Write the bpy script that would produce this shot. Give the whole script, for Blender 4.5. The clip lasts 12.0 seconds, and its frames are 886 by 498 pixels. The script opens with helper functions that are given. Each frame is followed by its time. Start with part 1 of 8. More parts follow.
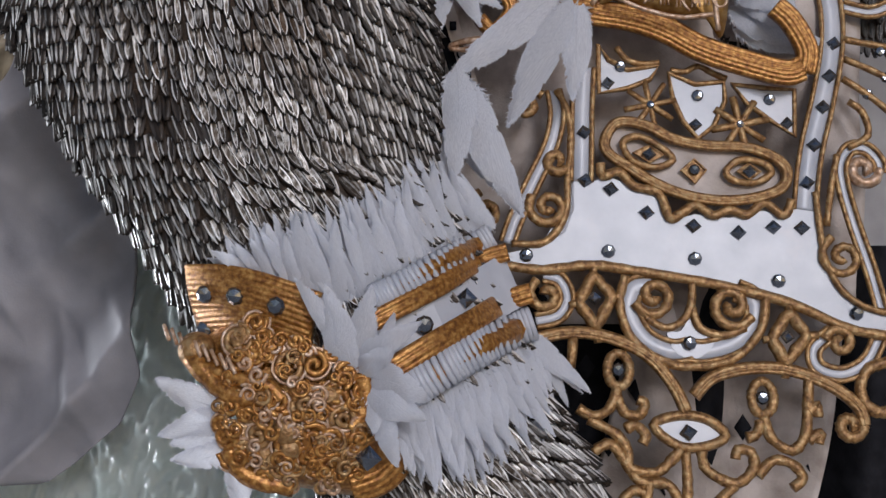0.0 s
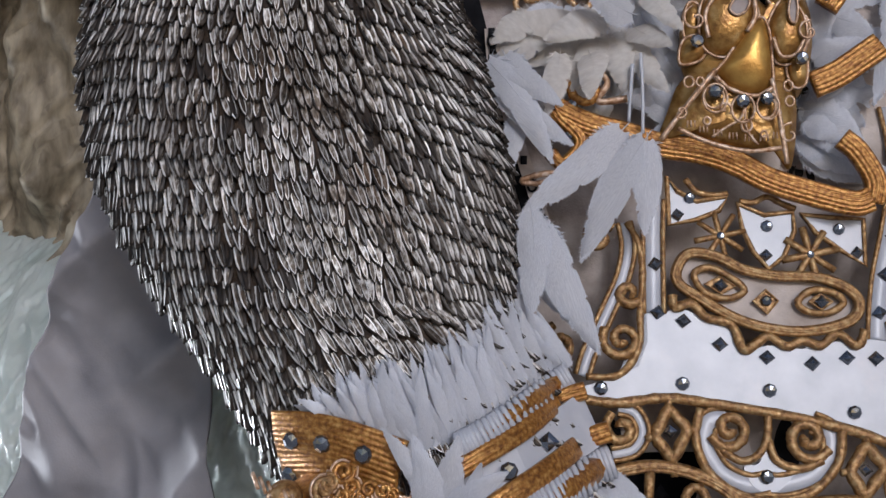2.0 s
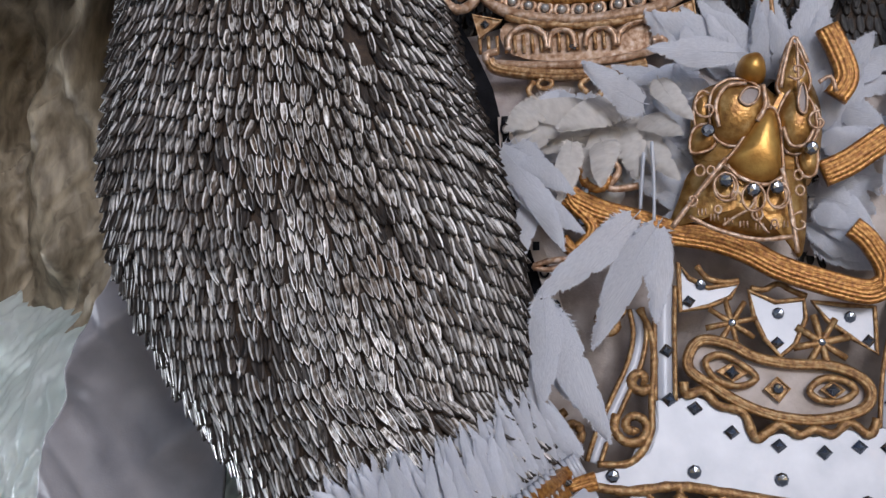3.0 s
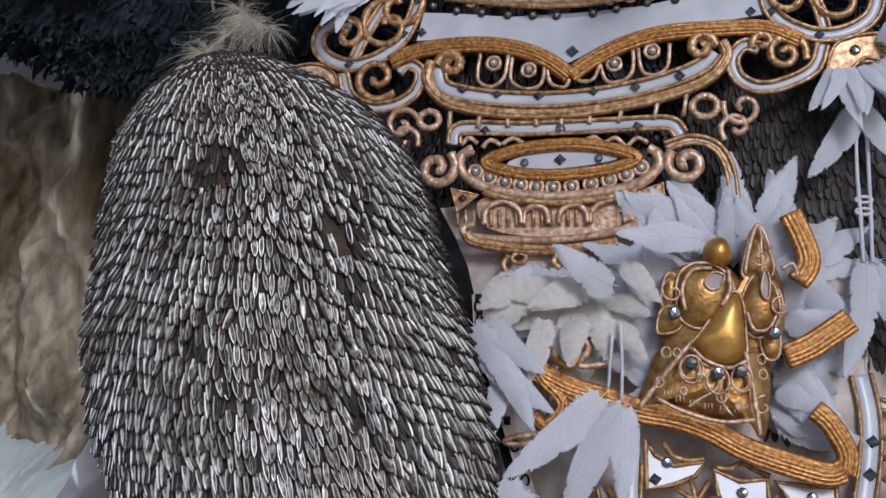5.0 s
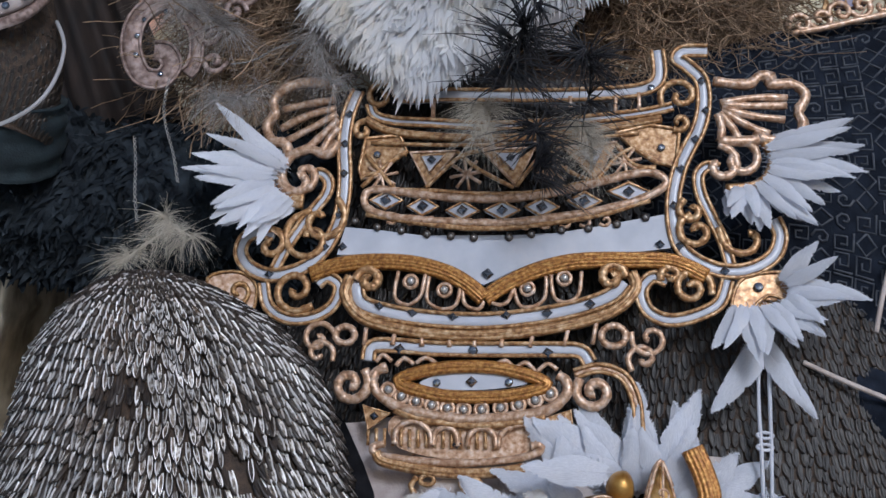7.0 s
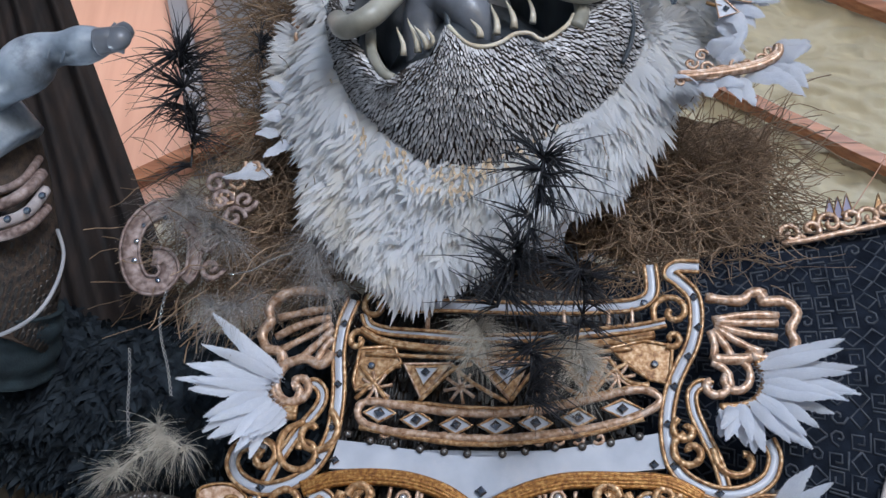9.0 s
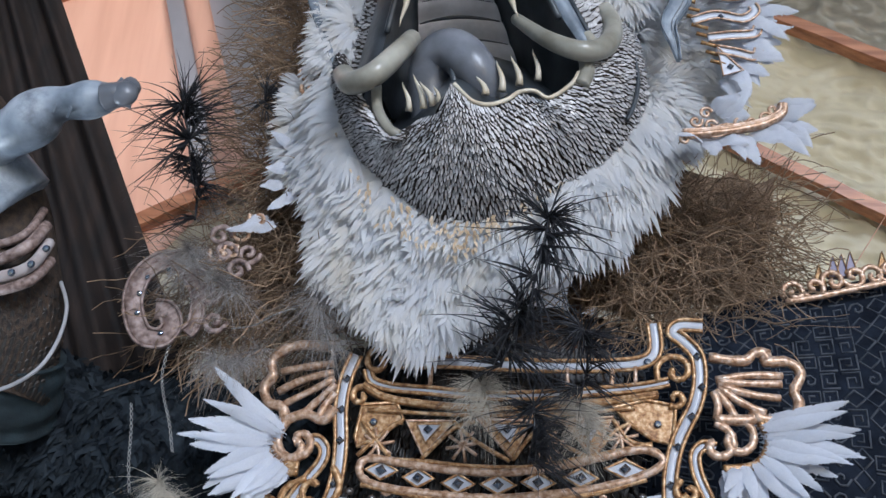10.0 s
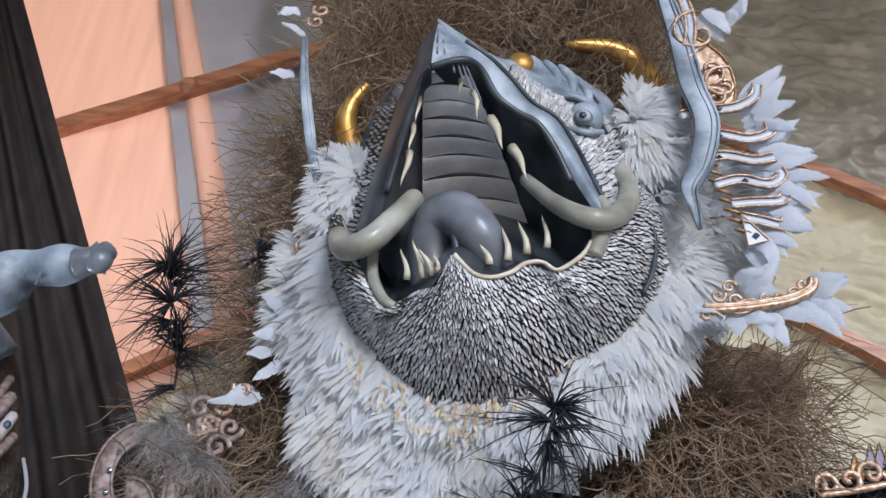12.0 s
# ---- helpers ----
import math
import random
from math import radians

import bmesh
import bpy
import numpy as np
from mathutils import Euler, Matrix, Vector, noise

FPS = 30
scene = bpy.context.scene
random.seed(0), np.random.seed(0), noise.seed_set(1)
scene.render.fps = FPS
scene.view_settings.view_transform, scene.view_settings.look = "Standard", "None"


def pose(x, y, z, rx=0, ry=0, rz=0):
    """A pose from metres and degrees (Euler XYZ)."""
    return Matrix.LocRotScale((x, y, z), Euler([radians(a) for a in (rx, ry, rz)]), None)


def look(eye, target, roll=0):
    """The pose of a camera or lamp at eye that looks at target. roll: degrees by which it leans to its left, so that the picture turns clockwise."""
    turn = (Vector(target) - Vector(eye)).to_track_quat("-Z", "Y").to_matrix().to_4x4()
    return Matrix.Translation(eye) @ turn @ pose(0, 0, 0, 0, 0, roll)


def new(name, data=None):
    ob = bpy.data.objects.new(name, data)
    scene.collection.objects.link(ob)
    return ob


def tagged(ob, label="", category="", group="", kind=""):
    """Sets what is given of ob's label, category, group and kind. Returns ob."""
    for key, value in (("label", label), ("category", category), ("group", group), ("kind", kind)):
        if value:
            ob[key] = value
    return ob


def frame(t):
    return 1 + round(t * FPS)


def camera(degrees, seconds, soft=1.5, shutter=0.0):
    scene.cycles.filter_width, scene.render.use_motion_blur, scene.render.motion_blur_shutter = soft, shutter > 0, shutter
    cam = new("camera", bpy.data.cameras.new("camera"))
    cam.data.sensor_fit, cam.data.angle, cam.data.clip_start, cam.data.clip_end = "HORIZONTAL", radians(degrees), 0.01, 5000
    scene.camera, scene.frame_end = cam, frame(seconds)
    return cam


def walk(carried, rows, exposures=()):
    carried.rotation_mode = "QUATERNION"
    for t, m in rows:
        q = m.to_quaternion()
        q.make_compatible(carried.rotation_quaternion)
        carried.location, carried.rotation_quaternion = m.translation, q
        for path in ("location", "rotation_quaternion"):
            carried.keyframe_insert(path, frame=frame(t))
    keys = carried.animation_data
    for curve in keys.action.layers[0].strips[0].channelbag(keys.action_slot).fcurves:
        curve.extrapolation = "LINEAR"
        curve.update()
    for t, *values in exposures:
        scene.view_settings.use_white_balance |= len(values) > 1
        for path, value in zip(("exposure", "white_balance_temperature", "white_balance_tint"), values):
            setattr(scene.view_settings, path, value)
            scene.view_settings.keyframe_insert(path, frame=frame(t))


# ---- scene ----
cam = camera(42.6, 12.0)
PATH = [
    (0, (0.082, -0.016, 1.065), (0.004, 1.981, 1.116), 0.4),
    (0.5, (0.06, -0.021, 1.1), (-0.022, 1.976, 1.182), 0.3),
    (1, (0.026, -0.035, 1.125), (-0.066, 1.96, 1.235), 0.2),
    (1.5, (0.007, -0.041, 1.148), (-0.104, 1.951, 1.285), 0.1),
    (2, (0.008, -0.054, 1.182), (-0.126, 1.934, 1.35), -0.0),
    (2.5, (0.019, -0.069, 1.216), (-0.137, 1.913, 1.428), 0.1),
    (4.3, (0.017, -0.125, 1.324), (-0.154, 1.84, 1.659), 0.8),
    (4.5, (0.025, -0.137, 1.343), (-0.143, 1.827, 1.686), 0.8),
    (5, (0.061, -0.172, 1.418), (-0.095, 1.784, 1.808), 1.5),
    (5.5, (0.084, -0.203, 1.485), (-0.053, 1.744, 1.919), 1.9),
    (6, (0.109, -0.219, 1.532), (0.002, 1.721, 2.007), 2.8),
    (6.5, (0.13, -0.236, 1.584), (0.042, 1.69, 2.115), 2.9),
    (7, (0.136, -0.255, 1.633), (0.06, 1.657, 2.214), 3.1),
    (7.5, (0.125, -0.279, 1.688), (0.062, 1.618, 2.317), 3.1),
    (9.3, (0.131, -0.339, 1.84), (0.048, 1.496, 2.632), 3.9),
    (9.5, (0.128, -0.343, 1.851), (0.045, 1.491, 2.646), 4.1),
    (10, (0.119, -0.359, 1.883), (0.038, 1.462, 2.707), 4.3),
    (10.5, (0.124, -0.376, 1.923), (0.037, 1.432, 2.773), 5.0),
    (11, (0.128, -0.413, 1.983), (0.033, 1.367, 2.891), 5.3),
    (11.5, (0.13, -0.429, 1.987), (0.028, 1.317, 2.956), 5.6),
    (12, (0.158, -0.24, 2.116), (0.019, 1.494, 3.102), 6.4),
]
walk(cam, [(t, look(eye, target, roll)) for t, eye, target, roll in PATH],
     [(0, -0.50, 6330, 16), (2.5, -0.37, 6230, 16), (4.5, -0.20, 6020, 15), (7.5, -0.04, 5680, 12), (10, 0.15, 5580, 10), (12, 0.32, 5680, 11)])

# Forms that several things share: where the front of each surface lies (y) at x, z.
LEG = [  # height, middle x, middle y, half width, half depth
    (0.55, 0.10, 1.90, 0.20, 0.20), (0.74, 0.03, 1.90, 0.235, 0.235), (0.85, -0.055, 1.90, 0.25, 0.245),
    (1.0, -0.145, 1.90, 0.268, 0.255), (1.12, -0.218, 1.905, 0.278, 0.262), (1.25, -0.305, 1.915, 0.296, 0.272),
    (1.36, -0.340, 1.925, 0.332, 0.28), (1.49, -0.378, 1.935, 0.360, 0.29), (1.66, -0.415, 1.945, 0.354, 0.29),
    (1.80, -0.433, 1.95, 0.326, 0.278), (1.93, -0.451, 1.96, 0.306, 0.262), (2.04, -0.472, 1.97, 0.278, 0.248),
    (2.12, -0.490, 1.98, 0.222, 0.228), (2.17, -0.508, 1.995, 0.160, 0.195), (2.205, -0.518, 2.01, 0.100, 0.150),
    (2.228, -0.520, 2.02, 0.04, 0.07)]


def leg_ring(z):
    z = min(max(z, LEG[0][0]), LEG[-1][0])
    for a, b in zip(LEG, LEG[1:]):
        if z <= b[0]:
            k = (z - a[0]) / (b[0] - a[0])
            return [p + (q - p) * k for p, q in zip(a[1:], b[1:])]


def leg_front(x, z):
    cx, cy, rx, ry = leg_ring(z)
    return cy - ry * math.sqrt(max(0.02, 1 - ((x - cx) / rx) ** 2))


def cuff_front(x, z):
    return leg_front(x, z) - 0.034


def breast_front(x, z):
    return 2.10 - 0.11 * (x - 0.13) + 0.10 * max(0.0, abs(x - 0.15) - 0.45)


def apron_front(x, z):
    return 1.99 + 0.07 * (x - 0.38) + 0.2 * (z - 1.1)


def torso_front(x, z):
    return 2.16 + 0.30 * (x - 0.25) ** 2 + 0.05 * max(0.0, 1.9 - z)


def bell_front(x, z):
    return 2.045


# World, sun and exposure.
world = bpy.data.worlds.new("world")
scene.world = world
world.use_nodes = True
wn = world.node_tree
sky = wn.nodes.new("ShaderNodeTexSky")
sky.sky_type, sky.sun_disc = "NISHITA", False
sky.sun_elevation, sky.sun_rotation = radians(22), radians(158)
wn.links.new(sky.outputs[0], wn.nodes["Background"].inputs[0])
wn.nodes["Background"].inputs[1].default_value = 0.10
sun = new("sun", bpy.data.lights.new("sun", "SUN"))
sun.data.energy, sun.data.angle, sun.data.color = 1.8, radians(20), (0.93, 0.96, 1.0)
sun.matrix_world = look((1.35, -2.2, 3.53), (0, 2, 1.7))

# Daylight that falls on the translucent sheets through the open gable behind them.
gable = new("gable_daylight", bpy.data.lights.new("gable_daylight", "AREA"))
gable.data.shape, gable.data.size, gable.data.size_y, gable.data.energy, gable.data.color = "RECTANGLE", 6.4, 2.7, 105, (1.0, 0.95, 0.90)
gable.matrix_world = look((0.0, 3.9, 4.6), (0.0, 3.2, 4.5))

# Daylight through the shed's open side, low on the left.
side = new("side_daylight", bpy.data.lights.new("side_daylight", "AREA"))
side.data.shape, side.data.size, side.data.size_y, side.data.energy, side.data.color = "RECTANGLE", 0.5, 1.2, 110, (0.92, 0.98, 1.0)
side.matrix_world = look((-3.4, 2.78, 0.65), (-0.5, 2.50, 0.75))


# Materials.
def material(name, colors, rough=0.5, metal=0.0, scale=20.0, detail=6.0, bump=0.2, bump_scale=120.0, island=0.0, dirt=None, dirt_scale=6.0,
             dirt_at=(0.5, 0.65), obj=0.0, stretch=(1, 1, 1), subsurface=0.0):
    """Mottled colours at one scale, stains at a second, fine relief at a third; island: how far each piece differs."""
    m = bpy.data.materials.new(name)
    m.use_nodes = True
    n, l = m.node_tree.nodes, m.node_tree.links
    b = n["Principled BSDF"]
    co = n.new("ShaderNodeTexCoord")
    mp = n.new("ShaderNodeMapping")
    mp.inputs["Scale"].default_value = stretch
    l.new(co.outputs["Object"], mp.inputs[0])
    t = n.new("ShaderNodeTexNoise")
    t.inputs["Scale"].default_value, t.inputs["Detail"].default_value = scale, detail
    l.new(mp.outputs[0], t.inputs["Vector"])
    r = n.new("ShaderNodeValToRGB")
    while len(r.color_ramp.elements) < len(colors):
        r.color_ramp.elements.new(0.5)
    for k, (e, c) in enumerate(zip(r.color_ramp.elements, colors)):
        e.position, e.color = 0.32 + 0.36 * k / max(1, len(colors) - 1), (*c, 1)
    l.new(t.outputs["Fac"], r.inputs[0])
    out = r.outputs[0]
    if dirt:
        t2 = n.new("ShaderNodeTexNoise")
        t2.inputs["Scale"].default_value, t2.inputs["Detail"].default_value, t2.inputs["Roughness"].default_value = dirt_scale, 8, 0.65
        l.new(co.outputs["Object"], t2.inputs["Vector"])
        mr = n.new("ShaderNodeMapRange")
        mr.inputs[1].default_value, mr.inputs[2].default_value = dirt_at
        l.new(t2.outputs["Fac"], mr.inputs[0])
        mx = n.new("ShaderNodeMixRGB")
        mx.inputs[2].default_value = (*dirt, 1)
        l.new(mr.outputs[0], mx.inputs[0])
        l.new(out, mx.inputs[1])
        out = mx.outputs[0]
    if island or obj:
        hsv = n.new("ShaderNodeHueSaturation")
        mr = n.new("ShaderNodeMapRange")
        k = island or obj
        mr.inputs[3].default_value, mr.inputs[4].default_value = 1 - k, 1 + k
        src = n.new("ShaderNodeNewGeometry").outputs["Random Per Island"] if island else n.new("ShaderNodeObjectInfo").outputs["Random"]
        l.new(src, mr.inputs[0])
        l.new(mr.outputs[0], hsv.inputs["Value"])
        l.new(out, hsv.inputs["Color"])
        out = hsv.outputs[0]
    l.new(out, b.inputs["Base Color"])
    b.inputs["Roughness"].default_value, b.inputs["Metallic"].default_value = rough, metal
    if subsurface:
        b.inputs["Subsurface Weight"].default_value = subsurface
        b.inputs["Subsurface Radius"].default_value = (0.02, 0.02, 0.02)
    if bump:
        t3 = n.new("ShaderNodeTexNoise")
        t3.inputs["Scale"].default_value, t3.inputs["Detail"].default_value = bump_scale, 5
        l.new(mp.outputs[0], t3.inputs["Vector"])
        bp = n.new("ShaderNodeBump")
        bp.inputs["Strength"].default_value, bp.inputs["Distance"].default_value = bump, 0.004
        l.new(t3.outputs["Fac"], bp.inputs["Height"])
        l.new(bp.outputs[0], b.inputs["Normal"])
    return m


SCALE_EDGE = material("dark_brown_shell_edge", [(0.012, 0.009, 0.007), (0.045, 0.031, 0.022)], 0.45, 0, 40, 4, 0.2, 200)
SCALE = material("silver_painted_scale", [(0.030, 0.022, 0.016), (0.21, 0.178, 0.145), (0.86, 0.835, 0.80)], 0.22, 0.2, 90, 5, 0.5, 300, island=0.6,
                 dirt=(0.085, 0.052, 0.030), dirt_scale=6, dirt_at=(0.46, 0.68), stretch=(1.4, 1.4, 0.45))
SCALE_RIM = material("silver_worn_lip", [(0.60, 0.565, 0.53), (0.97, 0.96, 0.94)], 0.2, 0.15, 60, 5, 0.2, 300, island=0.5, dirt=(0.12, 0.08, 0.052), dirt_scale=7, dirt_at=(0.5, 0.68))
SCALE_BED = material("dark_glue_bed", [(0.014, 0.009, 0.006), (0.07, 0.043, 0.026)], 0.75, 0, 60, 6, 0.8, 220)
SCALE_FINE = material("small_grey_scale", [(0.013, 0.012, 0.011), (0.048, 0.044, 0.040)], 0.42, 0.2, 60, 4, 0.3, 300, island=0.35)
JAW_SCALE = material("pale_jaw_scale", [(0.30, 0.285, 0.28), (0.64, 0.63, 0.63)], 0.4, 0.05, 70, 4, 0.2, 300, island=0.25,
                     dirt=(0.16, 0.13, 0.12), dirt_scale=9, dirt_at=(0.55, 0.75))
WHITE = material("white_enamel_paint", [(0.41, 0.43, 0.485), (0.53, 0.545, 0.595)], 0.30, 0, 14, 8, 0.10, 60, dirt=(0.55, 0.53, 0.56), dirt_scale=11, dirt_at=(0.55, 0.8))
GOLD = material("old_gold_paint", [(0.14, 0.066, 0.025), (0.37, 0.20, 0.075), (0.62, 0.43, 0.21)], 0.36, 0.42, 110, 7, 0.5, 240, dirt=(0.11, 0.05, 0.02), dirt_scale=55, dirt_at=(0.46, 0.85))
ROSE_GOLD = material("brown_rose_gold", [(0.18, 0.080, 0.030), (0.42, 0.23, 0.095), (0.66, 0.47, 0.28)], 0.34, 0.34, 95, 6, 0.22, 200, dirt=(0.16, 0.08, 0.036), dirt_scale=40, dirt_at=(0.52, 1.0))
PALE_GOLD = material("worn_pink_gold", [(0.27, 0.135, 0.065), (0.52, 0.335, 0.215), (0.70, 0.55, 0.44)], 0.34, 0.3, 90, 6, 0.22, 200, dirt=(0.20, 0.095, 0.048), dirt_scale=38, dirt_at=(0.52, 1.0))
BRIGHT_GOLD = material("polished_gold_leaf", [(0.34, 0.15, 0.028), (0.64, 0.38, 0.10)], 0.36, 0.6, 26, 5, 0.2, 150)
ORANGE_GOLD = material("orange_gold_cord", [(0.17, 0.062, 0.014), (0.38, 0.165, 0.036), (0.60, 0.33, 0.10)], 0.28, 0.45, 130, 7, 0.35, 240, dirt=(0.17, 0.06, 0.016), dirt_scale=60, dirt_at=(0.5, 0.95))
BOSS_GOLD = material("rubbed_yellow_gold", [(0.22, 0.10, 0.025), (0.39, 0.21, 0.058), (0.56, 0.36, 0.14)], 0.28, 0.55, 50, 6, 0.3, 160, dirt=(0.24, 0.12, 0.035), dirt_scale=18, dirt_at=(0.55, 0.9))
GEM = material("smoky_faceted_glass", [(0.10, 0.115, 0.14), (0.26, 0.285, 0.33)], 0.06, 0.85, 40, 2, 0)
FEATHER = material("white_feather", [(0.50, 0.52, 0.58), (0.80, 0.815, 0.865)], 0.7, 0, 9, 5, 0.2, 300, stretch=(26, 26, 1), obj=0.10)
FEATHER_STUFF = material("white_downy_feather", [(0.70, 0.71, 0.74), (0.84, 0.83, 0.82)], 0.8, 0, 12, 5, 0.2, 200, island=0.06, dirt=(0.72, 0.66, 0.56), dirt_scale=7, dirt_at=(0.5, 0.72))
CREAM = material("cream_feather", [(0.58, 0.55, 0.52), (0.76, 0.73, 0.70)], 0.8, 0, 14, 5, 0.3, 160, obj=0.12)
TAN_FLECK = material("tan_feather_fleck", [(0.42, 0.30, 0.18), (0.62, 0.50, 0.36)], 0.8, 0, 20, 4, 0, island=0.3)
BLACK_FEATHER = material("black_feather", [(0.008, 0.008, 0.010), (0.025, 0.025, 0.03)], 0.5, 0, 30, 4, 0)
GREY_DOWN = material("grey_brown_down", [(0.25, 0.22, 0.20), (0.44, 0.41, 0.39)], 0.9, 0, 20, 4, 0, island=0.3)
CREAM_DOWN = material("cream_down", [(0.36, 0.32, 0.26), (0.62, 0.57, 0.48)], 0.9, 0, 20, 4, 0, island=0.3)
HEMP = material("brown_hemp_fibre", [(0.18, 0.115, 0.067), (0.35, 0.24, 0.15)], 0.8, 0, 16, 4, 0, island=0.4)
HEMP_MAT = material("matted_hemp", [(0.075, 0.047, 0.028), (0.26, 0.175, 0.11)], 0.9, 0, 60, 8, 0.9, 160)
SKIN = material("grey_blue_airbrushed_skin", [(0.09, 0.11, 0.135), (0.26, 0.30, 0.35), (0.47, 0.51, 0.565)], 0.42, 0, 9, 6, 0.2, 80, dirt=(0.07, 0.08, 0.095), dirt_scale=11, dirt_at=(0.50, 0.74))
# Near-black for mouth lining and outlines; in palate grooves it stands in for shade.
MOUTH = material("mouth_black_and_groove_shade", [(0.016, 0.019, 0.022), (0.07, 0.08, 0.09)], 0.34, 0, 10, 5, 0.2, 60)
PALATE = material("grey_ridged_palate", [(0.50, 0.485, 0.49), (0.80, 0.78, 0.79)], 0.38, 0, 12, 6, 0.25, 60)
TONGUE = material("slate_tongue", [(0.08, 0.085, 0.095), (0.24, 0.25, 0.28)], 0.3, 0, 8, 6, 0.2, 60)
IVORY = material("ivory_tusk", [(0.22, 0.205, 0.16), (0.48, 0.46, 0.39)], 0.28, 0, 10, 6, 0.15, 80)
TOOTH = material("aged_tooth", [(0.52, 0.43, 0.30), (0.74, 0.67, 0.53)], 0.3, 0, 20, 5, 0.1, 90)
BATIK = material("dark_batik_cloth", [(0.005, 0.007, 0.012), (0.016, 0.021, 0.033)], 0.92, 0, 25, 6, 0.4, 300)
BATIK_LINE = material("grey_batik_line", [(0.040, 0.046, 0.058), (0.098, 0.106, 0.122)], 0.85, 0, 40, 4, 0.2, 200)
BLACK_CLOTH = material("black_cloth", [(0.008, 0.008, 0.010), (0.02, 0.02, 0.024)], 0.8, 0, 30, 4, 0.3, 200)
FUR = material("blue_black_fringe", [(0.005, 0.007, 0.010), (0.022, 0.028, 0.034)], 0.8, 0, 25, 5, 0.2, 200, island=0.4)
WHITE_CLOTH = material("white_patterned_cloth", [(0.34, 0.28, 0.245), (0.60, 0.53, 0.49)], 0.8, 0, 18, 6, 0.3, 200)
SASH = material("pinkish_white_cloth", [(0.30, 0.25, 0.235), (0.56, 0.50, 0.485)], 0.8, 0, 14, 6, 0.4, 160, dirt=(0.46, 0.34, 0.29), dirt_scale=9, dirt_at=(0.55, 0.8))
TEAL_CLOTH = material("dark_teal_cloth", [(0.006, 0.012, 0.016), (0.022, 0.038, 0.046)], 0.85, 0, 22, 6, 0.4, 220)
GREY_CLOTH = material("grey_satin_cloth", [(0.18, 0.175, 0.19), (0.30, 0.29, 0.31)], 0.6, 0, 6, 5, 0.2, 250)
FOIL = material("crumpled_sheet", [(0.26, 0.24, 0.19), (0.50, 0.47, 0.39)], 0.35, 0.1, 6, 7, 1.0, 16, stretch=(1, 1, 2))
BROWN_CURTAIN = material("dark_brown_curtain", [(0.007, 0.004, 0.003), (0.024, 0.0135, 0.009)], 0.85, 0, 9, 5, 0.3, 60, stretch=(3, 3, 0.5))
DUN_CURTAIN = material("dun_curtain", [(0.11, 0.085, 0.055), (0.34, 0.285, 0.20)], 0.6, 0, 13, 7, 0.7, 34, stretch=(2, 2, 0.6))
GREY_SHEET = material("grey_translucent_sheet", [(0.46, 0.45, 0.46), (0.62, 0.61, 0.62)], 0.7, 0, 5, 6, 0.3, 30)
# Gold darkened in colour for the shade round the raised arm.
DIM_GOLD = material("shaded_rose_gold", [(0.13, 0.085, 0.07), (0.28, 0.20, 0.175), (0.42, 0.33, 0.30)], 0.55, 0.15, 70, 6, 0.3, 180)
PEACH = material("peach_translucent_sheet", [(0.62, 0.37, 0.28), (0.88, 0.64, 0.53)], 0.7, 0, 6, 6, 0.2, 40, stretch=(3, 3, 0.3))
WOOD = material("orange_varnished_wood", [(0.32, 0.115, 0.05), (0.62, 0.27, 0.13)], 0.4, 0, 12, 6, 0.3, 60, stretch=(0.3, 3, 3))
PLASTER = material("pale_ceiling_board", [(0.46, 0.43, 0.34), (0.62, 0.59, 0.48)], 0.5, 0, 5, 6, 1.0, 18, stretch=(1, 1, 2))
GREY_BOARD = material("grey_ceiling_board", [(0.26, 0.25, 0.26), (0.40, 0.39, 0.40)], 0.6, 0, 5, 6, 0.5, 20)
GROUND = material("grey_concrete", [(0.36, 0.355, 0.34), (0.50, 0.49, 0.475)], 0.8, 0, 6, 8, 0.4, 40)
CLEAR = material("pale_plastic_sheet", [(0.62, 0.70, 0.68), (0.90, 0.93, 0.92)], 0.16, 0, 8, 6, 0.8, 26)
MAUVE = material("mauve_trim_paint", [(0.10, 0.08, 0.14), (0.22, 0.18, 0.27)], 0.45, 0, 20, 5, 0.2, 80)


def let_through(m, colour, share):
    """Thin cloth: part of the light from behind comes through."""
    n, l = m.node_tree.nodes, m.node_tree.links
    b, out = n["Principled BSDF"], n["Material Output"]
    t = n.new("ShaderNodeBsdfTranslucent")
    t.inputs["Color"].default_value = (*colour, 1)
    mix = n.new("ShaderNodeMixShader")
    mix.inputs[0].default_value = share
    l.new(b.outputs[0], mix.inputs[1])
    l.new(t.outputs[0], mix.inputs[2])
    l.new(mix.outputs[0], out.inputs["Surface"])


for m in (BATIK, BATIK_LINE, FUR, BLACK_CLOTH):
    m.node_tree.nodes["Principled BSDF"].inputs["Specular IOR Level"].default_value = 0.12
let_through(PEACH, (0.89, 0.66, 0.53), 0.6)
let_through(FEATHER_STUFF, (0.86, 0.855, 0.85), 0.55)
let_through(FEATHER, (0.84, 0.85, 0.90), 0.35)
let_through(CREAM, (0.74, 0.71, 0.68), 0.35)
let_through(CLEAR, (0.90, 0.95, 0.93), 0.6)
let_through(GREY_SHEET, (0.50, 0.48, 0.50), 0.4)
let_through(FOIL, (0.50, 0.46, 0.37), 0.3)
let_through(PLASTER, (0.82, 0.75, 0.58), 0.4)


# Mesh helpers.
def linked(name, bm, mats, parent=None, smooth=True):
    me = bpy.data.meshes.new(name)
    bm.to_mesh(me)
    bm.free()
    for m in mats if isinstance(mats, (list, tuple)) else [mats]:
        me.materials.append(m)
    if smooth:
        me.shade_smooth()
    ob = new(name, me)
    if parent:
        ob.parent = parent
    return ob


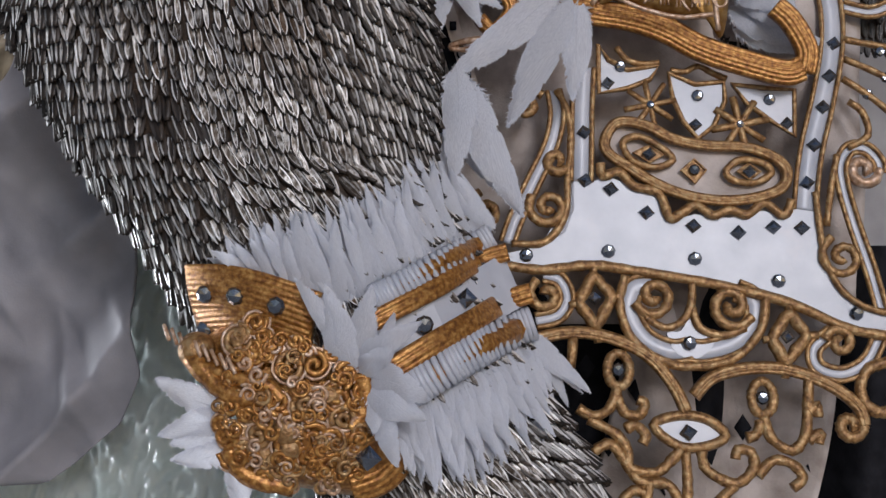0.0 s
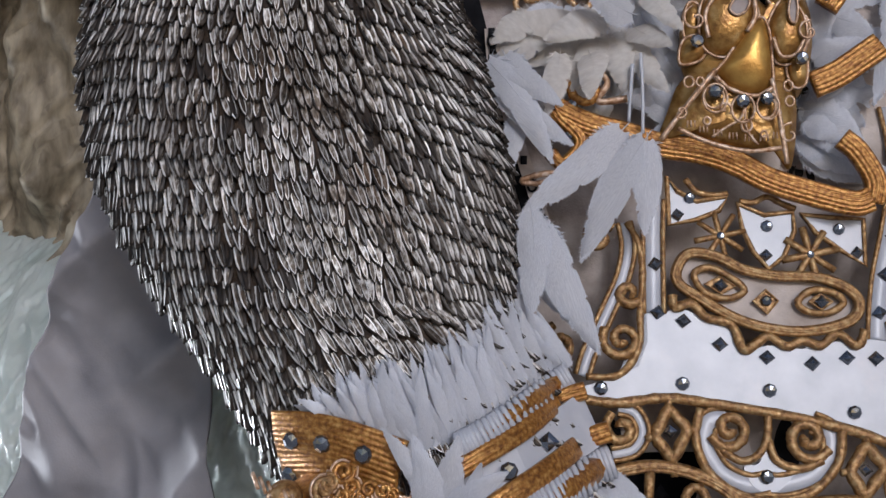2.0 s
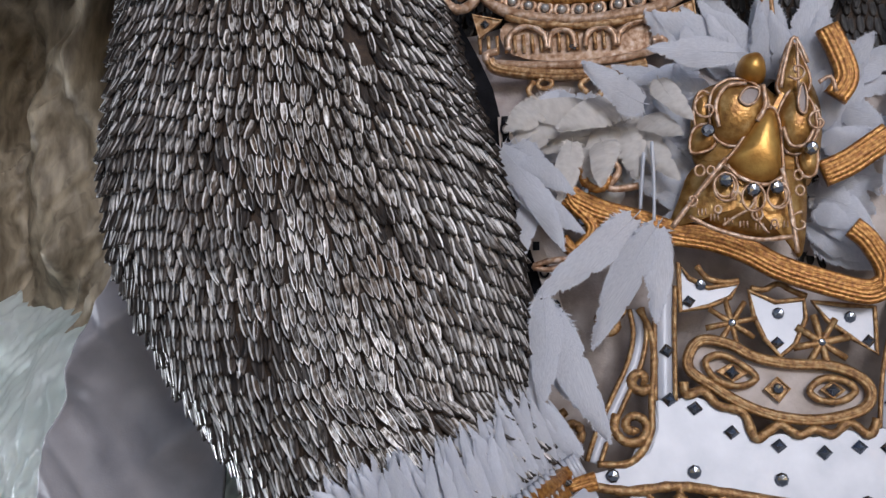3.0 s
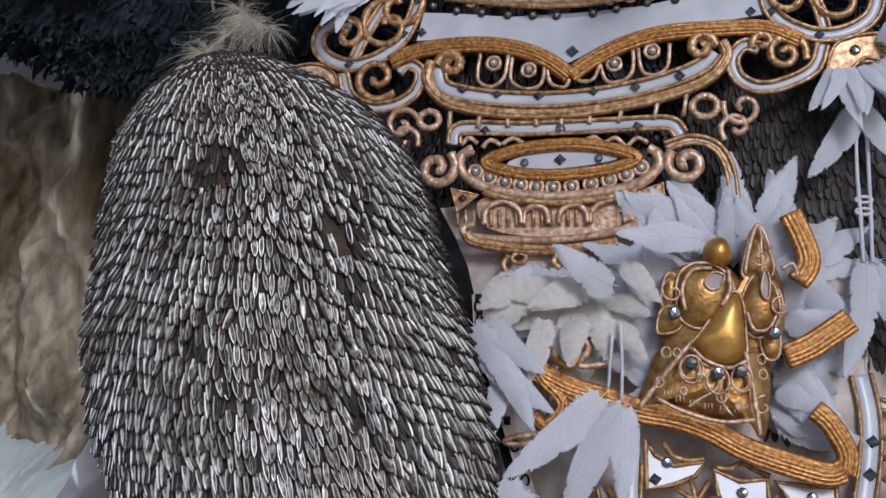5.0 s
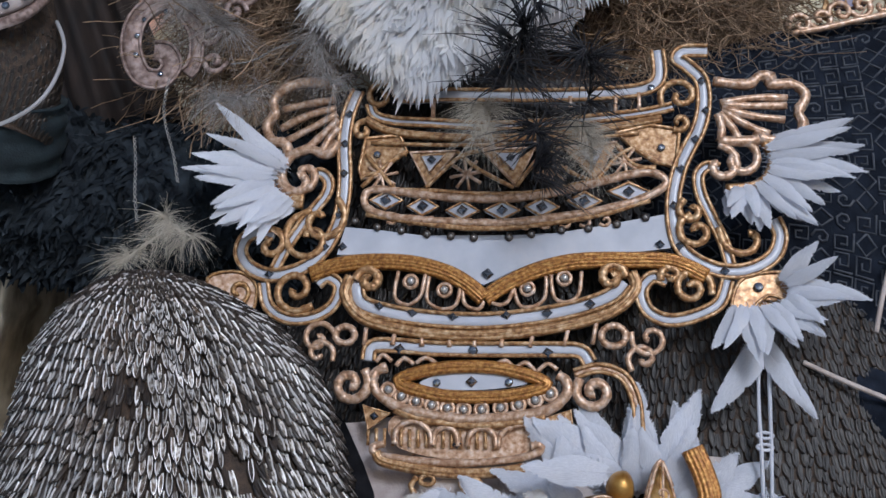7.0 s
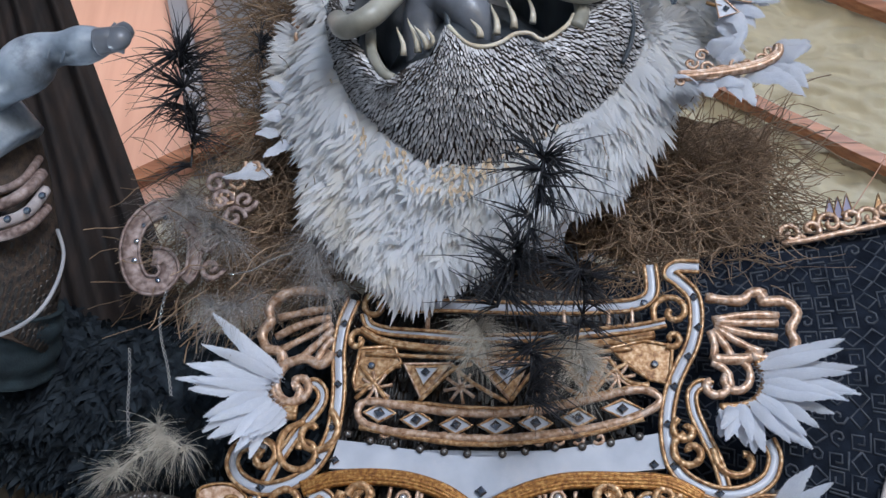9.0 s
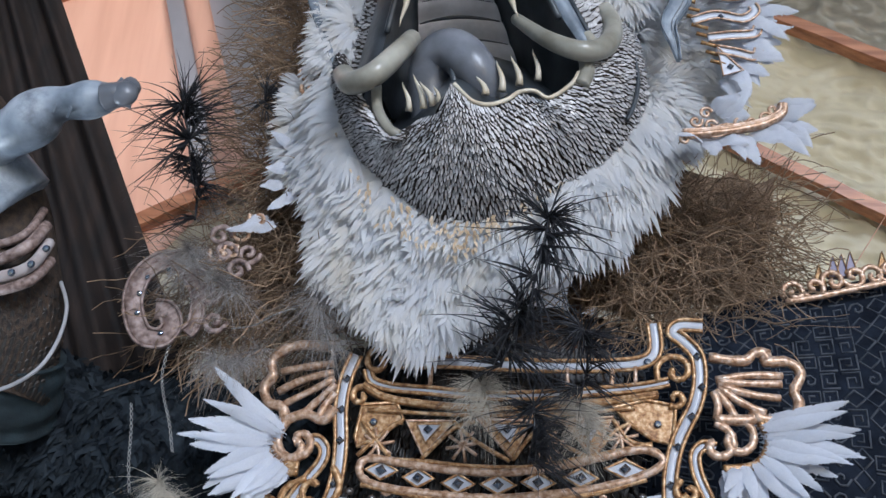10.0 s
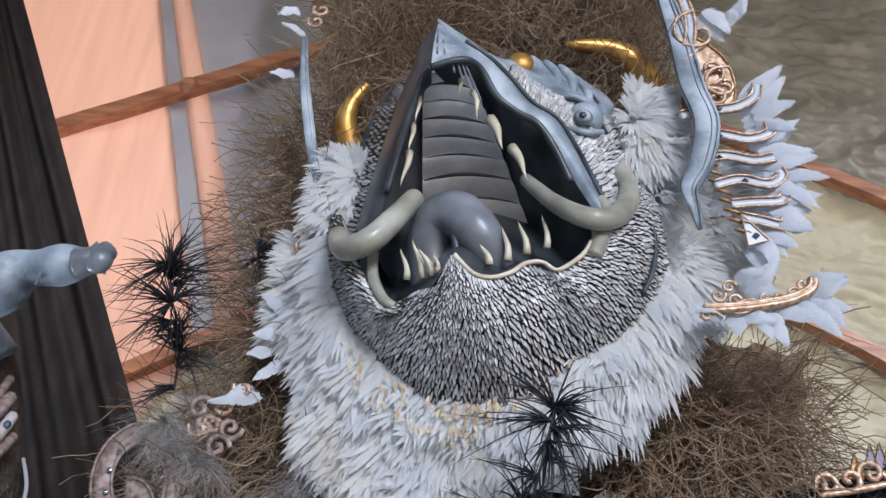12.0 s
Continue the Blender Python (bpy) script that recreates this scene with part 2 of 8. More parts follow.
def part(name, bm, material, parent, label=""):
    return tagged(linked(name, bm, material, parent), label)


def thing(name, label, category, group="", kind=""):
    return tagged(new(name), label, category, group, kind)


def spline(points, per=6, closed=False):
    """A smooth line through the points."""
    p = [Vector(q) for q in points]
    n = len(p)
    if n < 3:
        return [p[0].lerp(p[1], k / per) for k in range(per + 1)]
    out = []
    for i in range(n if closed else n - 1):
        a, b, c, d = (p[(i - 1) % n], p[i], p[(i + 1) % n], p[(i + 2) % n]) if closed else (p[max(i - 1, 0)], p[i], p[i + 1], p[min(i + 2, n - 1)])
        for k in range(per):
            t = k / per
            out.append(0.5 * ((2 * b) + (c - a) * t + (2 * a - 5 * b + 4 * c - d) * t * t + (3 * b - a - 3 * c + d) * t ** 3))
    if not closed:
        out.append(p[-1])
    return out


def tube(bm, line, radius, sides=6, closed=False, flat=1.0, mat=0):
    """A round bar along a line; radius: a number or a function of 0..1; flat: its depth in y against its width."""
    n = len(line)
    rings = []
    for i, p in enumerate(line):
        a, b = (line[(i - 1) % n], line[(i + 1) % n]) if closed else (line[max(i - 1, 0)], line[min(i + 1, n - 1)])
        t = (b - a).normalized() if (b - a).length > 1e-9 else Vector((0, 0, 1))
        side = t.cross(Vector((0, 1, 0)))
        side = side.normalized() if side.length > 0.05 else Vector((1, 0, 0))
        up = side.cross(t).normalized()
        r = radius(i / max(1, n - 1)) if callable(radius) else radius
        rings.append([bm.verts.new(p + side * (math.cos(6.2832 * k / sides) * r) + up * (math.sin(6.2832 * k / sides) * r * flat)) for k in range(sides)])
    for i in range(n if closed else n - 1):
        a, b = rings[i], rings[(i + 1) % n]
        for k in range(sides):
            bm.faces.new((a[k], a[(k + 1) % sides], b[(k + 1) % sides], b[k])).material_index = mat
    if not closed:
        bm.faces.new(rings[0][::-1]).material_index = mat
        bm.faces.new(rings[-1]).material_index = mat
    return bm


def lofted(bm, rings, mat=0, cap=True, closed=True):
    vs = [[bm.verts.new(p) for p in r] for r in rings]
    n = len(vs[0])
    for a, b in zip(vs, vs[1:]):
        for k in range(n if closed else n - 1):
            bm.faces.new((a[k], a[(k + 1) % n], b[(k + 1) % n], b[k])).material_index = mat
    if cap and closed:
        bm.faces.new(vs[0][::-1]).material_index = mat
        bm.faces.new(vs[-1]).material_index = mat


def slab(bm, outline, front, thick, mat=0, lift=0.0):
    """A plate with this outline (x, z), its face on front(x, z), its back that much further in, its rim softened."""
    n = len(outline)
    cx, cz = sum(p[0] for p in outline) / n, sum(p[1] for p in outline) / n
    area = sum(outline[i][0] * outline[(i + 1) % n][1] - outline[(i + 1) % n][0] * outline[i][1] for i in range(n))
    pts = list(outline) if area > 0 else list(outline)[::-1]
    f = [bm.verts.new((x, front(x, z) - lift, z)) for x, z in pts]
    b = [bm.verts.new((x, front(x, z) - lift + thick, z)) for x, z in pts]
    bm.faces.new(f).material_index = mat
    for i in range(n):
        bm.faces.new((f[i], b[i], b[(i + 1) % n], f[(i + 1) % n])).material_index = mat
    bm.faces.new(b[::-1]).material_index = mat


def sheet(bm, fn, nu, nv, mat=0, thick=None):
    """A surface from fn(u, v), both 0..1."""
    g = [[bm.verts.new(fn(i / nu, j / nv)) for i in range(nu + 1)] for j in range(nv + 1)]
    for j in range(nv):
        for i in range(nu):
            bm.faces.new((g[j][i], g[j][i + 1], g[j + 1][i + 1], g[j + 1][i])).material_index = mat
    return g


def shell_scale(bm, at, down, out, length, width, lift, mat=0, edge=0, rim=None):
    """One tongue-shaped scale: a dished face inside a thin raised lip, dark flanks, its round tip standing off."""
    rim = mat if rim is None else rim
    side = down.cross(out).normalized()
    prof = ((-0.05, 0.80), (0.35, 1.0), (0.62, 0.94), (0.82, 0.72), (0.94, 0.42), (1.0, 0.14))
    rows = []
    for k, w in prof:
        c = at + down * (length * k) + out * (lift * max(0.0, k) + 0.001)
        h = width * w * 0.5
        g = max(0.0, h - 0.0021)
        f = max(0.0, h - 0.0037)
        t = 0.0030 if k < 0.98 else 0.0022
        rows.append([bm.verts.new(q) for q in (c - side * h - out * 0.004, c - side * g + out * t, c - side * f + out * 0.0004, c + out * (0.0010 if k < 0.9 else 0.002),
                                               c + side * f + out * 0.0004, c + side * g + out * t, c + side * h - out * 0.004)])
    for n, (a, b) in enumerate(zip(rows, rows[1:])):
        for k in range(6):
            bm.faces.new((a[k], a[k + 1], b[k + 1], b[k])).material_index = rim if (n == 4 and 0 < k < 5) or k in (1, 4) else mat if k in (2, 3) else edge
    low = [bm.verts.new(v.co - out * 0.007 - down * 0.003) for v in rows[-1]]
    for k in range(6):
        bm.faces.new((rows[-1][k], rows[-1][k + 1], low[k + 1], low[k])).material_index = edge


# Filigree: cords, bands, plates, gems and feathers laid on a surface front(x, z).
def faceted(kind):
    bm = bmesh.new()
    n = 4 if kind == "square" else 8
    ring = lambda r, y: [bm.verts.new((r * math.sin(6.2832 * k / n), y, r * math.cos(6.2832 * k / n))) for k in range(n)]
    levels = [ring(1, 0.1), ring(1, -0.12), ring(0.5 if kind == "square" else 0.72, -0.42 if kind == "square" else -0.5)]
    for a, b in zip(levels, levels[1:]):
        for k in range(n):
            bm.faces.new((a[k], b[k], b[(k + 1) % n], a[(k + 1) % n]))
    top = bm.verts.new((0, -0.62, 0))
    for k in range(n):
        bm.faces.new((levels[-1][k], top, levels[-1][(k + 1) % n]))
    bmesh.ops.recalc_face_normals(bm, faces=bm.faces)
    me = bpy.data.meshes.new("gem_" + kind)
    bm.to_mesh(me)
    bm.free()
    me.materials.append(GEM)
    return me


GEM_SQUARE, GEM_ROUND = faceted("square"), faceted("round")


def domed():
    bm = bmesh.new()
    bmesh.ops.create_uvsphere(bm, u_segments=10, v_segments=6, radius=1)
    me = bpy.data.meshes.new("bead")
    bm.to_mesh(me)
    bm.free()
    me.shade_smooth()
    me.materials.append(PEARL)
    return me


PEARL = material("grey_pearl", [(0.35, 0.34, 0.33), (0.55, 0.53, 0.50)], 0.15, 0.5, 30, 2, 0)
BEAD = domed()


def volute(start, centre, turns, tight=0.12, steps=9):
    """A line from start that winds in to the centre; turns below nought wind clockwise."""
    dx, dz = start[0] - centre[0], start[1] - centre[1]
    r, a = math.hypot(dx, dz), math.atan2(dz, dx)
    n = max(8, int(abs(turns) * steps))
    return [(centre[0] + r * (1 - (1 - tight) * k / n) * math.cos(a + 6.2832 * turns * k / n), centre[1] + r * (1 - (1 - tight) * k / n) * math.sin(a + 6.2832 * turns * k / n))
            for k in range(n + 1)]


def around(centre, rx, rz, n=14, turn=0.0):
    c, s = math.cos(turn), math.sin(turn)
    return [(centre[0] + rx * math.cos(6.2832 * k / n) * c - rz * math.sin(6.2832 * k / n) * s, centre[1] + rx * math.cos(6.2832 * k / n) * s + rz * math.sin(6.2832 * k / n) * c)
            for k in range(n)]


def offset(line, d):
    out = []
    for i, p in enumerate(line):
        a, b = line[max(i - 1, 0)], line[min(i + 1, len(line) - 1)]
        t = (b - a).normalized()
        out.append(p + Vector((t.y, -t.x)) * d)
    return out


class Ornament:
    def __init__(self, parent, front, thick=0.012, gain=1.0, gold=None):
        self.parent, self.front, self.thick, self.gain, self.gold = parent, front, thick, gain, gold or GOLD

    def lay(self, line, lift):
        return [Vector((p[0], self.front(p[0], p[1]) - lift, p[1])) for p in line]

    def cord(self, pts, w=0.009, mat=None, name="cord", closed=False, lift=0.004, per=5, parent=None):
        """A raised, slightly knobbly cord."""
        bm = bmesh.new()
        line = spline([Vector(p) for p in pts], per, closed)
        wob = random.Random(len(pts) * 31 + int(1e4 * abs(pts[0][0])))
        jit = [wob.uniform(0.88, 1.12) for _ in line]
        n = len(line)
        tube(bm, self.lay(line, lift), lambda k: 0.5 * w * self.gain * jit[min(n - 1, int(k * (n - 1)))], 7, closed, 0.9)
        return part(name, bm, mat or PALE_GOLD, parent or self.parent)

    def rope(self, pts, w, strands=5, mat=None, lift=0.006, name="braid", closed=False):
        """A flat braid of several cords side by side."""
        bm = bmesh.new()
        line = spline([Vector(p) for p in pts], 6, closed)
        prof = []
        n = strands * 4
        for k in range(n + 1):
            d = w * (k / n - 0.5)
            prof.append((d, lift + 0.006 * (1 - (2 * k / n - 1) ** 2) + 0.30 * w / strands * abs(math.sin(math.pi * strands * k / n)) ** 0.7))
        rows = [self.lay(offset(line, d), h) for d, h in prof] + [self.lay(offset(line, 0.5 * w), -0.006), self.lay(offset(line, -0.5 * w), -0.006)]
        if closed:
            rows = [r + r[:1] for r in rows]
        lofted(bm, [[r[i] for r in rows] for i in range(len(rows[0]))], cap=not closed)
        bmesh.ops.remove_doubles(bm, verts=bm.verts, dist=0.0002)
        bmesh.ops.recalc_face_normals(bm, faces=bm.faces)
        return part(name, bm, mat or ORANGE_GOLD, self.parent)

    def band(self, pts, w, mat=None, rim=0.0095, rim_mat=None, name="band", lift=0.0):
        """A painted strip with a raised gold cord along either edge."""
        line = spline([Vector(p) for p in pts], 6)
        a, b = offset(line, 0.5 * w), offset(line, -0.5 * w)
        m = offset(line, 0)
        bm = bmesh.new()
        rows = [self.lay(a, lift), self.lay(m, lift + 0.001), self.lay(b, lift), self.lay(b, lift - self.thick), self.lay(a, lift - self.thick)]
        lofted(bm, [[r[i] for r in rows] for i in range(len(line))])
        bmesh.ops.recalc_face_normals(bm, faces=bm.faces)
        ob = part(name, bm, mat or WHITE, self.parent)
        for side in (a, b):
            r = bmesh.new()
            tube(r, self.lay(side, lift + 0.003), 0.5 * rim, 6)
            part("rim", r, rim_mat or self.gold, ob)
        return ob

    def plate(self, outline, mat=None, rim=0.0, rim_mat=None, name="plate", smooth=True, lift=0.0, thick=None):
        line = spline([Vector(p) for p in outline], 4, True) if smooth else [Vector(p) for p in outline]
        bm = bmesh.new()
        slab(bm, [(p.x, p.y) for p in line], self.front, thick or self.thick, 0, lift)
        bmesh.ops.triangulate(bm, faces=[f for f in bm.faces if len(f.verts) > 4])
        ob = tagged(linked(name, bm, mat or WHITE, self.parent, smooth=False))
        if rim:
            r = bmesh.new()
            tube(r, self.lay(line, lift + 0.002), 0.5 * rim, 6, True)
            part("rim", r, rim_mat or self.gold, ob)
        return ob

    def gem(self, p, r=0.014, kind="square", turn=0.0, lift=0.003, mesh=None, parent=None):
        ob = new("gem" if mesh is None else "bead", mesh or (GEM_SQUARE if kind == "square" else GEM_ROUND))
        ob.parent = parent or self.parent
        wob = random.Random(int(1e5 * abs(p[0] + 3 * p[1])))
        ob.matrix_basis = pose(p[0], self.front(p[0], p[1]) - lift, p[1], wob.uniform(-9, 9), turn + wob.uniform(-12, 12), wob.uniform(-9, 9)) @ Matrix.Diagonal((r, r, r * (0.92 if kind == "square" else 1), 1))
        return ob

    def gems(self, pts, r=0.014, kind="square", **k):
        for p in pts:
            self.gem(p, r, kind, **k)

    def studs(self, pts, r=0.008, ring=0.0, mat=None, lift=0.006):
        """Pearls, each in its own gold ring."""
        for p in pts:
            self.gem(p, r, "round", lift=lift, mesh=BEAD)
            if ring:
                self.cord(around(p, ring, ring, 10), 0.007, mat, "ring", True, 0.003, 2)

    def star(self, centre, r, n=8, w=0.006, mat=None):
        for k in range(n // 2):
            a = 3.1416 * k / (n // 2) + 0.2
            self.cord([(centre[0] - r * math.cos(a), centre[1] - r * math.sin(a)), centre, (centre[0] + r * math.cos(a), centre[1] + r * math.sin(a))], w, mat, "spoke", per=2)


def feather_mesh(bend=0.12, split=0.0, seed=0, curl=0.06, lengthwise=30):
    """A vane one long along +z, its quill at the foot, the face towards -y; a few splits, soft frayed edges, down at the foot."""
    r = random.Random(seed)
    bm = bmesh.new()
    rows = []
    n = lengthwise
    gaps = {s: [(r.uniform(0.3, 0.92), r.uniform(0.15, 0.5)) for _ in range(2 + int(split * 10))] for s in (-1, 1)}

    def edge(t, s):
        w = 0.54 * math.sin(math.pi * min(1, 0.06 + 0.94 * t ** 0.85)) ** 0.62 * (1 - 0.22 * t)
        w *= 1 + 0.05 * math.sin(t * 9 + 2 * seed + s)
        for g, depth in gaps[s]:
            if 0 <= t - g < 0.045:
                w *= 1 - depth * (1 - (t - g) / 0.045)
        return max(w, 0.012)

    for i in range(n + 1):
        t = i / n
        l, q = edge(t, -1), edge(t, 1)
        x, y = bend * t * t, -1.2 * curl * math.sin(t * 3.0) - 0.05 * t
        ripple = 0.022 * math.sin(t * 11 + seed)
        rows.append([bm.verts.new(v) for v in ((x - l * 0.25, y + 0.09 * l + ripple, t - 0.03 * (1 - t)), (x - l * 0.14, y + 0.015 * l + 0.5 * ripple, t), (x, y - 0.002, t + 0.012), (x + q * 0.14, y + 0.015 * q - 0.5 * ripple, t), (x + q * 0.25, y + 0.09 * q - ripple, t - 0.03 * (1 - t)))])
    for a, b in zip(rows, rows[1:]):
        for k in range(4):
            bm.faces.new((a[k], a[k + 1], b[k + 1], b[k]))
    for s, col in ((-1, 0), (1, 4)):
        for i in range(1, n):
            down = max(0.0, 0.34 - i / n)
            for _ in range(6 if down else 5):
                p = rows[i][col].co.lerp(rows[i + 1][col].co, r.random())
                L = r.uniform(0.012, 0.040) + down * r.uniform(0.05, 0.34)
                d = Vector((s * r.uniform(0.2, 0.7 + down), r.gauss(0.0, 0.15 + down), r.uniform(0.6, 1.2) - down * r.uniform(0, 3))).normalized()
                q = p - Vector((s * 0.02, 0, 0.012))
                bm.faces.new((bm.verts.new(q), bm.verts.new(q + Vector((0, 0, r.uniform(0.012, 0.026)))), bm.verts.new(p + Vector((d.x * L * 0.5, d.y * L, d.z * L)))))
    quill = [Vector((0, 0.0, -0.08))] + [row[2].co + Vector((0, -0.001, 0)) for row in rows[:int(n * 0.7)]]
    tube(bm, quill, lambda k: 0.0035 * (1 - k) + 0.0008, 4)
    me = bpy.data.meshes.new("feather")
    bm.to_mesh(me)
    bm.free()
    me.shade_smooth()
    return me


VANES = [feather_mesh(b, s, k, c) for k, (b, s, c) in enumerate(((0.10, 0, 0.05), (-0.12, 0.15, 0.08), (0.02, 0.2, 0.03), (0.2, 0.1, 0.1), (-0.22, 0.1, 0.06)))]
for me in VANES:
    me.materials.append(FEATHER)


def feather(parent, base, tip, width, y0, y1, mesh=0, face=0.0, name="feather", mesh_list=None):
    """A feather from base to tip (x, z), y0 at its foot and y1 at its tip; width against a vane's own."""
    a, b = Vector((base[0], y0, base[1])), Vector((tip[0], y1, tip[1]))
    d = b - a
    z = d.normalized()
    y = Vector((0, 1, 0)) - z * z.y
    y.normalize()
    x = y.cross(z)
    m = Matrix((x, y, z)).transposed().to_4x4()
    ob = new(name, (mesh_list or VANES)[mesh % len(mesh_list or VANES)])
    ob.parent = parent
    ob.matrix_basis = Matrix.Translation(a) @ m @ pose(0, 0, 0, 0, 0, face) @ Matrix.Diagonal((width * 2, width * 1.3, d.length, 1))
    return ob


def between_feathers(parent, feet, tips, width, y0, y1, mesh, short=0.9):
    """Narrower feathers that fill the gaps of a fan."""
    for k in range(len(feet) - 1):
        a = Vector(feet[k]).lerp(Vector(feet[k + 1]), 0.5)
        b = a.lerp(Vector(tips[k]).lerp(Vector(tips[k + 1]), 0.5), short)
        feather(parent, a, b, width, y0, y1, mesh + k)


# The statue: leg, trunk, head and arm in one mesh.
rng = random.Random(7)
statue = bmesh.new()
S_BED, S_SCALE, S_FINE, S_JAW, S_SKIN, S_MOUTH, S_PALATE, S_TONGUE, S_IVORY, S_TOOTH, S_EYE, S_EDGE, S_RIM = range(13)


def leg_point(z, a, grow=0.0):
    cx, cy, rx, ry = leg_ring(z)
    return Vector((cx + (rx + grow) * math.sin(a), cy - (ry + grow) * math.cos(a), z))


lofted(statue, [[leg_point(z, 6.2832 * k / 40) for k in range(40)] for z in [0.5 + 1.728 * j / 60 for j in range(61)]], S_BED)


BARE = [(-0.49, 1.95, 0.050), (-0.27, 1.83, 0.045), (-0.42, 1.54, 0.035), (-0.23, 1.53, 0.030), (-0.16, 1.49, 0.030), (-0.40, 1.33, 0.04), (-0.24, 1.74, 0.03)]


def leg_scales():
    """Rows of shells glued round the leg, each row dipping to one side; some spots have lost their shells."""
    z = 0.66
    row = 0
    while z < 2.27:
        step = 0.0300 if z < 1.9 else max(0.0085, 0.0300 - 0.072 * (z - 1.9))
        cx, cy, rx, ry = leg_ring(z)
        count = max(6, int(6.2832 * 0.5 * (rx + ry) / 0.0124))
        dip = 0.034 if z < 2.0 else 0.034 * max(0.0, (2.22 - z) / 0.22)
        for k in range(count):
            a = 6.2832 * (k + 0.5 * (row % 2) + rng.uniform(-0.16, 0.16)) / count
            a = (a + math.pi) % 6.2832 - math.pi
            if abs(a) > 2.1 and z < 2.05:
                continue
            zz = z - dip * a + 0.010 * noise.noise((a * 2.4, 3.0, z * 5)) + rng.uniform(-0.004, 0.004)
            if not 0.62 < zz < 2.226:
                continue
            cx, cy, rx, ry = leg_ring(zz)
            p = leg_point(zz, a)
            bare = min(((p.x - x) ** 2 + 1.6 * (p.z - h) ** 2) ** 0.5 / r for x, h, r in BARE)
            worn = bare < 1.0 and rng.random() < 0.75 or noise.noise((a * 2.2, 7.0, zz * 6.5)) > 0.46 and rng.random() < 0.5
            if bare < 0.8 and rng.random() < 0.08:
                continue
            d = leg_point(zz - 0.02, a) - p
            e = leg_point(zz, a + 0.03) - leg_point(zz, a - 0.03)
            d.normalize()
            o = e.cross(d)
            if o.length < 1e-6:
                continue
            o.normalize()
            if o.dot(p - Vector((cx, cy, zz - 0.1))) < 0:
                o = -o
            e.normalize()
            d = (d + e * (0.04 + 0.05 * max(-1.0, min(1.0, a)) + rng.gauss(0.0, 0.10))).normalized()
            o = (o + e * rng.gauss(0.0, 0.12)).normalized()
            d = (d - o * d.dot(o)).normalized()
            short = 1.0 if zz < 2.0 else max(0.55, 1 - 1.9 * (zz - 2.0))
            shell_scale(statue, p, d, o, rng.uniform(0.036, 0.046) * short, rng.uniform(0.0120, 0.0160), rng.uniform(0.008, 0.021) * (1 if zz < 1.85 else max(0.25, 1 - 2.2 * (zz - 1.85))),
                        S_EDGE if worn else S_SCALE, S_EDGE, S_EDGE if worn and rng.random() < 0.6 else S_RIM)
        z += step
        row += 1


leg_scales()

# Trunk and far thigh.
lofted(statue, [[(0.22 + rx * math.sin(6.2832 * k / 32), 2.62 - ry * math.cos(6.2832 * k / 32), z) for k in range(32)]
                for z, rx, ry in ((1.2, 0.55, 0.40), (1.6, 0.62, 0.43), (1.9, 0.66, 0.46), (2.2, 0.64, 0.46), (2.5, 0.58, 0.44), (2.75, 0.5, 0.40), (2.95, 0.35, 0.3))], S_BED)


# Head of the statue.
def lines_between(a, b, bulge, nu, nv, wave=None):
    """A surface from line a to line b, swollen towards the viewer; also gives its points as a function."""
    la, lb = spline([Vector(p) for p in a], 8), spline([Vector(p) for p in b], 8)

    def pick(line, u):
        t = u * (len(line) - 1)
        i = min(int(t), len(line) - 2)
        return line[i].lerp(line[i + 1], t - i)

    def fn(u, v):
        p = pick(la, u).lerp(pick(lb, u), v)
        p.y -= bulge * math.sin(math.pi * v) + (wave(u, v) if wave else 0)
        return p
    return fn


def patch(a, b, bulge, nu, nv, mat, wave=None):
    fn = lines_between(a, b, bulge, nu, nv, wave)
    sheet(statue, fn, nu, nv, mat)
    return fn


def patch_scales(fn, nu, nv, length, width, lift, mat, us=(0, 1), vs=(0, 1), jitter=0.12):
    for j in range(nv):
        for i in range(nu):
            u = us[0] + (us[1] - us[0]) * (i + 0.5 * (j % 2) + rng.uniform(-0.15, 0.15)) / nu
            v = vs[0] + (vs[1] - vs[0]) * (j + rng.uniform(-0.2, 0.2)) / nv
            u, v = min(max(u, 0.005), 0.99), min(max(v, 0.0), 0.97)
            p = fn(u, v)
            d = (fn(u, v + 0.02) - p).normalized()
            e = fn(min(1, u + 0.01), v) - fn(max(0, u - 0.01), v)
            o = e.cross(d)
            if o.length < 1e-9:
                continue
            o.normalize()
            if o.y > 0:
                o = -o
            d = (d + o.cross(d) * rng.gauss(0, jitter)).normalized()
            shell_scale(statue, p, d, o, length * rng.uniform(0.85, 1.15), width * rng.uniform(0.85, 1.1), lift * rng.uniform(0.6, 1.3), mat, S_EDGE)


LIP = [(-0.252, 1.97, 3.426), (-0.195, 1.92, 3.288), (-0.106, 1.87, 3.152), (-0.053, 1.85, 3.196), (-0.005, 1.81, 3.198), (0.017, 1.775, 3.249), (0.06, 1.8, 3.219), (0.1, 1.82, 3.222), (0.167, 1.85, 3.279), (0.237, 1.86, 3.272), (0.3, 1.88, 3.34), (0.343, 1.9, 3.424), (0.372, 1.94, 3.545)]
JAW = [(-0.29, 2.04, 3.438), (-0.259, 2.03, 3.3), (-0.209, 2.02, 3.192), (-0.126, 2.01, 3.099), (-0.039, 2, 3.03), (0.035, 2, 3.004), (0.106, 2, 3.01), (0.188, 2, 3.037), (0.274, 2.01, 3.113), (0.371, 2.03, 3.198), (0.447, 2.05, 3.305), (0.486, 2.06, 3.438), (0.464, 2.07, 3.597)]
jaw = patch(LIP, JAW, 0.035, 60, 14, S_BED)
patch_scales(jaw, 80, 25, 0.0215, 0.0105, 0.007, S_JAW)
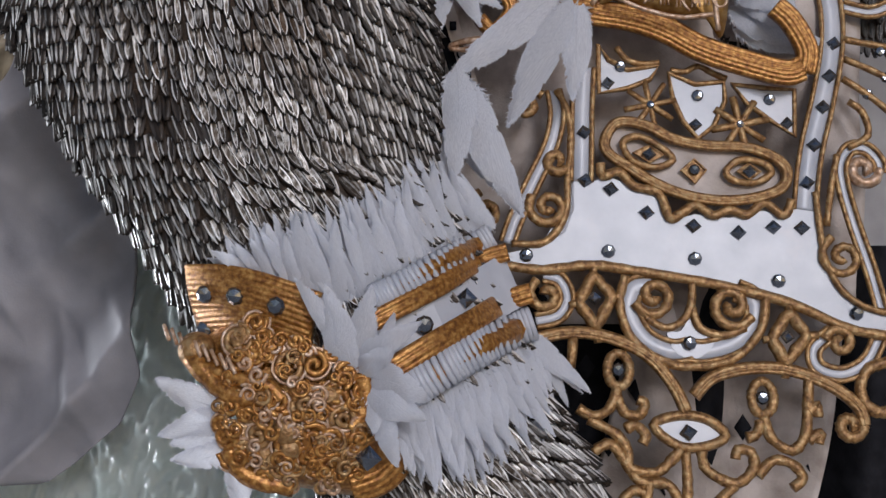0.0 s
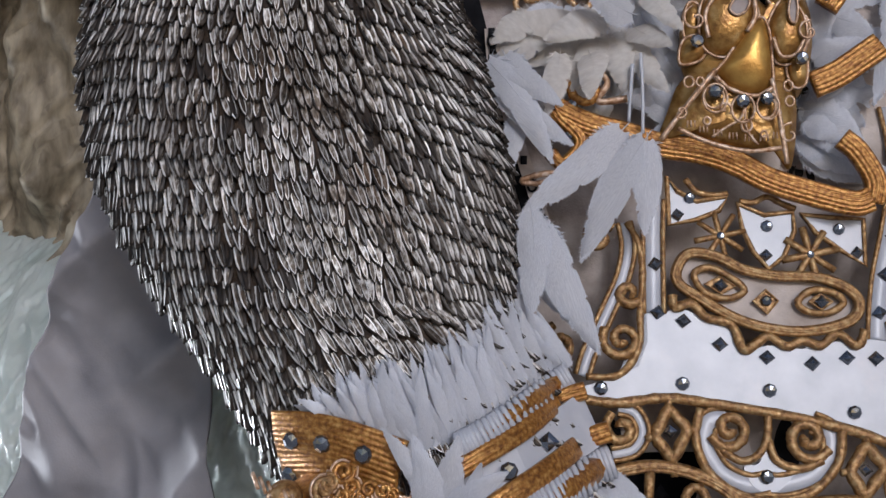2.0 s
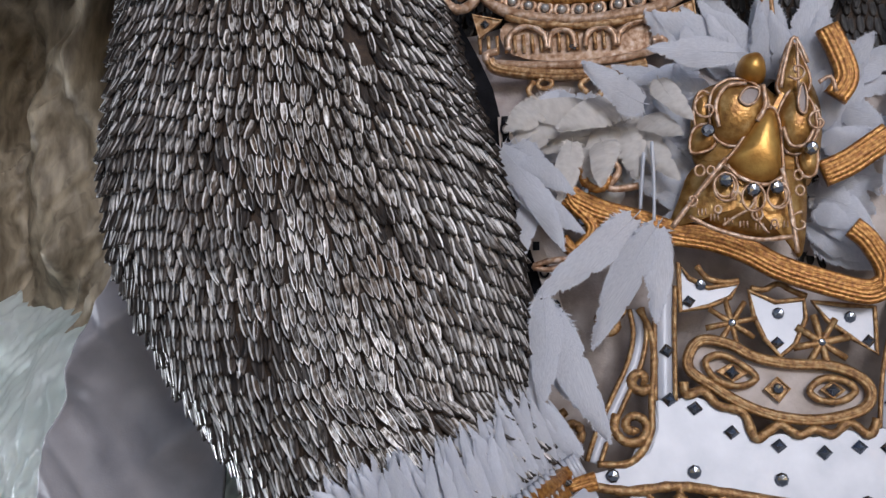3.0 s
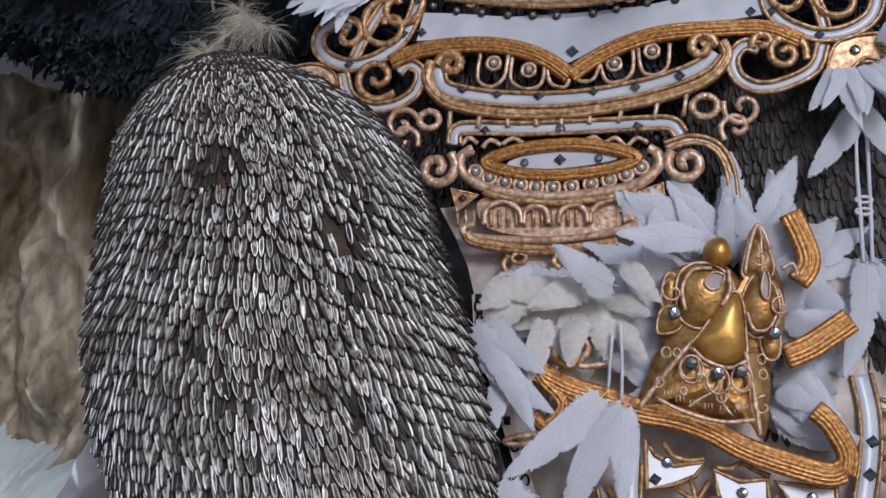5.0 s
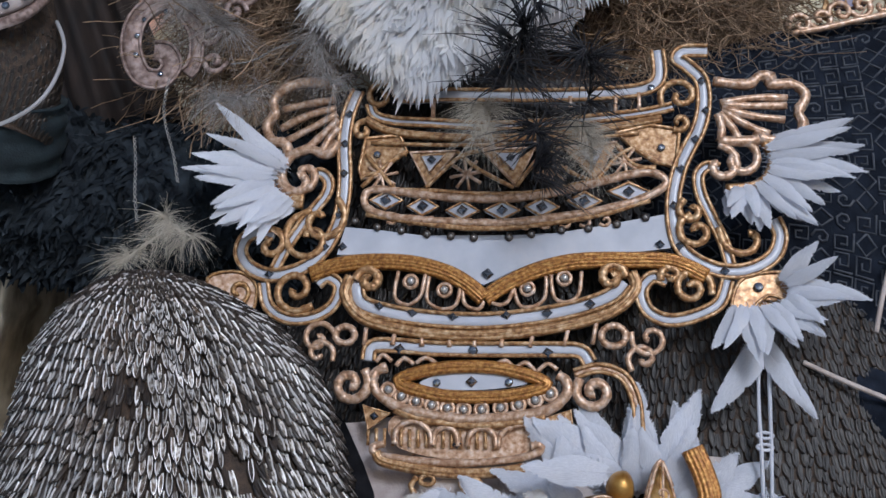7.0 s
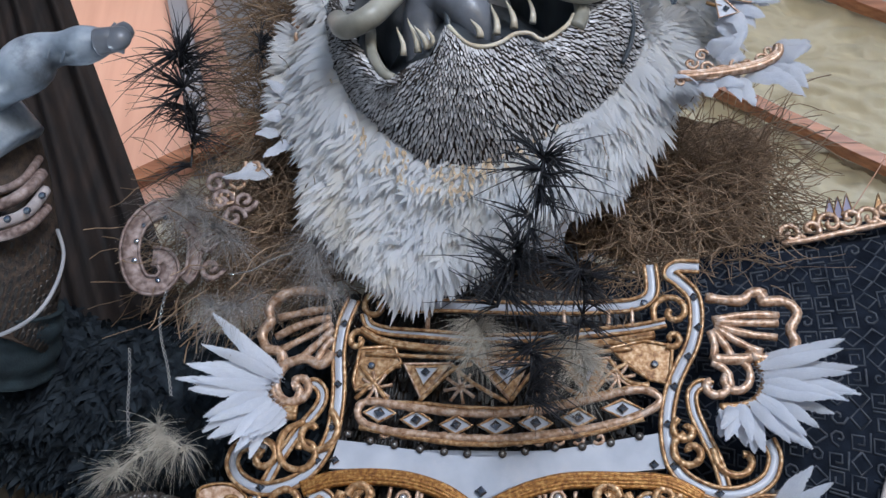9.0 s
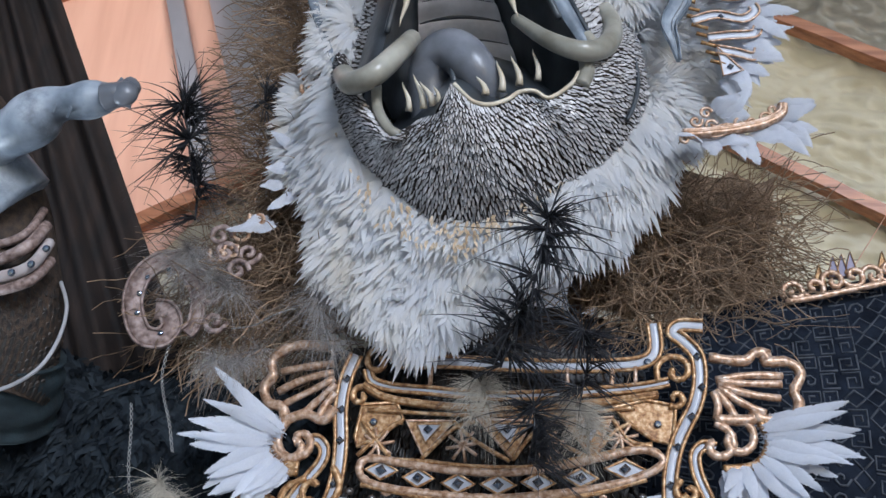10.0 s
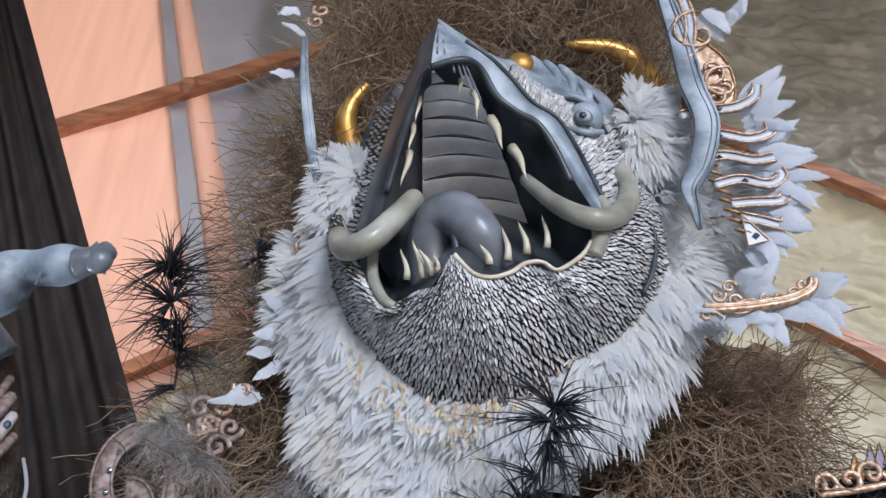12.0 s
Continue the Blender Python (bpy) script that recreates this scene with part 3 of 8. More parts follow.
# mouth hollow, palate, tongue
UPPER_R = [(-0.079, 1.8, 3.751), (-0.013, 1.8, 3.781), (0.033, 1.83, 3.784), (0.077, 1.86, 3.732), (0.127, 1.88, 3.703), (0.178, 1.9, 3.689), (0.223, 1.91, 3.63), (0.262, 1.92, 3.55), (0.32, 1.92, 3.455)]
UPPER_L = [(-0.079, 1.8, 3.751), (-0.103, 1.84, 3.745), (-0.119, 1.88, 3.693), (-0.14, 1.92, 3.61), (-0.16, 1.95, 3.5), (-0.175, 1.94, 3.35)]
PAL_L = [(-0.085, 1.86, 3.776), (-0.1, 1.92, 3.741), (-0.101, 2, 3.7), (-0.099, 2.09, 3.645), (-0.095, 2.18, 3.57), (-0.096, 2.22, 3.463), (-0.1, 2.24, 3.36)]
PAL_R = [(0.008, 1.86, 3.773), (0.04, 1.92, 3.736), (0.075, 2, 3.698), (0.112, 2.09, 3.663), (0.16, 2.18, 3.592), (0.21, 2.22, 3.489), (0.23, 2.24, 3.36)]
roof = patch(PAL_L, PAL_R, -0.02, 130, 20, S_PALATE, lambda u, v: 0.016 * (abs(math.sin(u * 36 + 0.9 * math.sin(v * 3.1))) ** 0.55) + 0.02 * math.sin(math.pi * v))
# Near-black tubes along the valleys draw in the shade between the ridges.
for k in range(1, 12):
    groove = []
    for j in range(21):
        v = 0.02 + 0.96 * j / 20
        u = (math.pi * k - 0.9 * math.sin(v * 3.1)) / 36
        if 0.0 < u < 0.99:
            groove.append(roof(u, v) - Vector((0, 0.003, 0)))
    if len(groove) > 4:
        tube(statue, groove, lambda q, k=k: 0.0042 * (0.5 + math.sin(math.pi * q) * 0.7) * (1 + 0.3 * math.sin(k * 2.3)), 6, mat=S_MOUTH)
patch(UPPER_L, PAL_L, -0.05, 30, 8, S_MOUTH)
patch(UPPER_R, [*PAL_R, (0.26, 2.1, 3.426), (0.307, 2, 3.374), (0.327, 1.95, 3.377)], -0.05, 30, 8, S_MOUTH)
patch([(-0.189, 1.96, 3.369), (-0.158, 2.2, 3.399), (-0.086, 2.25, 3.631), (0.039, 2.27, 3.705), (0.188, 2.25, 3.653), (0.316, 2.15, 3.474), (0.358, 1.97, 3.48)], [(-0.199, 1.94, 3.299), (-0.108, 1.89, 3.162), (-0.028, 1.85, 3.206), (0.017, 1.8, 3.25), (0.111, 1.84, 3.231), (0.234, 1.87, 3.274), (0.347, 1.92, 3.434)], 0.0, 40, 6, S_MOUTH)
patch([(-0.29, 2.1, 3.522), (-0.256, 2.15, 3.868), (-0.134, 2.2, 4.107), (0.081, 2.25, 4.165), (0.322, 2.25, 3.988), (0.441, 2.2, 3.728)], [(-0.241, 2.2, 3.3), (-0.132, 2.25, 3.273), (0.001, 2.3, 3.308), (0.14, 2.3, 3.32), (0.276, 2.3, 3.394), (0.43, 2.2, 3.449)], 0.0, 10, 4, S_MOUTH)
tube(statue, spline([Vector(p) for p in [(-0.031, 2, 3.274), (-0.048, 1.98, 3.377), (-0.032, 1.95, 3.432), (0.012, 1.92, 3.432), (0.062, 1.91, 3.375), (0.097, 1.95, 3.315)]], 8), lambda k: 0.050 + 0.006 * math.sin(k * 3.1), 16, mat=S_TONGUE)
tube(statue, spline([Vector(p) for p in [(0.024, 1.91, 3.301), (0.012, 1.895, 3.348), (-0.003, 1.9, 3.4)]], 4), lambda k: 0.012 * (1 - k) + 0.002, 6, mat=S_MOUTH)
for line, r0, r1 in (([(-0.103, 2, 3.519), (-0.123, 1.88, 3.392), (-0.165, 1.84, 3.308), (-0.221, 1.88, 3.305), (-0.255, 1.96, 3.378)], 0.024, 0.028), ([(0.154, 1.98, 3.58), (0.226, 1.88, 3.455), (0.305, 1.85, 3.405), (0.366, 1.89, 3.449), (0.392, 1.96, 3.552), (0.375, 2, 3.637)], 0.015, 0.026)):
    tube(statue, spline([Vector(p) for p in line], 8), lambda k: r0 + (r1 - r0) * math.sin(k * 2.6), 14, mat=S_IVORY)
for line, r in (([(-0.169, 1.93, 3.331), (-0.157, 1.9, 3.252), (-0.126, 1.88, 3.19), (-0.1, 1.88, 3.172)], 0.013), ([(0.322, 1.91, 3.425), (0.324, 1.89, 3.378), (0.31, 1.88, 3.329)], 0.019), ([(0.324, 1.93, 3.505), (0.342, 1.92, 3.463), (0.332, 1.91, 3.419)], 0.016)):
    tube(statue, spline([Vector(p) for p in line], 6), r, 10, mat=S_IVORY)
tube(statue, spline([Vector(p) for p in [(0.02, 1.77, 3.249), (0.06, 1.795, 3.223), (0.099, 1.815, 3.226), (0.139, 1.83, 3.25), (0.167, 1.845, 3.282), (0.202, 1.85, 3.29), (0.236, 1.855, 3.277), (0.285, 1.87, 3.325), (0.304, 1.88, 3.366)]], 6), 0.0055, 6, mat=S_TOOTH)
# teeth: foot, point
for a, b, r in zip([(-0.086, 1.92, 3.261), (-0.05, 1.9, 3.258), (-0.027, 1.88, 3.255), (-0.017, 1.86, 3.253), (0.091, 1.86, 3.279), (0.128, 1.88, 3.304), (0.168, 1.9, 3.335), (0.211, 1.92, 3.365), (-0.019, 1.87, 3.779), (0.018, 1.88, 3.747), (0.063, 1.9, 3.687), (0.117, 1.94, 3.639), (-0.11, 1.9, 3.742), (-0.12, 1.93, 3.681), (-0.123, 1.96, 3.621)],
                   [(-0.102, 1.9, 3.327), (-0.077, 1.88, 3.339), (-0.06, 1.87, 3.313), (-0.025, 1.85, 3.291), (0.07, 1.86, 3.329), (0.115, 1.88, 3.387), (0.148, 1.9, 3.417), (0.199, 1.92, 3.451), (-0.007, 1.84, 3.707), (0.039, 1.85, 3.648), (0.101, 1.86, 3.579), (0.161, 1.9, 3.528), (-0.103, 1.87, 3.646), (-0.113, 1.9, 3.583), (-0.126, 1.94, 3.512)], (8, 9, 9, 6, 9, 9, 9, 8, 7, 9, 13, 12, 7, 7, 9)):
    d = [Vector(a).lerp(Vector(b), k / 5) + Vector((0.004 * math.sin(k), -0.006 * math.sin(math.pi * k / 5), 0)) for k in range(6)]
    tube(statue, d, lambda k, r=r: 0.0011 * r * (1.02 - k) ** 0.8, 7, mat=S_TOOTH)
# snout, brow, eye
OUTER_R = [(-0.078, 1.83, 3.905), (-0.011, 1.86, 3.874), (0.048, 1.88, 3.847), (0.099, 1.91, 3.817), (0.159, 1.94, 3.767), (0.218, 1.96, 3.741), (0.258, 1.96, 3.677), (0.295, 1.95, 3.595), (0.35, 1.95, 3.48)]
patch(UPPER_R, OUTER_R, 0.02, 40, 8, S_SKIN, lambda u, v: 0.004 * math.sin(v * 22) * max(0, 1 - 3 * u))
patch([(-0.085, 1.84, 3.91), (-0.116, 1.88, 3.888), (-0.141, 1.93, 3.84), (-0.173, 1.98, 3.764), (-0.198, 2.02, 3.67), (-0.235, 2.04, 3.45)], UPPER_L, 0.015, 24, 5, S_MOUTH)
cheek = patch(OUTER_R, [(-0.085, 1.86, 3.933), (-0.006, 1.93, 3.933), (0.067, 2.02, 3.952), (0.117, 2.08, 4.02), (0.187, 2.1, 4.027), (0.305, 2.12, 3.981), (0.371, 2.12, 3.909), (0.43, 2.1, 3.72), (0.475, 2.07, 3.52)], 0.02, 40, 14, S_SKIN)
sheet(statue, lambda u, v: cheek(0.36 + 0.63 * u, 0.03 + 0.25 * v) - Vector((0, 0.002, 0)), 30, 4, S_BED)
patch_scales(cheek, 42, 5, 0.029, 0.0145, 0.007, S_JAW, (0.37, 0.99), (0.05, 0.26))
patch_scales(cheek, 20, 9, 0.026, 0.013, 0.006, S_JAW, (0.76, 0.99), (0.28, 0.95))
left_cheek = patch([(-0.176, 2, 3.779), (-0.201, 2.03, 3.647), (-0.22, 2.05, 3.544), (-0.235, 2.05, 3.433)], [(-0.243, 2.15, 3.887), (-0.266, 2.15, 3.724), (-0.293, 2.15, 3.602), (-0.301, 2.13, 3.459)], 0.0, 16, 6, S_BED)
patch_scales(left_cheek, 26, 5, 0.024, 0.012, 0.004, S_JAW)


def ball(c, r, mat, squash=1.0):
    lofted(statue, [[(c[0] + r * math.sin(0.05 + 3.04 * j / 10) * math.cos(6.2832 * k / 16), c[1] - r * squash * math.cos(0.05 + 3.04 * j / 10), c[2] + r * math.sin(0.05 + 3.04 * j / 10) * math.sin(6.2832 * k / 16)) for k in range(16)] for j in range(11)], mat)


ball((0.288, 2.005, 3.782), 0.044, S_SKIN)
ball((0.280, 1.965, 3.758), 0.024, S_TONGUE, 0.5)
ball((0.279, 1.956, 3.756), 0.018, S_SKIN, 0.5)
ball((0.278, 1.948, 3.753), 0.009, S_MOUTH, 0.6)
ball((0.120, 2.0, 3.935), 0.034, S_EYE, 0.7)
for line, r in (([(0.202, 2.02, 3.845), (0.249, 2, 3.844), (0.299, 2.01, 3.824), (0.335, 2.04, 3.772)], 0.013), ([(0.235, 1.975, 3.735), (0.285, 1.965, 3.712), (0.33, 1.985, 3.735)], 0.010), ([(0.093, 2.03, 3.911), (0.137, 2.01, 3.864), (0.187, 2.02, 3.858)], 0.012), ([(0.182, 2.08, 4.014), (0.213, 2.05, 3.946), (0.215, 2.03, 3.876)], 0.013), ([(0.22, 2.09, 4.01), (0.252, 2.06, 3.944), (0.253, 2.03, 3.867)], 0.013),
                ([(0.253, 2.09, 3.981), (0.29, 2.06, 3.914), (0.296, 2.03, 3.842)], 0.012), ([(0.145, 2.08, 4.026), (0.173, 2.06, 3.969), (0.176, 2.04, 3.894)], 0.012), ([(0.296, 2.1, 3.937), (0.338, 2.06, 3.839), (0.376, 2.08, 3.778)], 0.014)):
    tube(statue, spline([Vector(p) for p in line], 6), lambda k, r=r: r * (0.35 + math.sin(0.3 + 2.6 * k) * 0.75), 8, mat=S_SKIN)
for line in ([(0.368, 2.02, 3.653), (0.404, 2, 3.587), (0.44, 1.99, 3.506), (0.456, 1.99, 3.44), (0.449, 1.98, 3.361), (0.427, 1.97, 3.297)], [(-0.245, 1.99, 3.323), (-0.26, 2, 3.386), (-0.251, 2, 3.432)]):
    tube(statue, spline([Vector(p) for p in line], 6), 0.006, 6, mat=S_MOUTH)
# golden horns and grey ears
tube(statue, spline([Vector(p) for p in [(0.232, 2.12, 4.108), (0.292, 2.13, 4.117), (0.362, 2.15, 4.123), (0.425, 2.17, 4.096), (0.464, 2.2, 4.037), (0.459, 2.25, 3.961)]], 8), lambda k: 0.007 + 0.048 * k ** 0.8, 14, mat=S_EYE)
tube(statue, spline([Vector(p) for p in [(-0.282, 2.15, 3.958), (-0.317, 2.16, 3.898), (-0.326, 2.18, 3.838), (-0.301, 2.22, 3.769)]], 8), lambda k: 0.012 + 0.03 * k, 14, mat=S_EYE)
for line, w in (([(0.45, 2.02, 4.30), (0.48, 2.0, 4.176), (0.515, 1.99, 4.029), (0.541, 1.98, 3.887), (0.573, 1.97, 3.771), (0.559, 1.97, 3.655), (0.53, 1.97, 3.581), (0.542, 1.97, 3.521), (0.552, 1.97, 3.47)], 0.031), ([(-0.46, 2.1, 4.06), (-0.44, 2.1, 3.93), (-0.410, 2.1, 3.80), (-0.373, 2.1, 3.664), (-0.32, 2.09, 3.535), (-0.281, 2.08, 3.44)], 0.014)):
    body = spline([Vector(p) for p in line], 8)
    tube(statue, body, lambda k, w=w: w * (0.55 + 0.6 * math.sin(k * 3.0)) * (1 - 0.75 * k ** 3), 12, flat=0.28, mat=S_SKIN)
    for side, r, m in ((0.80, 0.16, S_SKIN), (0.30, 0.07, S_TONGUE), (-0.98, 0.09, S_MOUTH)):
        tube(statue, [p + Vector((side * w * (0.55 + 0.6 * math.sin(3.0 * i / (len(body) - 1))) * (1 - 0.75 * (i / (len(body) - 1)) ** 3), -0.3 * w, 0)) for i, p in enumerate(body)], lambda k, r=r, w=w: r * w * (1 - 0.6 * k), 6, mat=m)

# Trunk and thigh scales in front of the dark body, raised arm with its thumb.
def flank(u, v):
    x, z = 0.30 + 0.85 * u, 2.35 - 0.85 * v
    return Vector((x, 2.15 + 0.55 * (x - 0.62) ** 2 - 0.03 * math.sin(math.pi * v), z))


def chest(u, v):
    x, z = -0.36 + 0.85 * u, 2.78 - 0.85 * v
    return Vector((x, 2.60 - 0.46 * math.sqrt(1 - ((x - 0.22) / 0.68) ** 2), z))


patch_scales(chest, 50, 34, 0.034, 0.0165, 0.007, S_FINE)
sheet(statue, flank, 20, 12, S_BED)
patch_scales(flank, 50, 30, 0.034, 0.0155, 0.007, S_FINE)
ARM = [Vector(p) for p in [(-0.990, 2.11, 2.59), (-0.976, 2.1, 2.651), (-0.966, 2.08, 2.755), (-0.993, 2.06, 2.873), (-1.026, 2.04, 2.994), (-1.092, 2, 3.135), (-1.145, 1.96, 3.218)]]
tube(statue, spline(ARM, 8), lambda k: 0.125 - 0.035 * k, 24, mat=S_BED)
arm_line = spline(ARM, 8)
for j in range(40):
    p = arm_line[int(j / 40 * 36)]
    for k in range(26):
        a = 6.2832 * (k + 0.5 * (j % 2)) / 26
        if math.cos(a) < -0.2:
            continue
        t = (arm_line[int(j / 40 * 36) + 2] - p).normalized()
        s = t.cross(Vector((0, 1, 0))).normalized()
        o = s * math.sin(a) - Vector((0, 1, 0)) * math.cos(a)
        shell_scale(statue, p + o * (0.125 - 0.035 * j / 40), t * (1 if j < 18 else -1), o, 0.022, 0.012, 0.004, S_FINE, S_EDGE)
tube(statue, spline([Vector(p) for p in [(-1.076, 1.92, 3.003), (-1.018, 1.86, 3.076), (-0.923, 1.8, 3.097), (-0.858, 1.77, 3.134), (-0.794, 1.76, 3.146), (-0.734, 1.76, 3.161), (-0.7, 1.77, 3.18)]], 8), lambda k: 0.075 - 0.04 * min(1, k * 1.3) + 0.007 * math.sin(k * 19), 16, mat=S_SKIN)
tube(statue, spline([Vector(p) for p in [(-0.731, 1.74, 3.149), (-0.707, 1.735, 3.153), (-0.69, 1.74, 3.166), (-0.679, 1.75, 3.19)]], 5), lambda k: 0.031 - 0.010 * k, 10, mat=S_TONGUE)
tube(statue, spline([Vector(p) for p in [(-1.181, 1.95, 3.057), (-1.104, 1.92, 3.12), (-1.039, 1.93, 3.055), (-0.973, 1.97, 2.991)]], 6), 0.09, 14, mat=S_SKIN)
for pts in ([(-0.769, 1.74, 3.127), (-0.761, 1.735, 3.138), (-0.746, 1.735, 3.126)], [(-0.837, 1.745, 3.105), (-0.831, 1.735, 3.121), (-0.84, 1.74, 3.145)], [(-0.804, 1.745, 3.096), (-0.798, 1.735, 3.119), (-0.812, 1.74, 3.154)]):
    tube(statue, spline([Vector(p) for p in pts], 4), 0.004, 6, mat=S_SKIN)
ball((-0.686, 1.728, 3.152), 0.030, S_TONGUE, 0.7)

# dark painted outlines on the snout and brow
for line, r in (([(-0.079, 1.795, 3.745), (-0.013, 1.795, 3.772), (0.031, 1.825, 3.776), (0.072, 1.855, 3.724), (0.124, 1.875, 3.694), (0.172, 1.895, 3.68), (0.216, 1.905, 3.62), (0.256, 1.915, 3.54)], 0.009), ([(-0.08, 1.795, 3.745), (-0.103, 1.835, 3.738), (-0.119, 1.875, 3.686), (-0.14, 1.915, 3.603), (-0.16, 1.945, 3.495)], 0.008), ([(-0.011, 1.85, 3.874), (0.048, 1.87, 3.847), (0.099, 1.9, 3.817), (0.159, 1.93, 3.767), (0.218, 1.95, 3.741), (0.258, 1.95, 3.677), (0.295, 1.94, 3.595), (0.35, 1.94, 3.48)], 0.006),
                ([(0.215, 2, 3.824), (0.255, 1.98, 3.822), (0.305, 1.99, 3.799), (0.342, 2.02, 3.75)], 0.006), ([(0.357, 2, 3.639), (0.323, 2.01, 3.705), (0.307, 2, 3.749)], 0.004), ([(0.085, 2.1, 4.041), (0.075, 2.04, 3.958), (0.1, 2.02, 3.9)], 0.006), ([(0.28, 2.09, 3.955), (0.323, 2.06, 3.872), (0.372, 2.08, 3.802), (0.398, 2.08, 3.749)], 0.006)):
    tube(statue, spline([Vector(p) for p in line], 6), r, 6, mat=S_MOUTH)
for k in range(6):
    a, b = Vector((-0.076, 1.822, 3.885)), Vector((-0.068, 1.795, 3.785))
    e = Vector((0.010 * k, 0.002 * k, -0.010 * k))
    tube(statue, spline([a + e, a.lerp(b, 0.5) + e * 1.5 + Vector((0, -0.012, 0)), b + e * 2.2], 4), 0.0026, 5, mat=S_TONGUE)


tagged(linked("demon_statue", statue, [SCALE_BED, SCALE, SCALE_FINE, JAW_SCALE, SKIN, MOUTH, PALATE, TONGUE, IVORY, TOOTH, BRIGHT_GOLD, SCALE_EDGE, SCALE_RIM]),
       "giant grey scaled demon statue with raised knee and open tusked mouth", "statue")


# The place round the statue: an open shed with cloths hung behind.
def flat_box(name, lo, hi, mat, label, category, kind="structure"):
    bm = bmesh.new()
    bmesh.ops.create_cube(bm, size=1)
    for v in bm.verts:
        v.co = Vector([a + (b - a) * (c + 0.5) for a, b, c in zip(lo, hi, v.co)])
    return tagged(linked(name, bm, mat, smooth=False), label, category, kind=kind)


flat_box("ground", (-60, -60, -0.2), (60, 60, 0.0), GROUND, "grey concrete ground under the statue", "ground")
flat_box("wall_back", (-4.0, 3.36, 0.0), (4.0, 3.46, 3.15), GREY_BOARD, "dull grey board wall behind the statue", "wall")
flat_box("gable_board", (-0.954, 3.26, 3.15), (0.722, 3.3, 5.9), GREY_BOARD, "grey ceiling board between the sheets", "board")
flat_box("roof", (-4.0, -0.6, 5.9), (4.0, 3.46, 6.0), GREY_BOARD, "flat grey roof over the statue", "roof")
# Out of view; added to block sky light from the arm and sleeve.
flat_box("unseen_wall_left", (-4.1, -0.2, 2.3), (-4.0, 3.46, 6.0), GREY_BOARD, "unseen grey side wall added to keep sky light off the upper left", "wall")
flat_box("wall_right", (4.0, 1.0, 0.0), (4.1, 3.46, 6.0), GREY_BOARD, "dull grey side wall of the shed", "wall")


def cloth(name, fn, nu, nv, mat, label, category, kind="", thick=0.004):
    bm = bmesh.new()
    sheet(bm, fn, nu, nv)
    ob = linked(name, bm, mat)
    so = ob.modifiers.new("thickness", "SOLIDIFY")
    so.thickness = thick
    return tagged(ob, label, category, kind=kind)


def quad(corners, y, relief):
    """A hung sheet between four corners (x, z): top left, top right, foot right, foot left."""
    a, b, c, d = [Vector(p) for p in corners]

    def fn(u, v):
        p = a.lerp(b, u).lerp(d.lerp(c, u), v)
        return (p.x, y + relief(p.x, p.y), p.y)
    return fn


crumple = lambda x, z: 0.04 * noise.noise((x * 3, 1.0, z * 6)) + 0.05 * abs(noise.noise((x * 6, 2.0, z * 16))) + 0.022 * abs(noise.noise((x * 15, 3.0, z * 36)))
soft = lambda x, z: 0.012 * math.sin(x * 16 + z) + 0.015 * noise.noise((x * 2, 4, z))
cloth("peach_sheet", quad([(-2.32, 5.435), (-1.476, 5.496), (-0.898, 3.575), (-1.14, 3.2)], 3.2, soft), 40, 60, PEACH, "peach translucent sheet glowing behind the plumes", "sheet")
cloth("peach_strip", quad([(-1.433, 5.499), (-1.366, 5.504), (-0.715, 3.653), (-0.823, 3.612)], 3.19, soft), 10, 60, PEACH, "narrow peach strip of sheet beside the grey board", "sheet")
cloth("grey_strip", quad([(-1.497, 5.527), (-1.425, 5.533), (-0.806, 3.583), (-0.905, 3.544)], 3.21, soft), 8, 40, GREY_SHEET, "narrow grey strip of sheet between the peach ones", "sheet")
cloth("grey_sheet", quad([(-1.387, 5.535), (-0.608, 5.591), (-0.367, 3.788), (-0.725, 3.621)], 3.235, soft), 40, 40, GREY_SHEET, "grey translucent sheet behind the peach strips", "sheet")
cloth("crumpled_sheet", quad([(0.587, 5.776), (2.004, 5.877), (1.772, 4.205), (0.594, 4.719)], 3.22, crumple), 110, 130, FOIL, "crumpled khaki sheet stretched between the beams", "sheet")
cloth("crumpled_sheet", quad([(0.594, 4.719), (1.776, 4.232), (1.683, 3.563), (0.599, 4.111)], 3.21, crumple), 110, 90, PLASTER, "crumpled cream sheet stretched between the beams", "sheet")
cloth("crumpled_sheet", quad([(0.598, 4.134), (1.689, 3.602), (1.6, 2.964), (0.443, 2.857)], 3.21, crumple), 110, 90, PLASTER, "crumpled cream sheet below the lower beam", "sheet")
cloth("pale_sheet", quad([(-1.147, 3.452), (-0.384, 3.917), (-0.052, 2.977), (-1.008, 2.89)], 3.215, crumple), 40, 30, PLASTER, "pale cream sheet below the beam", "sheet")


def beam(pts, y, w, label="orange varnished timber beam"):
    bm = bmesh.new()
    a, b = [Vector((p[0], y, p[1])) for p in pts]
    d = (b - a).normalized()
    n = Vector((-d.z, 0, d.x))
    prof = [(0.5, 0.0), (0.5, 0.045), (0.42, 0.055), (-0.42, 0.055), (-0.5, 0.045), (-0.5, 0.0)]
    rows = []
    for k in range(13):
        c = a.lerp(b, k / 12) + n * (0.002 * math.sin(k * 2.1))
        rows.append([c + n * (q * w) - Vector((0, h, 0)) for q, h in prof])
    lofted(bm, rows)
    bmesh.ops.recalc_face_normals(bm, faces=bm.faces)
    tagged(linked("beam", bm, WOOD, smooth=False), label, "beam", "roof beams", "structure")


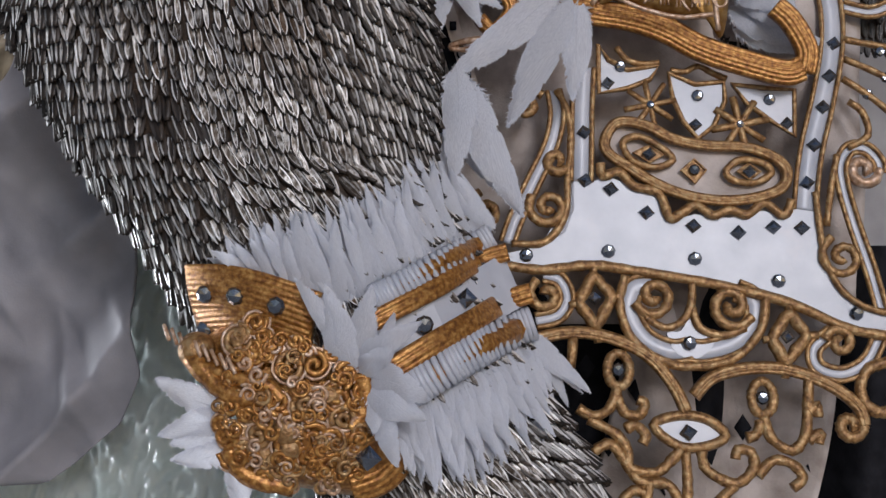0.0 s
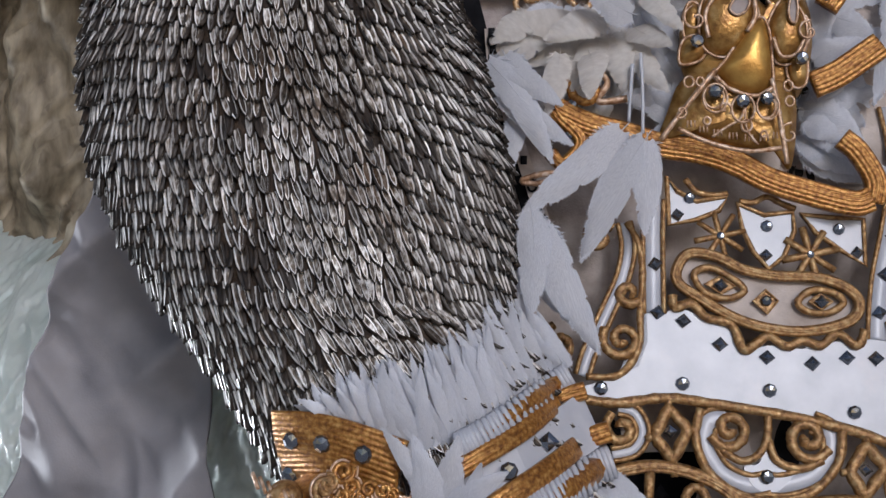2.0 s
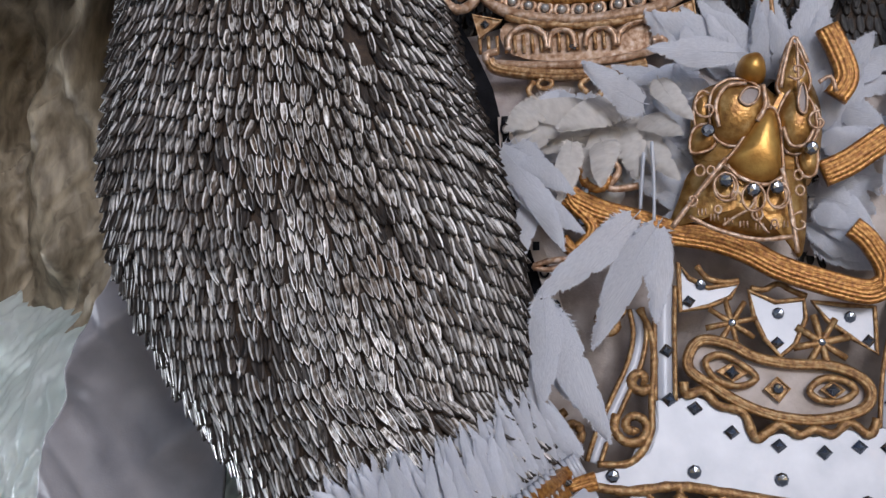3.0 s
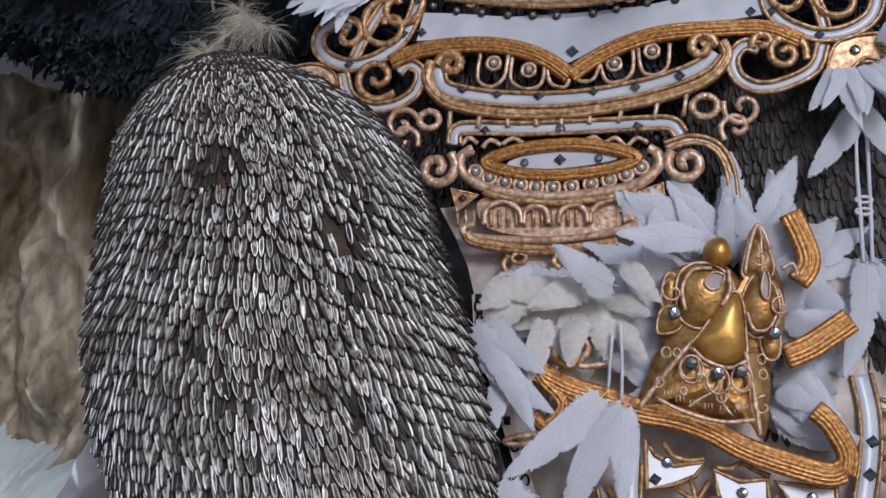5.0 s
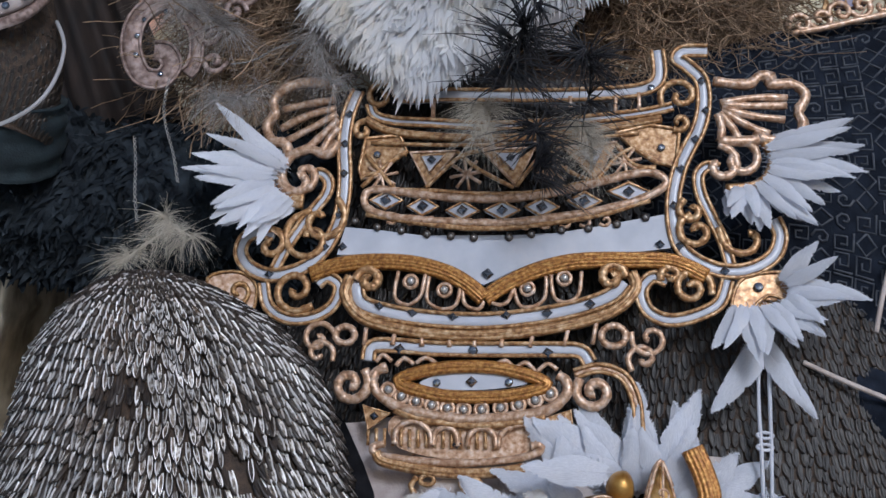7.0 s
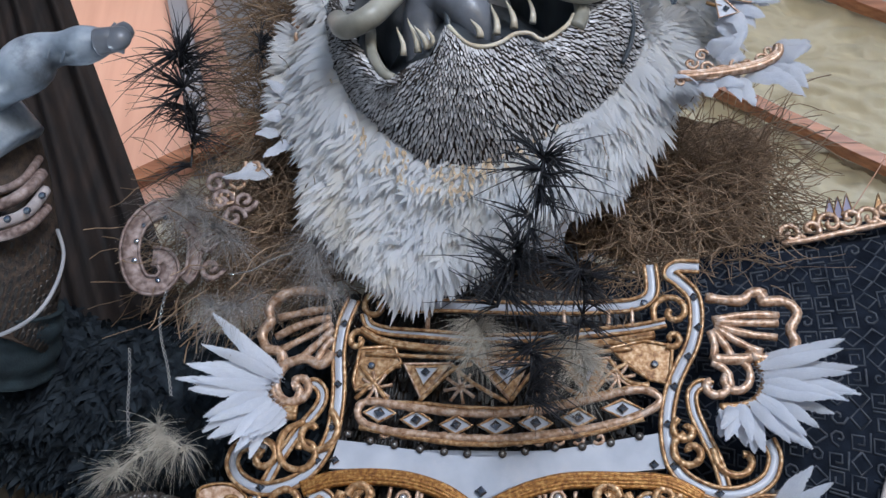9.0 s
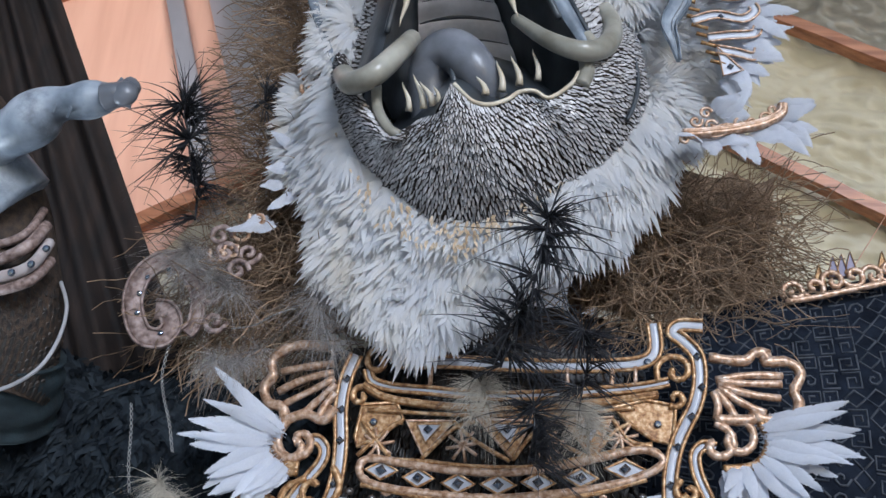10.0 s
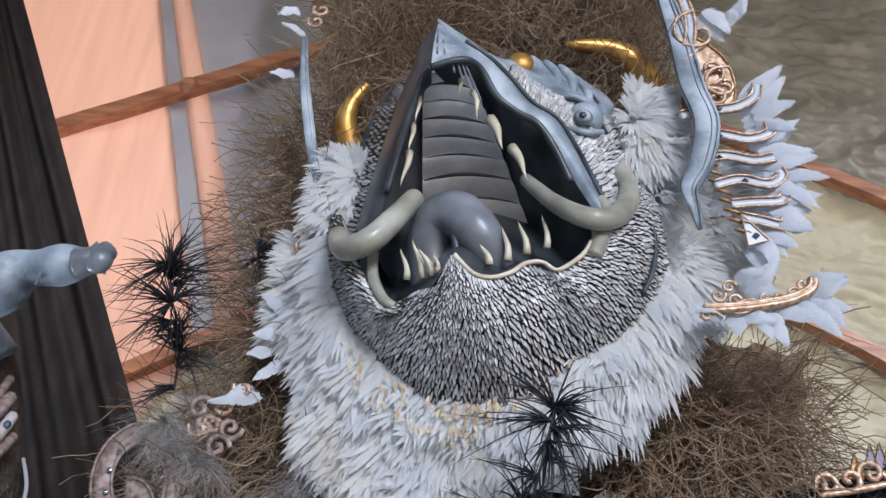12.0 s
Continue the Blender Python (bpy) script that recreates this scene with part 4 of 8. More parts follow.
beam([(-1.952, 4.252), (-0.526, 4.949)], 3.17, 0.055)
beam([(-1.216, 3.426), (-0.384, 3.917)], 3.17, 0.055)
beam([(0.698, 4.67), (1.772, 4.205)], 3.17, 0.050)
beam([(0.695, 4.074), (1.686, 3.578)], 3.17, 0.050)
ab = bmesh.new()
bmesh.ops.create_uvsphere(ab, u_segments=12, v_segments=8, radius=0.035)
for v in ab.verts:
    v.co = Vector((v.co.x + -1.12, v.co.y * 0.6 + 3.1, v.co.z + 4.637))
tagged(linked("beam_joint", ab, WOOD), "dark knob where the beam is lashed", "joint")


def dun(u, v):
    x, z = -2.6 + 1.95 * u, 0.0 + 2.55 * v
    x += 0.10 * (v - 0.5) * math.sin(u * 9)
    w = 0.09 * math.sin(x * 13 + 2.2 * noise.noise((x * 1.5, 0, z * 1.3)) + 0.9 * z) + 0.04 * math.sin(x * 29 + z * 3.7 + 2 * noise.noise((x * 3, 5, z * 2))) + 0.09 * noise.noise((x * 4, 0, z * 2.2)) + 0.03 * noise.noise((x * 16, 0, z * 9))
    w += 0.20 * abs(noise.noise((x * 3.4 - z * 2.6, 9, z * 1.6))) + 0.11 * abs(noise.noise((x * 7 + z * 4, 9, z * 2.4))) + 0.075 * abs(noise.noise((x * 19 - z * 11, 9, z * 6)))
    return (x, 2.90 + w, z)


cloth("dun_curtain", dun, 170, 150, DUN_CURTAIN, "dun olive cloth hanging in rough folds behind the leg", "curtain")


def brown(u, v):
    top, foot = (-1.712, 4.827), (-0.850, 3.122)
    z = foot[1] - 0.55 + (top[1] + 0.3 - foot[1] + 0.55) * v
    edge = foot[0] + (top[0] - foot[0]) * (z - foot[1]) / (top[1] - foot[1])
    x = -2.7 + (edge + 2.7) * u
    return (x, 2.72 + 0.03 * math.sin(u * 70 + 0.5 * math.sin(z * 3)) + 0.015 * math.sin(u * 151 + z), z)


cloth("brown_curtain", brown, 150, 30, BROWN_CURTAIN, "dark brown curtain hanging in straight folds", "curtain")


# Cloths below.
SATIN_L = [(-0.84, 1.599), (-0.853, 1.505), (-0.9, 1.389), (-0.931, 1.24), (-0.974, 1.103), (-1.04, 0.967), (-1.102, 0.742), (-1.137, 0.412)]
SATIN_R = [(-0.756, 1.704), (-0.696, 1.5), (-0.642, 1.275), (-0.605, 1.13), (-0.592, 1.008), (-0.583, 0.875), (-0.635, 0.774), (-0.729, 0.696), (-0.819, 0.628), (-0.873, 0.495)]


def edge_at(line, z):
    for a, b in zip(line, line[1:]):
        if b[1] <= z:
            k = min(1.0, max(0.0, (a[1] - z) / (a[1] - b[1])))
            return a[0] + (b[0] - a[0]) * k
    return line[-1][0]


def satin(u, v):
    z = 1.52 - 0.86 * v
    left = edge_at(SATIN_L, z) + 0.02 * math.sin(v * 11)
    right = max(left + 0.02, edge_at(SATIN_R, z) + 0.14 * min(1.0, max(0.0, (z - 1.18) / 0.2)))
    x = left + (right - left) * u
    w = 0.045 * math.sin(u * 3.4 + 2.6 * v + 1.5 * noise.noise((x * 2, 5, z * 2))) + 0.11 * abs(noise.noise((x * 4.2 - z * 3.4, 4, z * 1.8))) + 0.06 * abs(noise.noise((x * 8 + z * 5, 7, z * 3)))
    w += 0.09 * noise.noise((x * 2.6, 1, z * 2.4)) + 0.016 * noise.noise((x * 13 + z * 4, 1, z * 9))
    return (x, 2.14 + w, z)


cloth("grey_satin", satin, 90, 110, GREY_CLOTH, "grey satin cloth draped beside the leg", "cloth", thick=0.006)


def plastic(u, v):
    x = -1.6 + 1.55 * u
    z = (1.50 - 0.16 * (x + 1.0) + 0.12 * noise.noise((x * 4, 2, 0))) * v
    x += 0.05 * noise.noise((x * 3, 6, z * 3))
    folds = 0.05 * noise.noise((x * 4 + z, 8, z * 1.6)) + 0.035 * abs(noise.noise((x * 15 + z * 7, 8, z * 5))) + 0.030 * abs(noise.noise((x * 34 - z * 12, 8, z * 13))) + 0.012 * abs(noise.noise((x * 70, 8, z * 30)))
    return (x, 2.64 - 0.27 * (x + 1.6) + folds + 2.3 * max(0.0, v - 0.72) ** 1.2, z)


cloth("plastic_sheet", plastic, 280, 220, CLEAR, "glossy pale crumpled plastic sheet behind the anklet", "sheet")


def skirt(u, v):
    x, z = -0.25 + 1.6 * u, 0.35 + 0.78 * v
    return (x, 2.16 + 0.04 * math.sin(x * 19 + 2 * z) + 0.03 * math.sin(x * 41 - z * 3), z)


cloth("black_skirt", skirt, 90, 30, BLACK_CLOTH, "black cloth skirt in folds behind the apron", "cloth")
cloth("white_wrap", lambda u, v: ((x := 0.0 + 0.78 * u), 2.13 + 0.02 * math.sin(x * 23 + v * 3) + 0.03 * noise.noise((x * 6, 2, v * 5)), 0.98 + 0.95 * v), 70, 44, WHITE_CLOTH, "soft white patterned wrap cloth behind the apron", "cloth")
cloth("waist_wrap", lambda u, v: ((x := -0.16 + 0.86 * u + 0.03 * math.sin(9 * v)), 2.150 + 0.012 * math.sin(x * 31 + v * 5) + 0.03 * noise.noise((x * 7, 6, v * 5)) + 0.06 * max(0.0, v - 0.7), 1.50 + 0.50 * v + 0.04 * math.sin(x * 5)), 70, 44, SASH, "soft pinkish white sash bound round the belly", "cloth")
printed = cloth("white_wrap", lambda u, v: ((x := 0.26 + 0.40 * u + 0.1 * v), 2.105 + 0.03 * math.sin(x * 23 + v * 3), 0.55 + 0.5 * v), 40, 30, WHITE_CLOTH, "white patterned cloth end showing through the openwork", "cloth")

for c in [(0.265, 0.903), (0.357, 0.863), (0.306, 0.763), (0.408, 0.693), (0.55, 0.796), (0.68, 0.727)]:
    bm = bmesh.new()
    slab(bm, [(c[0] - 0.016, c[1]), (c[0], c[1] - 0.024), (c[0] + 0.016, c[1]), (c[0], c[1] + 0.024)], lambda x, z: 2.085, 0.003)
    part("printed_mark", bm, BLACK_CLOTH, printed)
thread = bmesh.new()
tube(thread, spline([Vector(p) for p in [(1.356, 2.7, 3.561), (1.259, 2.7, 3.404), (1.13, 2.6, 3.207)]], 4), 0.0016, 4)
tagged(linked("red_thread", thread, PEACH), "thin peach red thread stretched beside the shoulder", "thread")

# Black cloth with a printed edge between leg and belly.
flap = thing("black_flap", "black cloth flap with a black and white printed border", "cloth")
bm = bmesh.new()
LF = [(-0.156, 2.02, 1.975), (-0.127, 2.02, 1.889), (-0.105, 2.02, 1.81), (-0.071, 2.03, 1.711), (-0.033, 2.05, 1.593), (0.01, 2.08, 1.443), (0.059, 2.1, 1.304)]
RF = [(-0.127, 2, 1.946), (-0.088, 2, 1.873), (-0.063, 2, 1.817), (-0.049, 2, 1.761), (-0.044, 2.02, 1.688), (0.032, 2.06, 1.453), (0.075, 2.08, 1.315)]
sheet(bm, lambda u, v: (lambda a, b, i, k: a[i].lerp(a[i + 1], k).lerp(b[i].lerp(b[i + 1], k), u))([Vector(p) for p in LF], [Vector(p) for p in RF], min(5, int(v * 6)), v * 6 - min(5, int(v * 6))), 8, 24)
part("cloth_body", bm, BLACK_CLOTH, flap)
bm = bmesh.new()
sheet(bm, lambda u, v: (lambda b, v, i, k: b[i].lerp(b[i + 1], k) + Vector((0.026 * (u - 0.5) + 0.008, -0.006, 0)))([Vector(p) for p in RF], 0.5 + 0.5 * v, min(5, int(3 + v * 3)), 3 + v * 3 - min(5, int(3 + v * 3))), 2, 24)
part("border", bm, WHITE_CLOTH, flap, "white printed border")
for k in range(15):
    v = 0.5 + 0.5 * (k + 0.5) / 15
    i = min(5, int(v * 6))
    c = Vector(RF[i]).lerp(Vector(RF[i + 1]), v * 6 - i) + Vector((0.008, -0.010, 0))
    bm = bmesh.new()
    if k % 2:
        tube(bm, [c + Vector((0.008 * math.cos(a * 0.7), 0, 0.011 * math.sin(a * 0.7))) for a in range(9)], 0.0022, 4, True)
    else:
        bmesh.ops.create_cube(bm, size=1)
        for vv in bm.verts:
            vv.co = c + Vector((vv.co.x * 0.012, vv.co.y * 0.003, vv.co.z * 0.016))
    part("printed_mark", bm, BLACK_CLOTH, flap)


# Breast and belly ornament: white painted filigree with gilded cords.
breast = thing("breast_ornament", "white and gold filigree breast ornament with dark gems and feathers", "ornament")
o = Ornament(breast, breast_front, gain=1.3, gold=ROSE_GOLD)
RIB = 0.026
# side bands that run down and curl outwards
o.band([(-0.173, 2.73), (-0.191, 2.671), (-0.196, 2.601), (-0.188, 2.526), (-0.187, 2.466), (-0.195, 2.406), (-0.221, 2.347), (-0.257, 2.31), (-0.3, 2.291), (-0.345, 2.288), (-0.39, 2.308), (-0.412, 2.34), (-0.405, 2.373), (-0.375, 2.389), (-0.338, 2.383)], RIB)
o.band([(0.608, 2.818), (0.558, 2.818), (0.543, 2.8), (0.564, 2.782), (0.594, 2.745), (0.598, 2.684), (0.586, 2.63), (0.564, 2.584), (0.545, 2.538), (0.532, 2.473), (0.533, 2.409), (0.548, 2.359), (0.582, 2.328), (0.636, 2.31), (0.692, 2.317), (0.738, 2.347), (0.754, 2.392), (0.741, 2.429)], RIB)
o.band([(-0.329, 2.301), (-0.306, 2.352), (-0.267, 2.418), (-0.229, 2.472), (-0.224, 2.506), (-0.244, 2.527), (-0.269, 2.519)], 0.019)
o.band([(0.648, 2.323), (0.635, 2.374), (0.61, 2.43), (0.589, 2.48), (0.585, 2.522), (0.603, 2.543), (0.629, 2.539)], 0.019)
o.gems([(-0.189, 2.671), (-0.194, 2.598), (-0.191, 2.526), (-0.194, 2.428), (-0.221, 2.353), (-0.341, 2.29), (-0.181, 2.354)], 0.011)
o.gems([(0.594, 2.745), (0.603, 2.674), (0.58, 2.606), (0.549, 2.538), (0.533, 2.454), (0.543, 2.363), (0.636, 2.31), (0.503, 2.366)], 0.011)
for s, c, n in (((-0.375, 2.386), (-0.345, 2.357), -1.1), ((-0.256, 2.438), (-0.256, 2.372), 1.2),
                ((-0.2, 2.466), (-0.234, 2.415), -1.0), ((0.567, 2.435), (0.579, 2.395), 1.2),
                ((0.626, 2.405), (0.683, 2.389), 0.7), ((0.554, 2.467), (0.57, 2.441), 1.0)):
    o.cord(volute(s, c, n), 0.013, ROSE_GOLD, "scroll")
# the white shield between them
o.plate([(-0.178, 2.4), (-0.105, 2.394), (-0.029, 2.385), (0.059, 2.375), (0.133, 2.371), (0.206, 2.377), (0.29, 2.391), (0.375, 2.406), (0.446, 2.421), (0.513, 2.434), (0.526, 2.359), (0.446, 2.348), (0.375, 2.347), (0.268, 2.33), (0.196, 2.306), (0.134, 2.272), (0.075, 2.301), (-0.001, 2.326), (-0.114, 2.337), (-0.192, 2.336)], WHITE, 0, smooth=False)
o.studs([(-0.157, 2.413), (-0.106, 2.399), (-0.052, 2.392), (0.005, 2.384), (0.058, 2.38), (0.108, 2.377), (0.184, 2.379), (0.232, 2.386), (0.296, 2.396), (0.353, 2.4), (0.413, 2.41), (0.473, 2.426)], 0.0038, 0.0048, SCALE_EDGE)
o.gem((0.141, 2.296), 0.014)
o.rope([(-0.248, 2.288), (-0.187, 2.311), (-0.112, 2.32), (-0.025, 2.317), (0.05, 2.298), (0.1, 2.271), (0.136, 2.24)], 0.036)
o.rope([(0.136, 2.24), (0.173, 2.268), (0.244, 2.304), (0.328, 2.326), (0.435, 2.33), (0.528, 2.327), (0.598, 2.296)], 0.036)
# crescent under the shield
o.band([(-0.144, 2.276), (-0.133, 2.231), (-0.082, 2.21), (0.007, 2.196), (0.128, 2.192), (0.235, 2.203), (0.329, 2.223), (0.4, 2.251), (0.43, 2.283)], 0.030)
o.rope([(-0.158, 2.286), (-0.167, 2.246), (-0.138, 2.203), (-0.09, 2.18), (0.009, 2.163), (0.123, 2.159), (0.236, 2.171), (0.341, 2.193), (0.417, 2.224), (0.453, 2.269), (0.444, 2.303)], 0.024, 3, ROSE_GOLD)
o.gems([(-0.089, 2.222), (-0.016, 2.208), (0.071, 2.201), (0.185, 2.207), (0.27, 2.212), (0.359, 2.233)], 0.012)
for c, n in (((-0.116, 2.277), 1.3), ((0.404, 2.292), -1.3)):
    o.cord(volute((c[0] - 0.03 * n / 1.3, c[1]), c, -n), 0.016, ROSE_GOLD, "scroll")
for a in ([(-0.052, 2.299), (-0.057, 2.242), (-0.029, 2.224), (-0.002, 2.243), (0.007, 2.293)], [(0.016, 2.287), (0.014, 2.235), (0.048, 2.216), (0.078, 2.229), (0.083, 2.279)], [(0.089, 2.261), (0.096, 2.227), (0.125, 2.217), (0.136, 2.235)],
          [(0.145, 2.238), (0.163, 2.228), (0.186, 2.234), (0.2, 2.271)], [(0.197, 2.273), (0.21, 2.229), (0.24, 2.225), (0.264, 2.245), (0.266, 2.292)], [(0.276, 2.295), (0.284, 2.246), (0.311, 2.236), (0.335, 2.254), (0.34, 2.303)]):
    o.cord(a, 0.007)
o.studs([(-0.024, 2.276), (0.05, 2.258), (0.227, 2.264), (0.304, 2.288)], 0.009, 0.014)
# scrolls at either side
o.band([(-0.352, 2.271), (-0.336, 2.218), (-0.29, 2.189), (-0.233, 2.193), (-0.192, 2.22), (-0.181, 2.263), (-0.208, 2.283), (-0.229, 2.267)], 0.020)
o.band([(0.642, 2.291), (0.622, 2.239), (0.567, 2.209), (0.516, 2.202), (0.477, 2.223), (0.465, 2.264), (0.488, 2.294), (0.519, 2.285)], 0.022)
for s, c, n in (((-0.236, 2.219), (-0.276, 2.254), -1.4), ((0.609, 2.257), (0.568, 2.271), 1.5), ((0.505, 2.285), (0.526, 2.297), -1.0)):
    o.cord(volute(s, c, n), 0.013, ROSE_GOLD, "scroll")
for c, r in (((-0.159, 2.155), 0.021), ((0.408, 2.165), 0.025)):
    o.cord(around(c, r, r * 0.88), 0.012, PALE_GOLD, "ring", True)
for s, c, n in (((-0.181, 2.158), (-0.218, 2.145), 1.2), ((-0.182, 2.097), (-0.213, 2.113), 1.0), ((0.444, 2.174), (0.483, 2.161), 1.2),
                ((0.446, 2.092), (0.469, 2.118), -1.1)):
    o.cord(volute(s, c, n), 0.010, PALE_GOLD, "scroll")
for a in ([(-0.114, 2.172), (-0.116, 2.133)], [(-0.052, 2.159), (-0.055, 2.135)], [(0.007, 2.153), (0.008, 2.134)], [(0.066, 2.152), (0.067, 2.134)], [(0.12, 2.151), (0.119, 2.134)],
          [(0.177, 2.155), (0.176, 2.136)], [(0.241, 2.162), (0.235, 2.138)], [(0.314, 2.176), (0.307, 2.142)], [(0.372, 2.192), (0.365, 2.146)]):
    o.cord(a, 0.008, PALE_GOLD, "post", per=3)
# belly bar, eye, bead row and fluted bowl
o.band([(-0.105, 2.101), (-0.098, 2.131), (-0.052, 2.135), (0.032, 2.13), (0.115, 2.13), (0.208, 2.132), (0.289, 2.134), (0.341, 2.131), (0.36, 2.107)], 0.026)
o.gems([(-0.039, 2.127), (0.273, 2.126)], 0.013)
o.gem((0.117, 2.127), 0.011, "round")
for a in ([(-0.088, 2.097), (-0.074, 2.113), (-0.054, 2.1)], [(-0.045, 2.09), (-0.028, 2.107), (-0.006, 2.095)], [(-0.003, 2.097), (0.018, 2.109), (0.04, 2.099)], [(0.162, 2.097), (0.185, 2.107), (0.204, 2.094)], [(0.206, 2.092), (0.229, 2.104), (0.248, 2.086)], [(0.252, 2.084), (0.273, 2.103), (0.294, 2.091)]):
    o.cord(a, 0.008, PALE_GOLD, "arch", per=4)
o.plate([(0.007, 2.056), (0.057, 2.077), (0.115, 2.082), (0.174, 2.078), (0.234, 2.062), (0.174, 2.049), (0.116, 2.044), (0.051, 2.045)], WHITE)
o.rope([(-0.038, 2.056), (0.021, 2.082), (0.109, 2.093), (0.197, 2.087), (0.272, 2.06), (0.209, 2.036), (0.116, 2.028), (0.034, 2.033)], 0.028, 3, ORANGE_GOLD, closed=True)
o.gems([(0.044, 2.057), (0.195, 2.062)], 0.009, "round")
o.gem((0.117, 2.061), 0.013)
o.studs([(-0.058, 2.039), (-0.029, 2.026), (0.003, 2.016), (0.036, 2.009), (0.069, 2.004), (0.103, 2.002), (0.14, 2.003), (0.179, 2.008), (0.216, 2.015), (0.25, 2.026), (0.28, 2.04)], 0.009, 0.0135)
o.cord([(-0.063, 2.088), (-0.089, 2.072), (-0.086, 2.039), (-0.046, 2.009), (0.023, 1.99), (0.111, 1.982), (0.209, 1.991), (0.278, 2.007), (0.314, 2.04), (0.312, 2.068), (0.295, 2.08)], 0.018, PALE_GOLD)
o.cord([(-0.042, 1.998), (0.023, 1.978), (0.111, 1.97), (0.209, 1.977), (0.272, 1.991)], 0.014, ROSE_GOLD)
o.plate([(-0.042, 1.986), (0.111, 1.972), (0.272, 1.985), (0.255, 1.914), (0.112, 1.899), (-0.028, 1.92)], PALE_GOLD, lift=-0.006)
for a in ([(-0.037, 1.926), (-0.033, 1.958), (-0, 1.975), (0.033, 1.956), (0.039, 1.926)], [(0.043, 1.926), (0.047, 1.953), (0.068, 1.965), (0.089, 1.953), (0.094, 1.926)], [(0.115, 1.926), (0.12, 1.953), (0.145, 1.965), (0.168, 1.953), (0.173, 1.926)], [(0.178, 1.926), (0.184, 1.955), (0.221, 1.974), (0.25, 1.96), (0.257, 1.932)]):
    o.cord(a, 0.010, PALE_GOLD, "arch")
for k in range(16):
    x = -0.095 + 0.0175 * k
    o.cord([(x, 1.958), (x + 0.002, 1.922)], 0.006, ROSE_GOLD, "flute", per=2, lift=0.0)
o.cord([(-0.058, 1.926), (-0.082, 1.918), (-0.069, 1.903), (0.002, 1.894), (0.107, 1.892), (0.21, 1.904), (0.261, 1.92), (0.264, 1.934), (0.244, 1.932)], 0.013, PALE_GOLD)
o.rope([(-0.075, 1.908), (-0.057, 1.889), (0.026, 1.875), (0.107, 1.871), (0.187, 1.878), (0.232, 1.887)], 0.022, 3, ROSE_GOLD)
o.cord([(0.014, 1.861), (0.003, 1.84), (0.027, 1.816), (0.085, 1.808), (0.136, 1.822), (0.147, 1.85), (0.124, 1.864), (0.105, 1.85), (0.119, 1.832)], 0.010, ROSE_GOLD)
o.cord(around((0.035, 1.855), 0.014, 0.010, 10), 0.008, ROSE_GOLD, "ring", True)
o.gems([(0.092, 1.93), (0.089, 1.889), (0.067, 1.831)], 0.010)
# scrolls and corner tips beside the belly
o.band([(0.329, 2.083), (0.38, 2.097), (0.427, 2.082), (0.453, 2.036), (0.461, 1.969)], 0.016, PALE_GOLD)
o.cord(volute((0.34, 2.073), (0.371, 2.047), 1.35), 0.017, PALE_GOLD, "scroll")
o.cord(volute((-0.111, 2.081), (-0.14, 2.049), -1.35), 0.017, PALE_GOLD, "scroll")
o.plate([(0.275, 1.991), (0.323, 2.008), (0.332, 1.934)], ROSE_GOLD, 0.006, smooth=False)
o.plate([(-0.109, 2.005), (-0.051, 1.99), (-0.095, 1.954)], ROSE_GOLD, 0.006, smooth=False)
o.gems([(0.307, 1.976), (-0.084, 1.983)], 0.010)
# row of diamonds in a long gold frame
o.cord([(-0.139, 2.473), (-0.112, 2.488), (-0.035, 2.478), (0.066, 2.468), (0.166, 2.467), (0.264, 2.478), (0.374, 2.505), (0.458, 2.527), (0.504, 2.522), (0.514, 2.498), (0.458, 2.464), (0.362, 2.438), (0.266, 2.421), (0.168, 2.411), (0.069, 2.412), (-0.057, 2.421), (-0.126, 2.44)], 0.015, PALE_GOLD, "frame", True)
o.cord([(-0.133, 2.429), (-0.031, 2.412), (0.07, 2.4), (0.168, 2.399), (0.266, 2.411), (0.374, 2.43), (0.482, 2.465)], 0.010, ROSE_GOLD)
for c, w in zip([(-0.091, 2.463), (-0.008, 2.449), (0.08, 2.44), (0.167, 2.441), (0.253, 2.449), (0.344, 2.463), (0.438, 2.485)], (0.036, 0.034, 0.036, 0.038, 0.036, 0.036, 0.044)):
    d = o.plate([(c[0] - w, c[1]), (c[0], c[1] - 0.021), (c[0] + w, c[1]), (c[0], c[1] + 0.021)], WHITE, 0.008, smooth=False, name="diamond")
    o.gem(c, 0.013, lift=0.004)
# gold triangles and stars
for tri in ([(-0.044, 2.577), (0.063, 2.58), (-0.001, 2.497)], [(0.114, 2.586), (0.234, 2.586), (0.196, 2.498)], [(0.299, 2.589), (0.41, 2.6), (0.369, 2.51)]):
    o.plate(tri, ROSE_GOLD, 0.010, PALE_GOLD, smooth=False)
    m = [sum(p[k] for p in tri) / 3 for k in (0, 1)]
    o.plate([(m[0] + 0.5 * (p[0] - m[0]), m[1] + 0.5 * (p[1] - m[1]) + 0.004) for p in tri], WHITE, 0.004, smooth=False, lift=0.004)
    o.gem((m[0], m[1] + 0.006), 0.011, lift=0.008)
o.plate([(-0.157, 2.536), (-0.147, 2.612), (-0.069, 2.618), (-0.051, 2.58), (-0.105, 2.536), (-0.15, 2.513)], ROSE_GOLD, 0.010, smooth=False)
o.plate([(0.409, 2.623), (0.483, 2.641), (0.546, 2.63), (0.538, 2.543), (0.495, 2.553), (0.446, 2.587)], ROSE_GOLD, 0.010, smooth=False)
o.gems([(-0.118, 2.571), (0.507, 2.587)], 0.009, "round")
for c in [(-0.104, 2.52), (0.086, 2.524), (0.269, 2.533), (0.428, 2.553)]:
    o.star(c, 0.038)
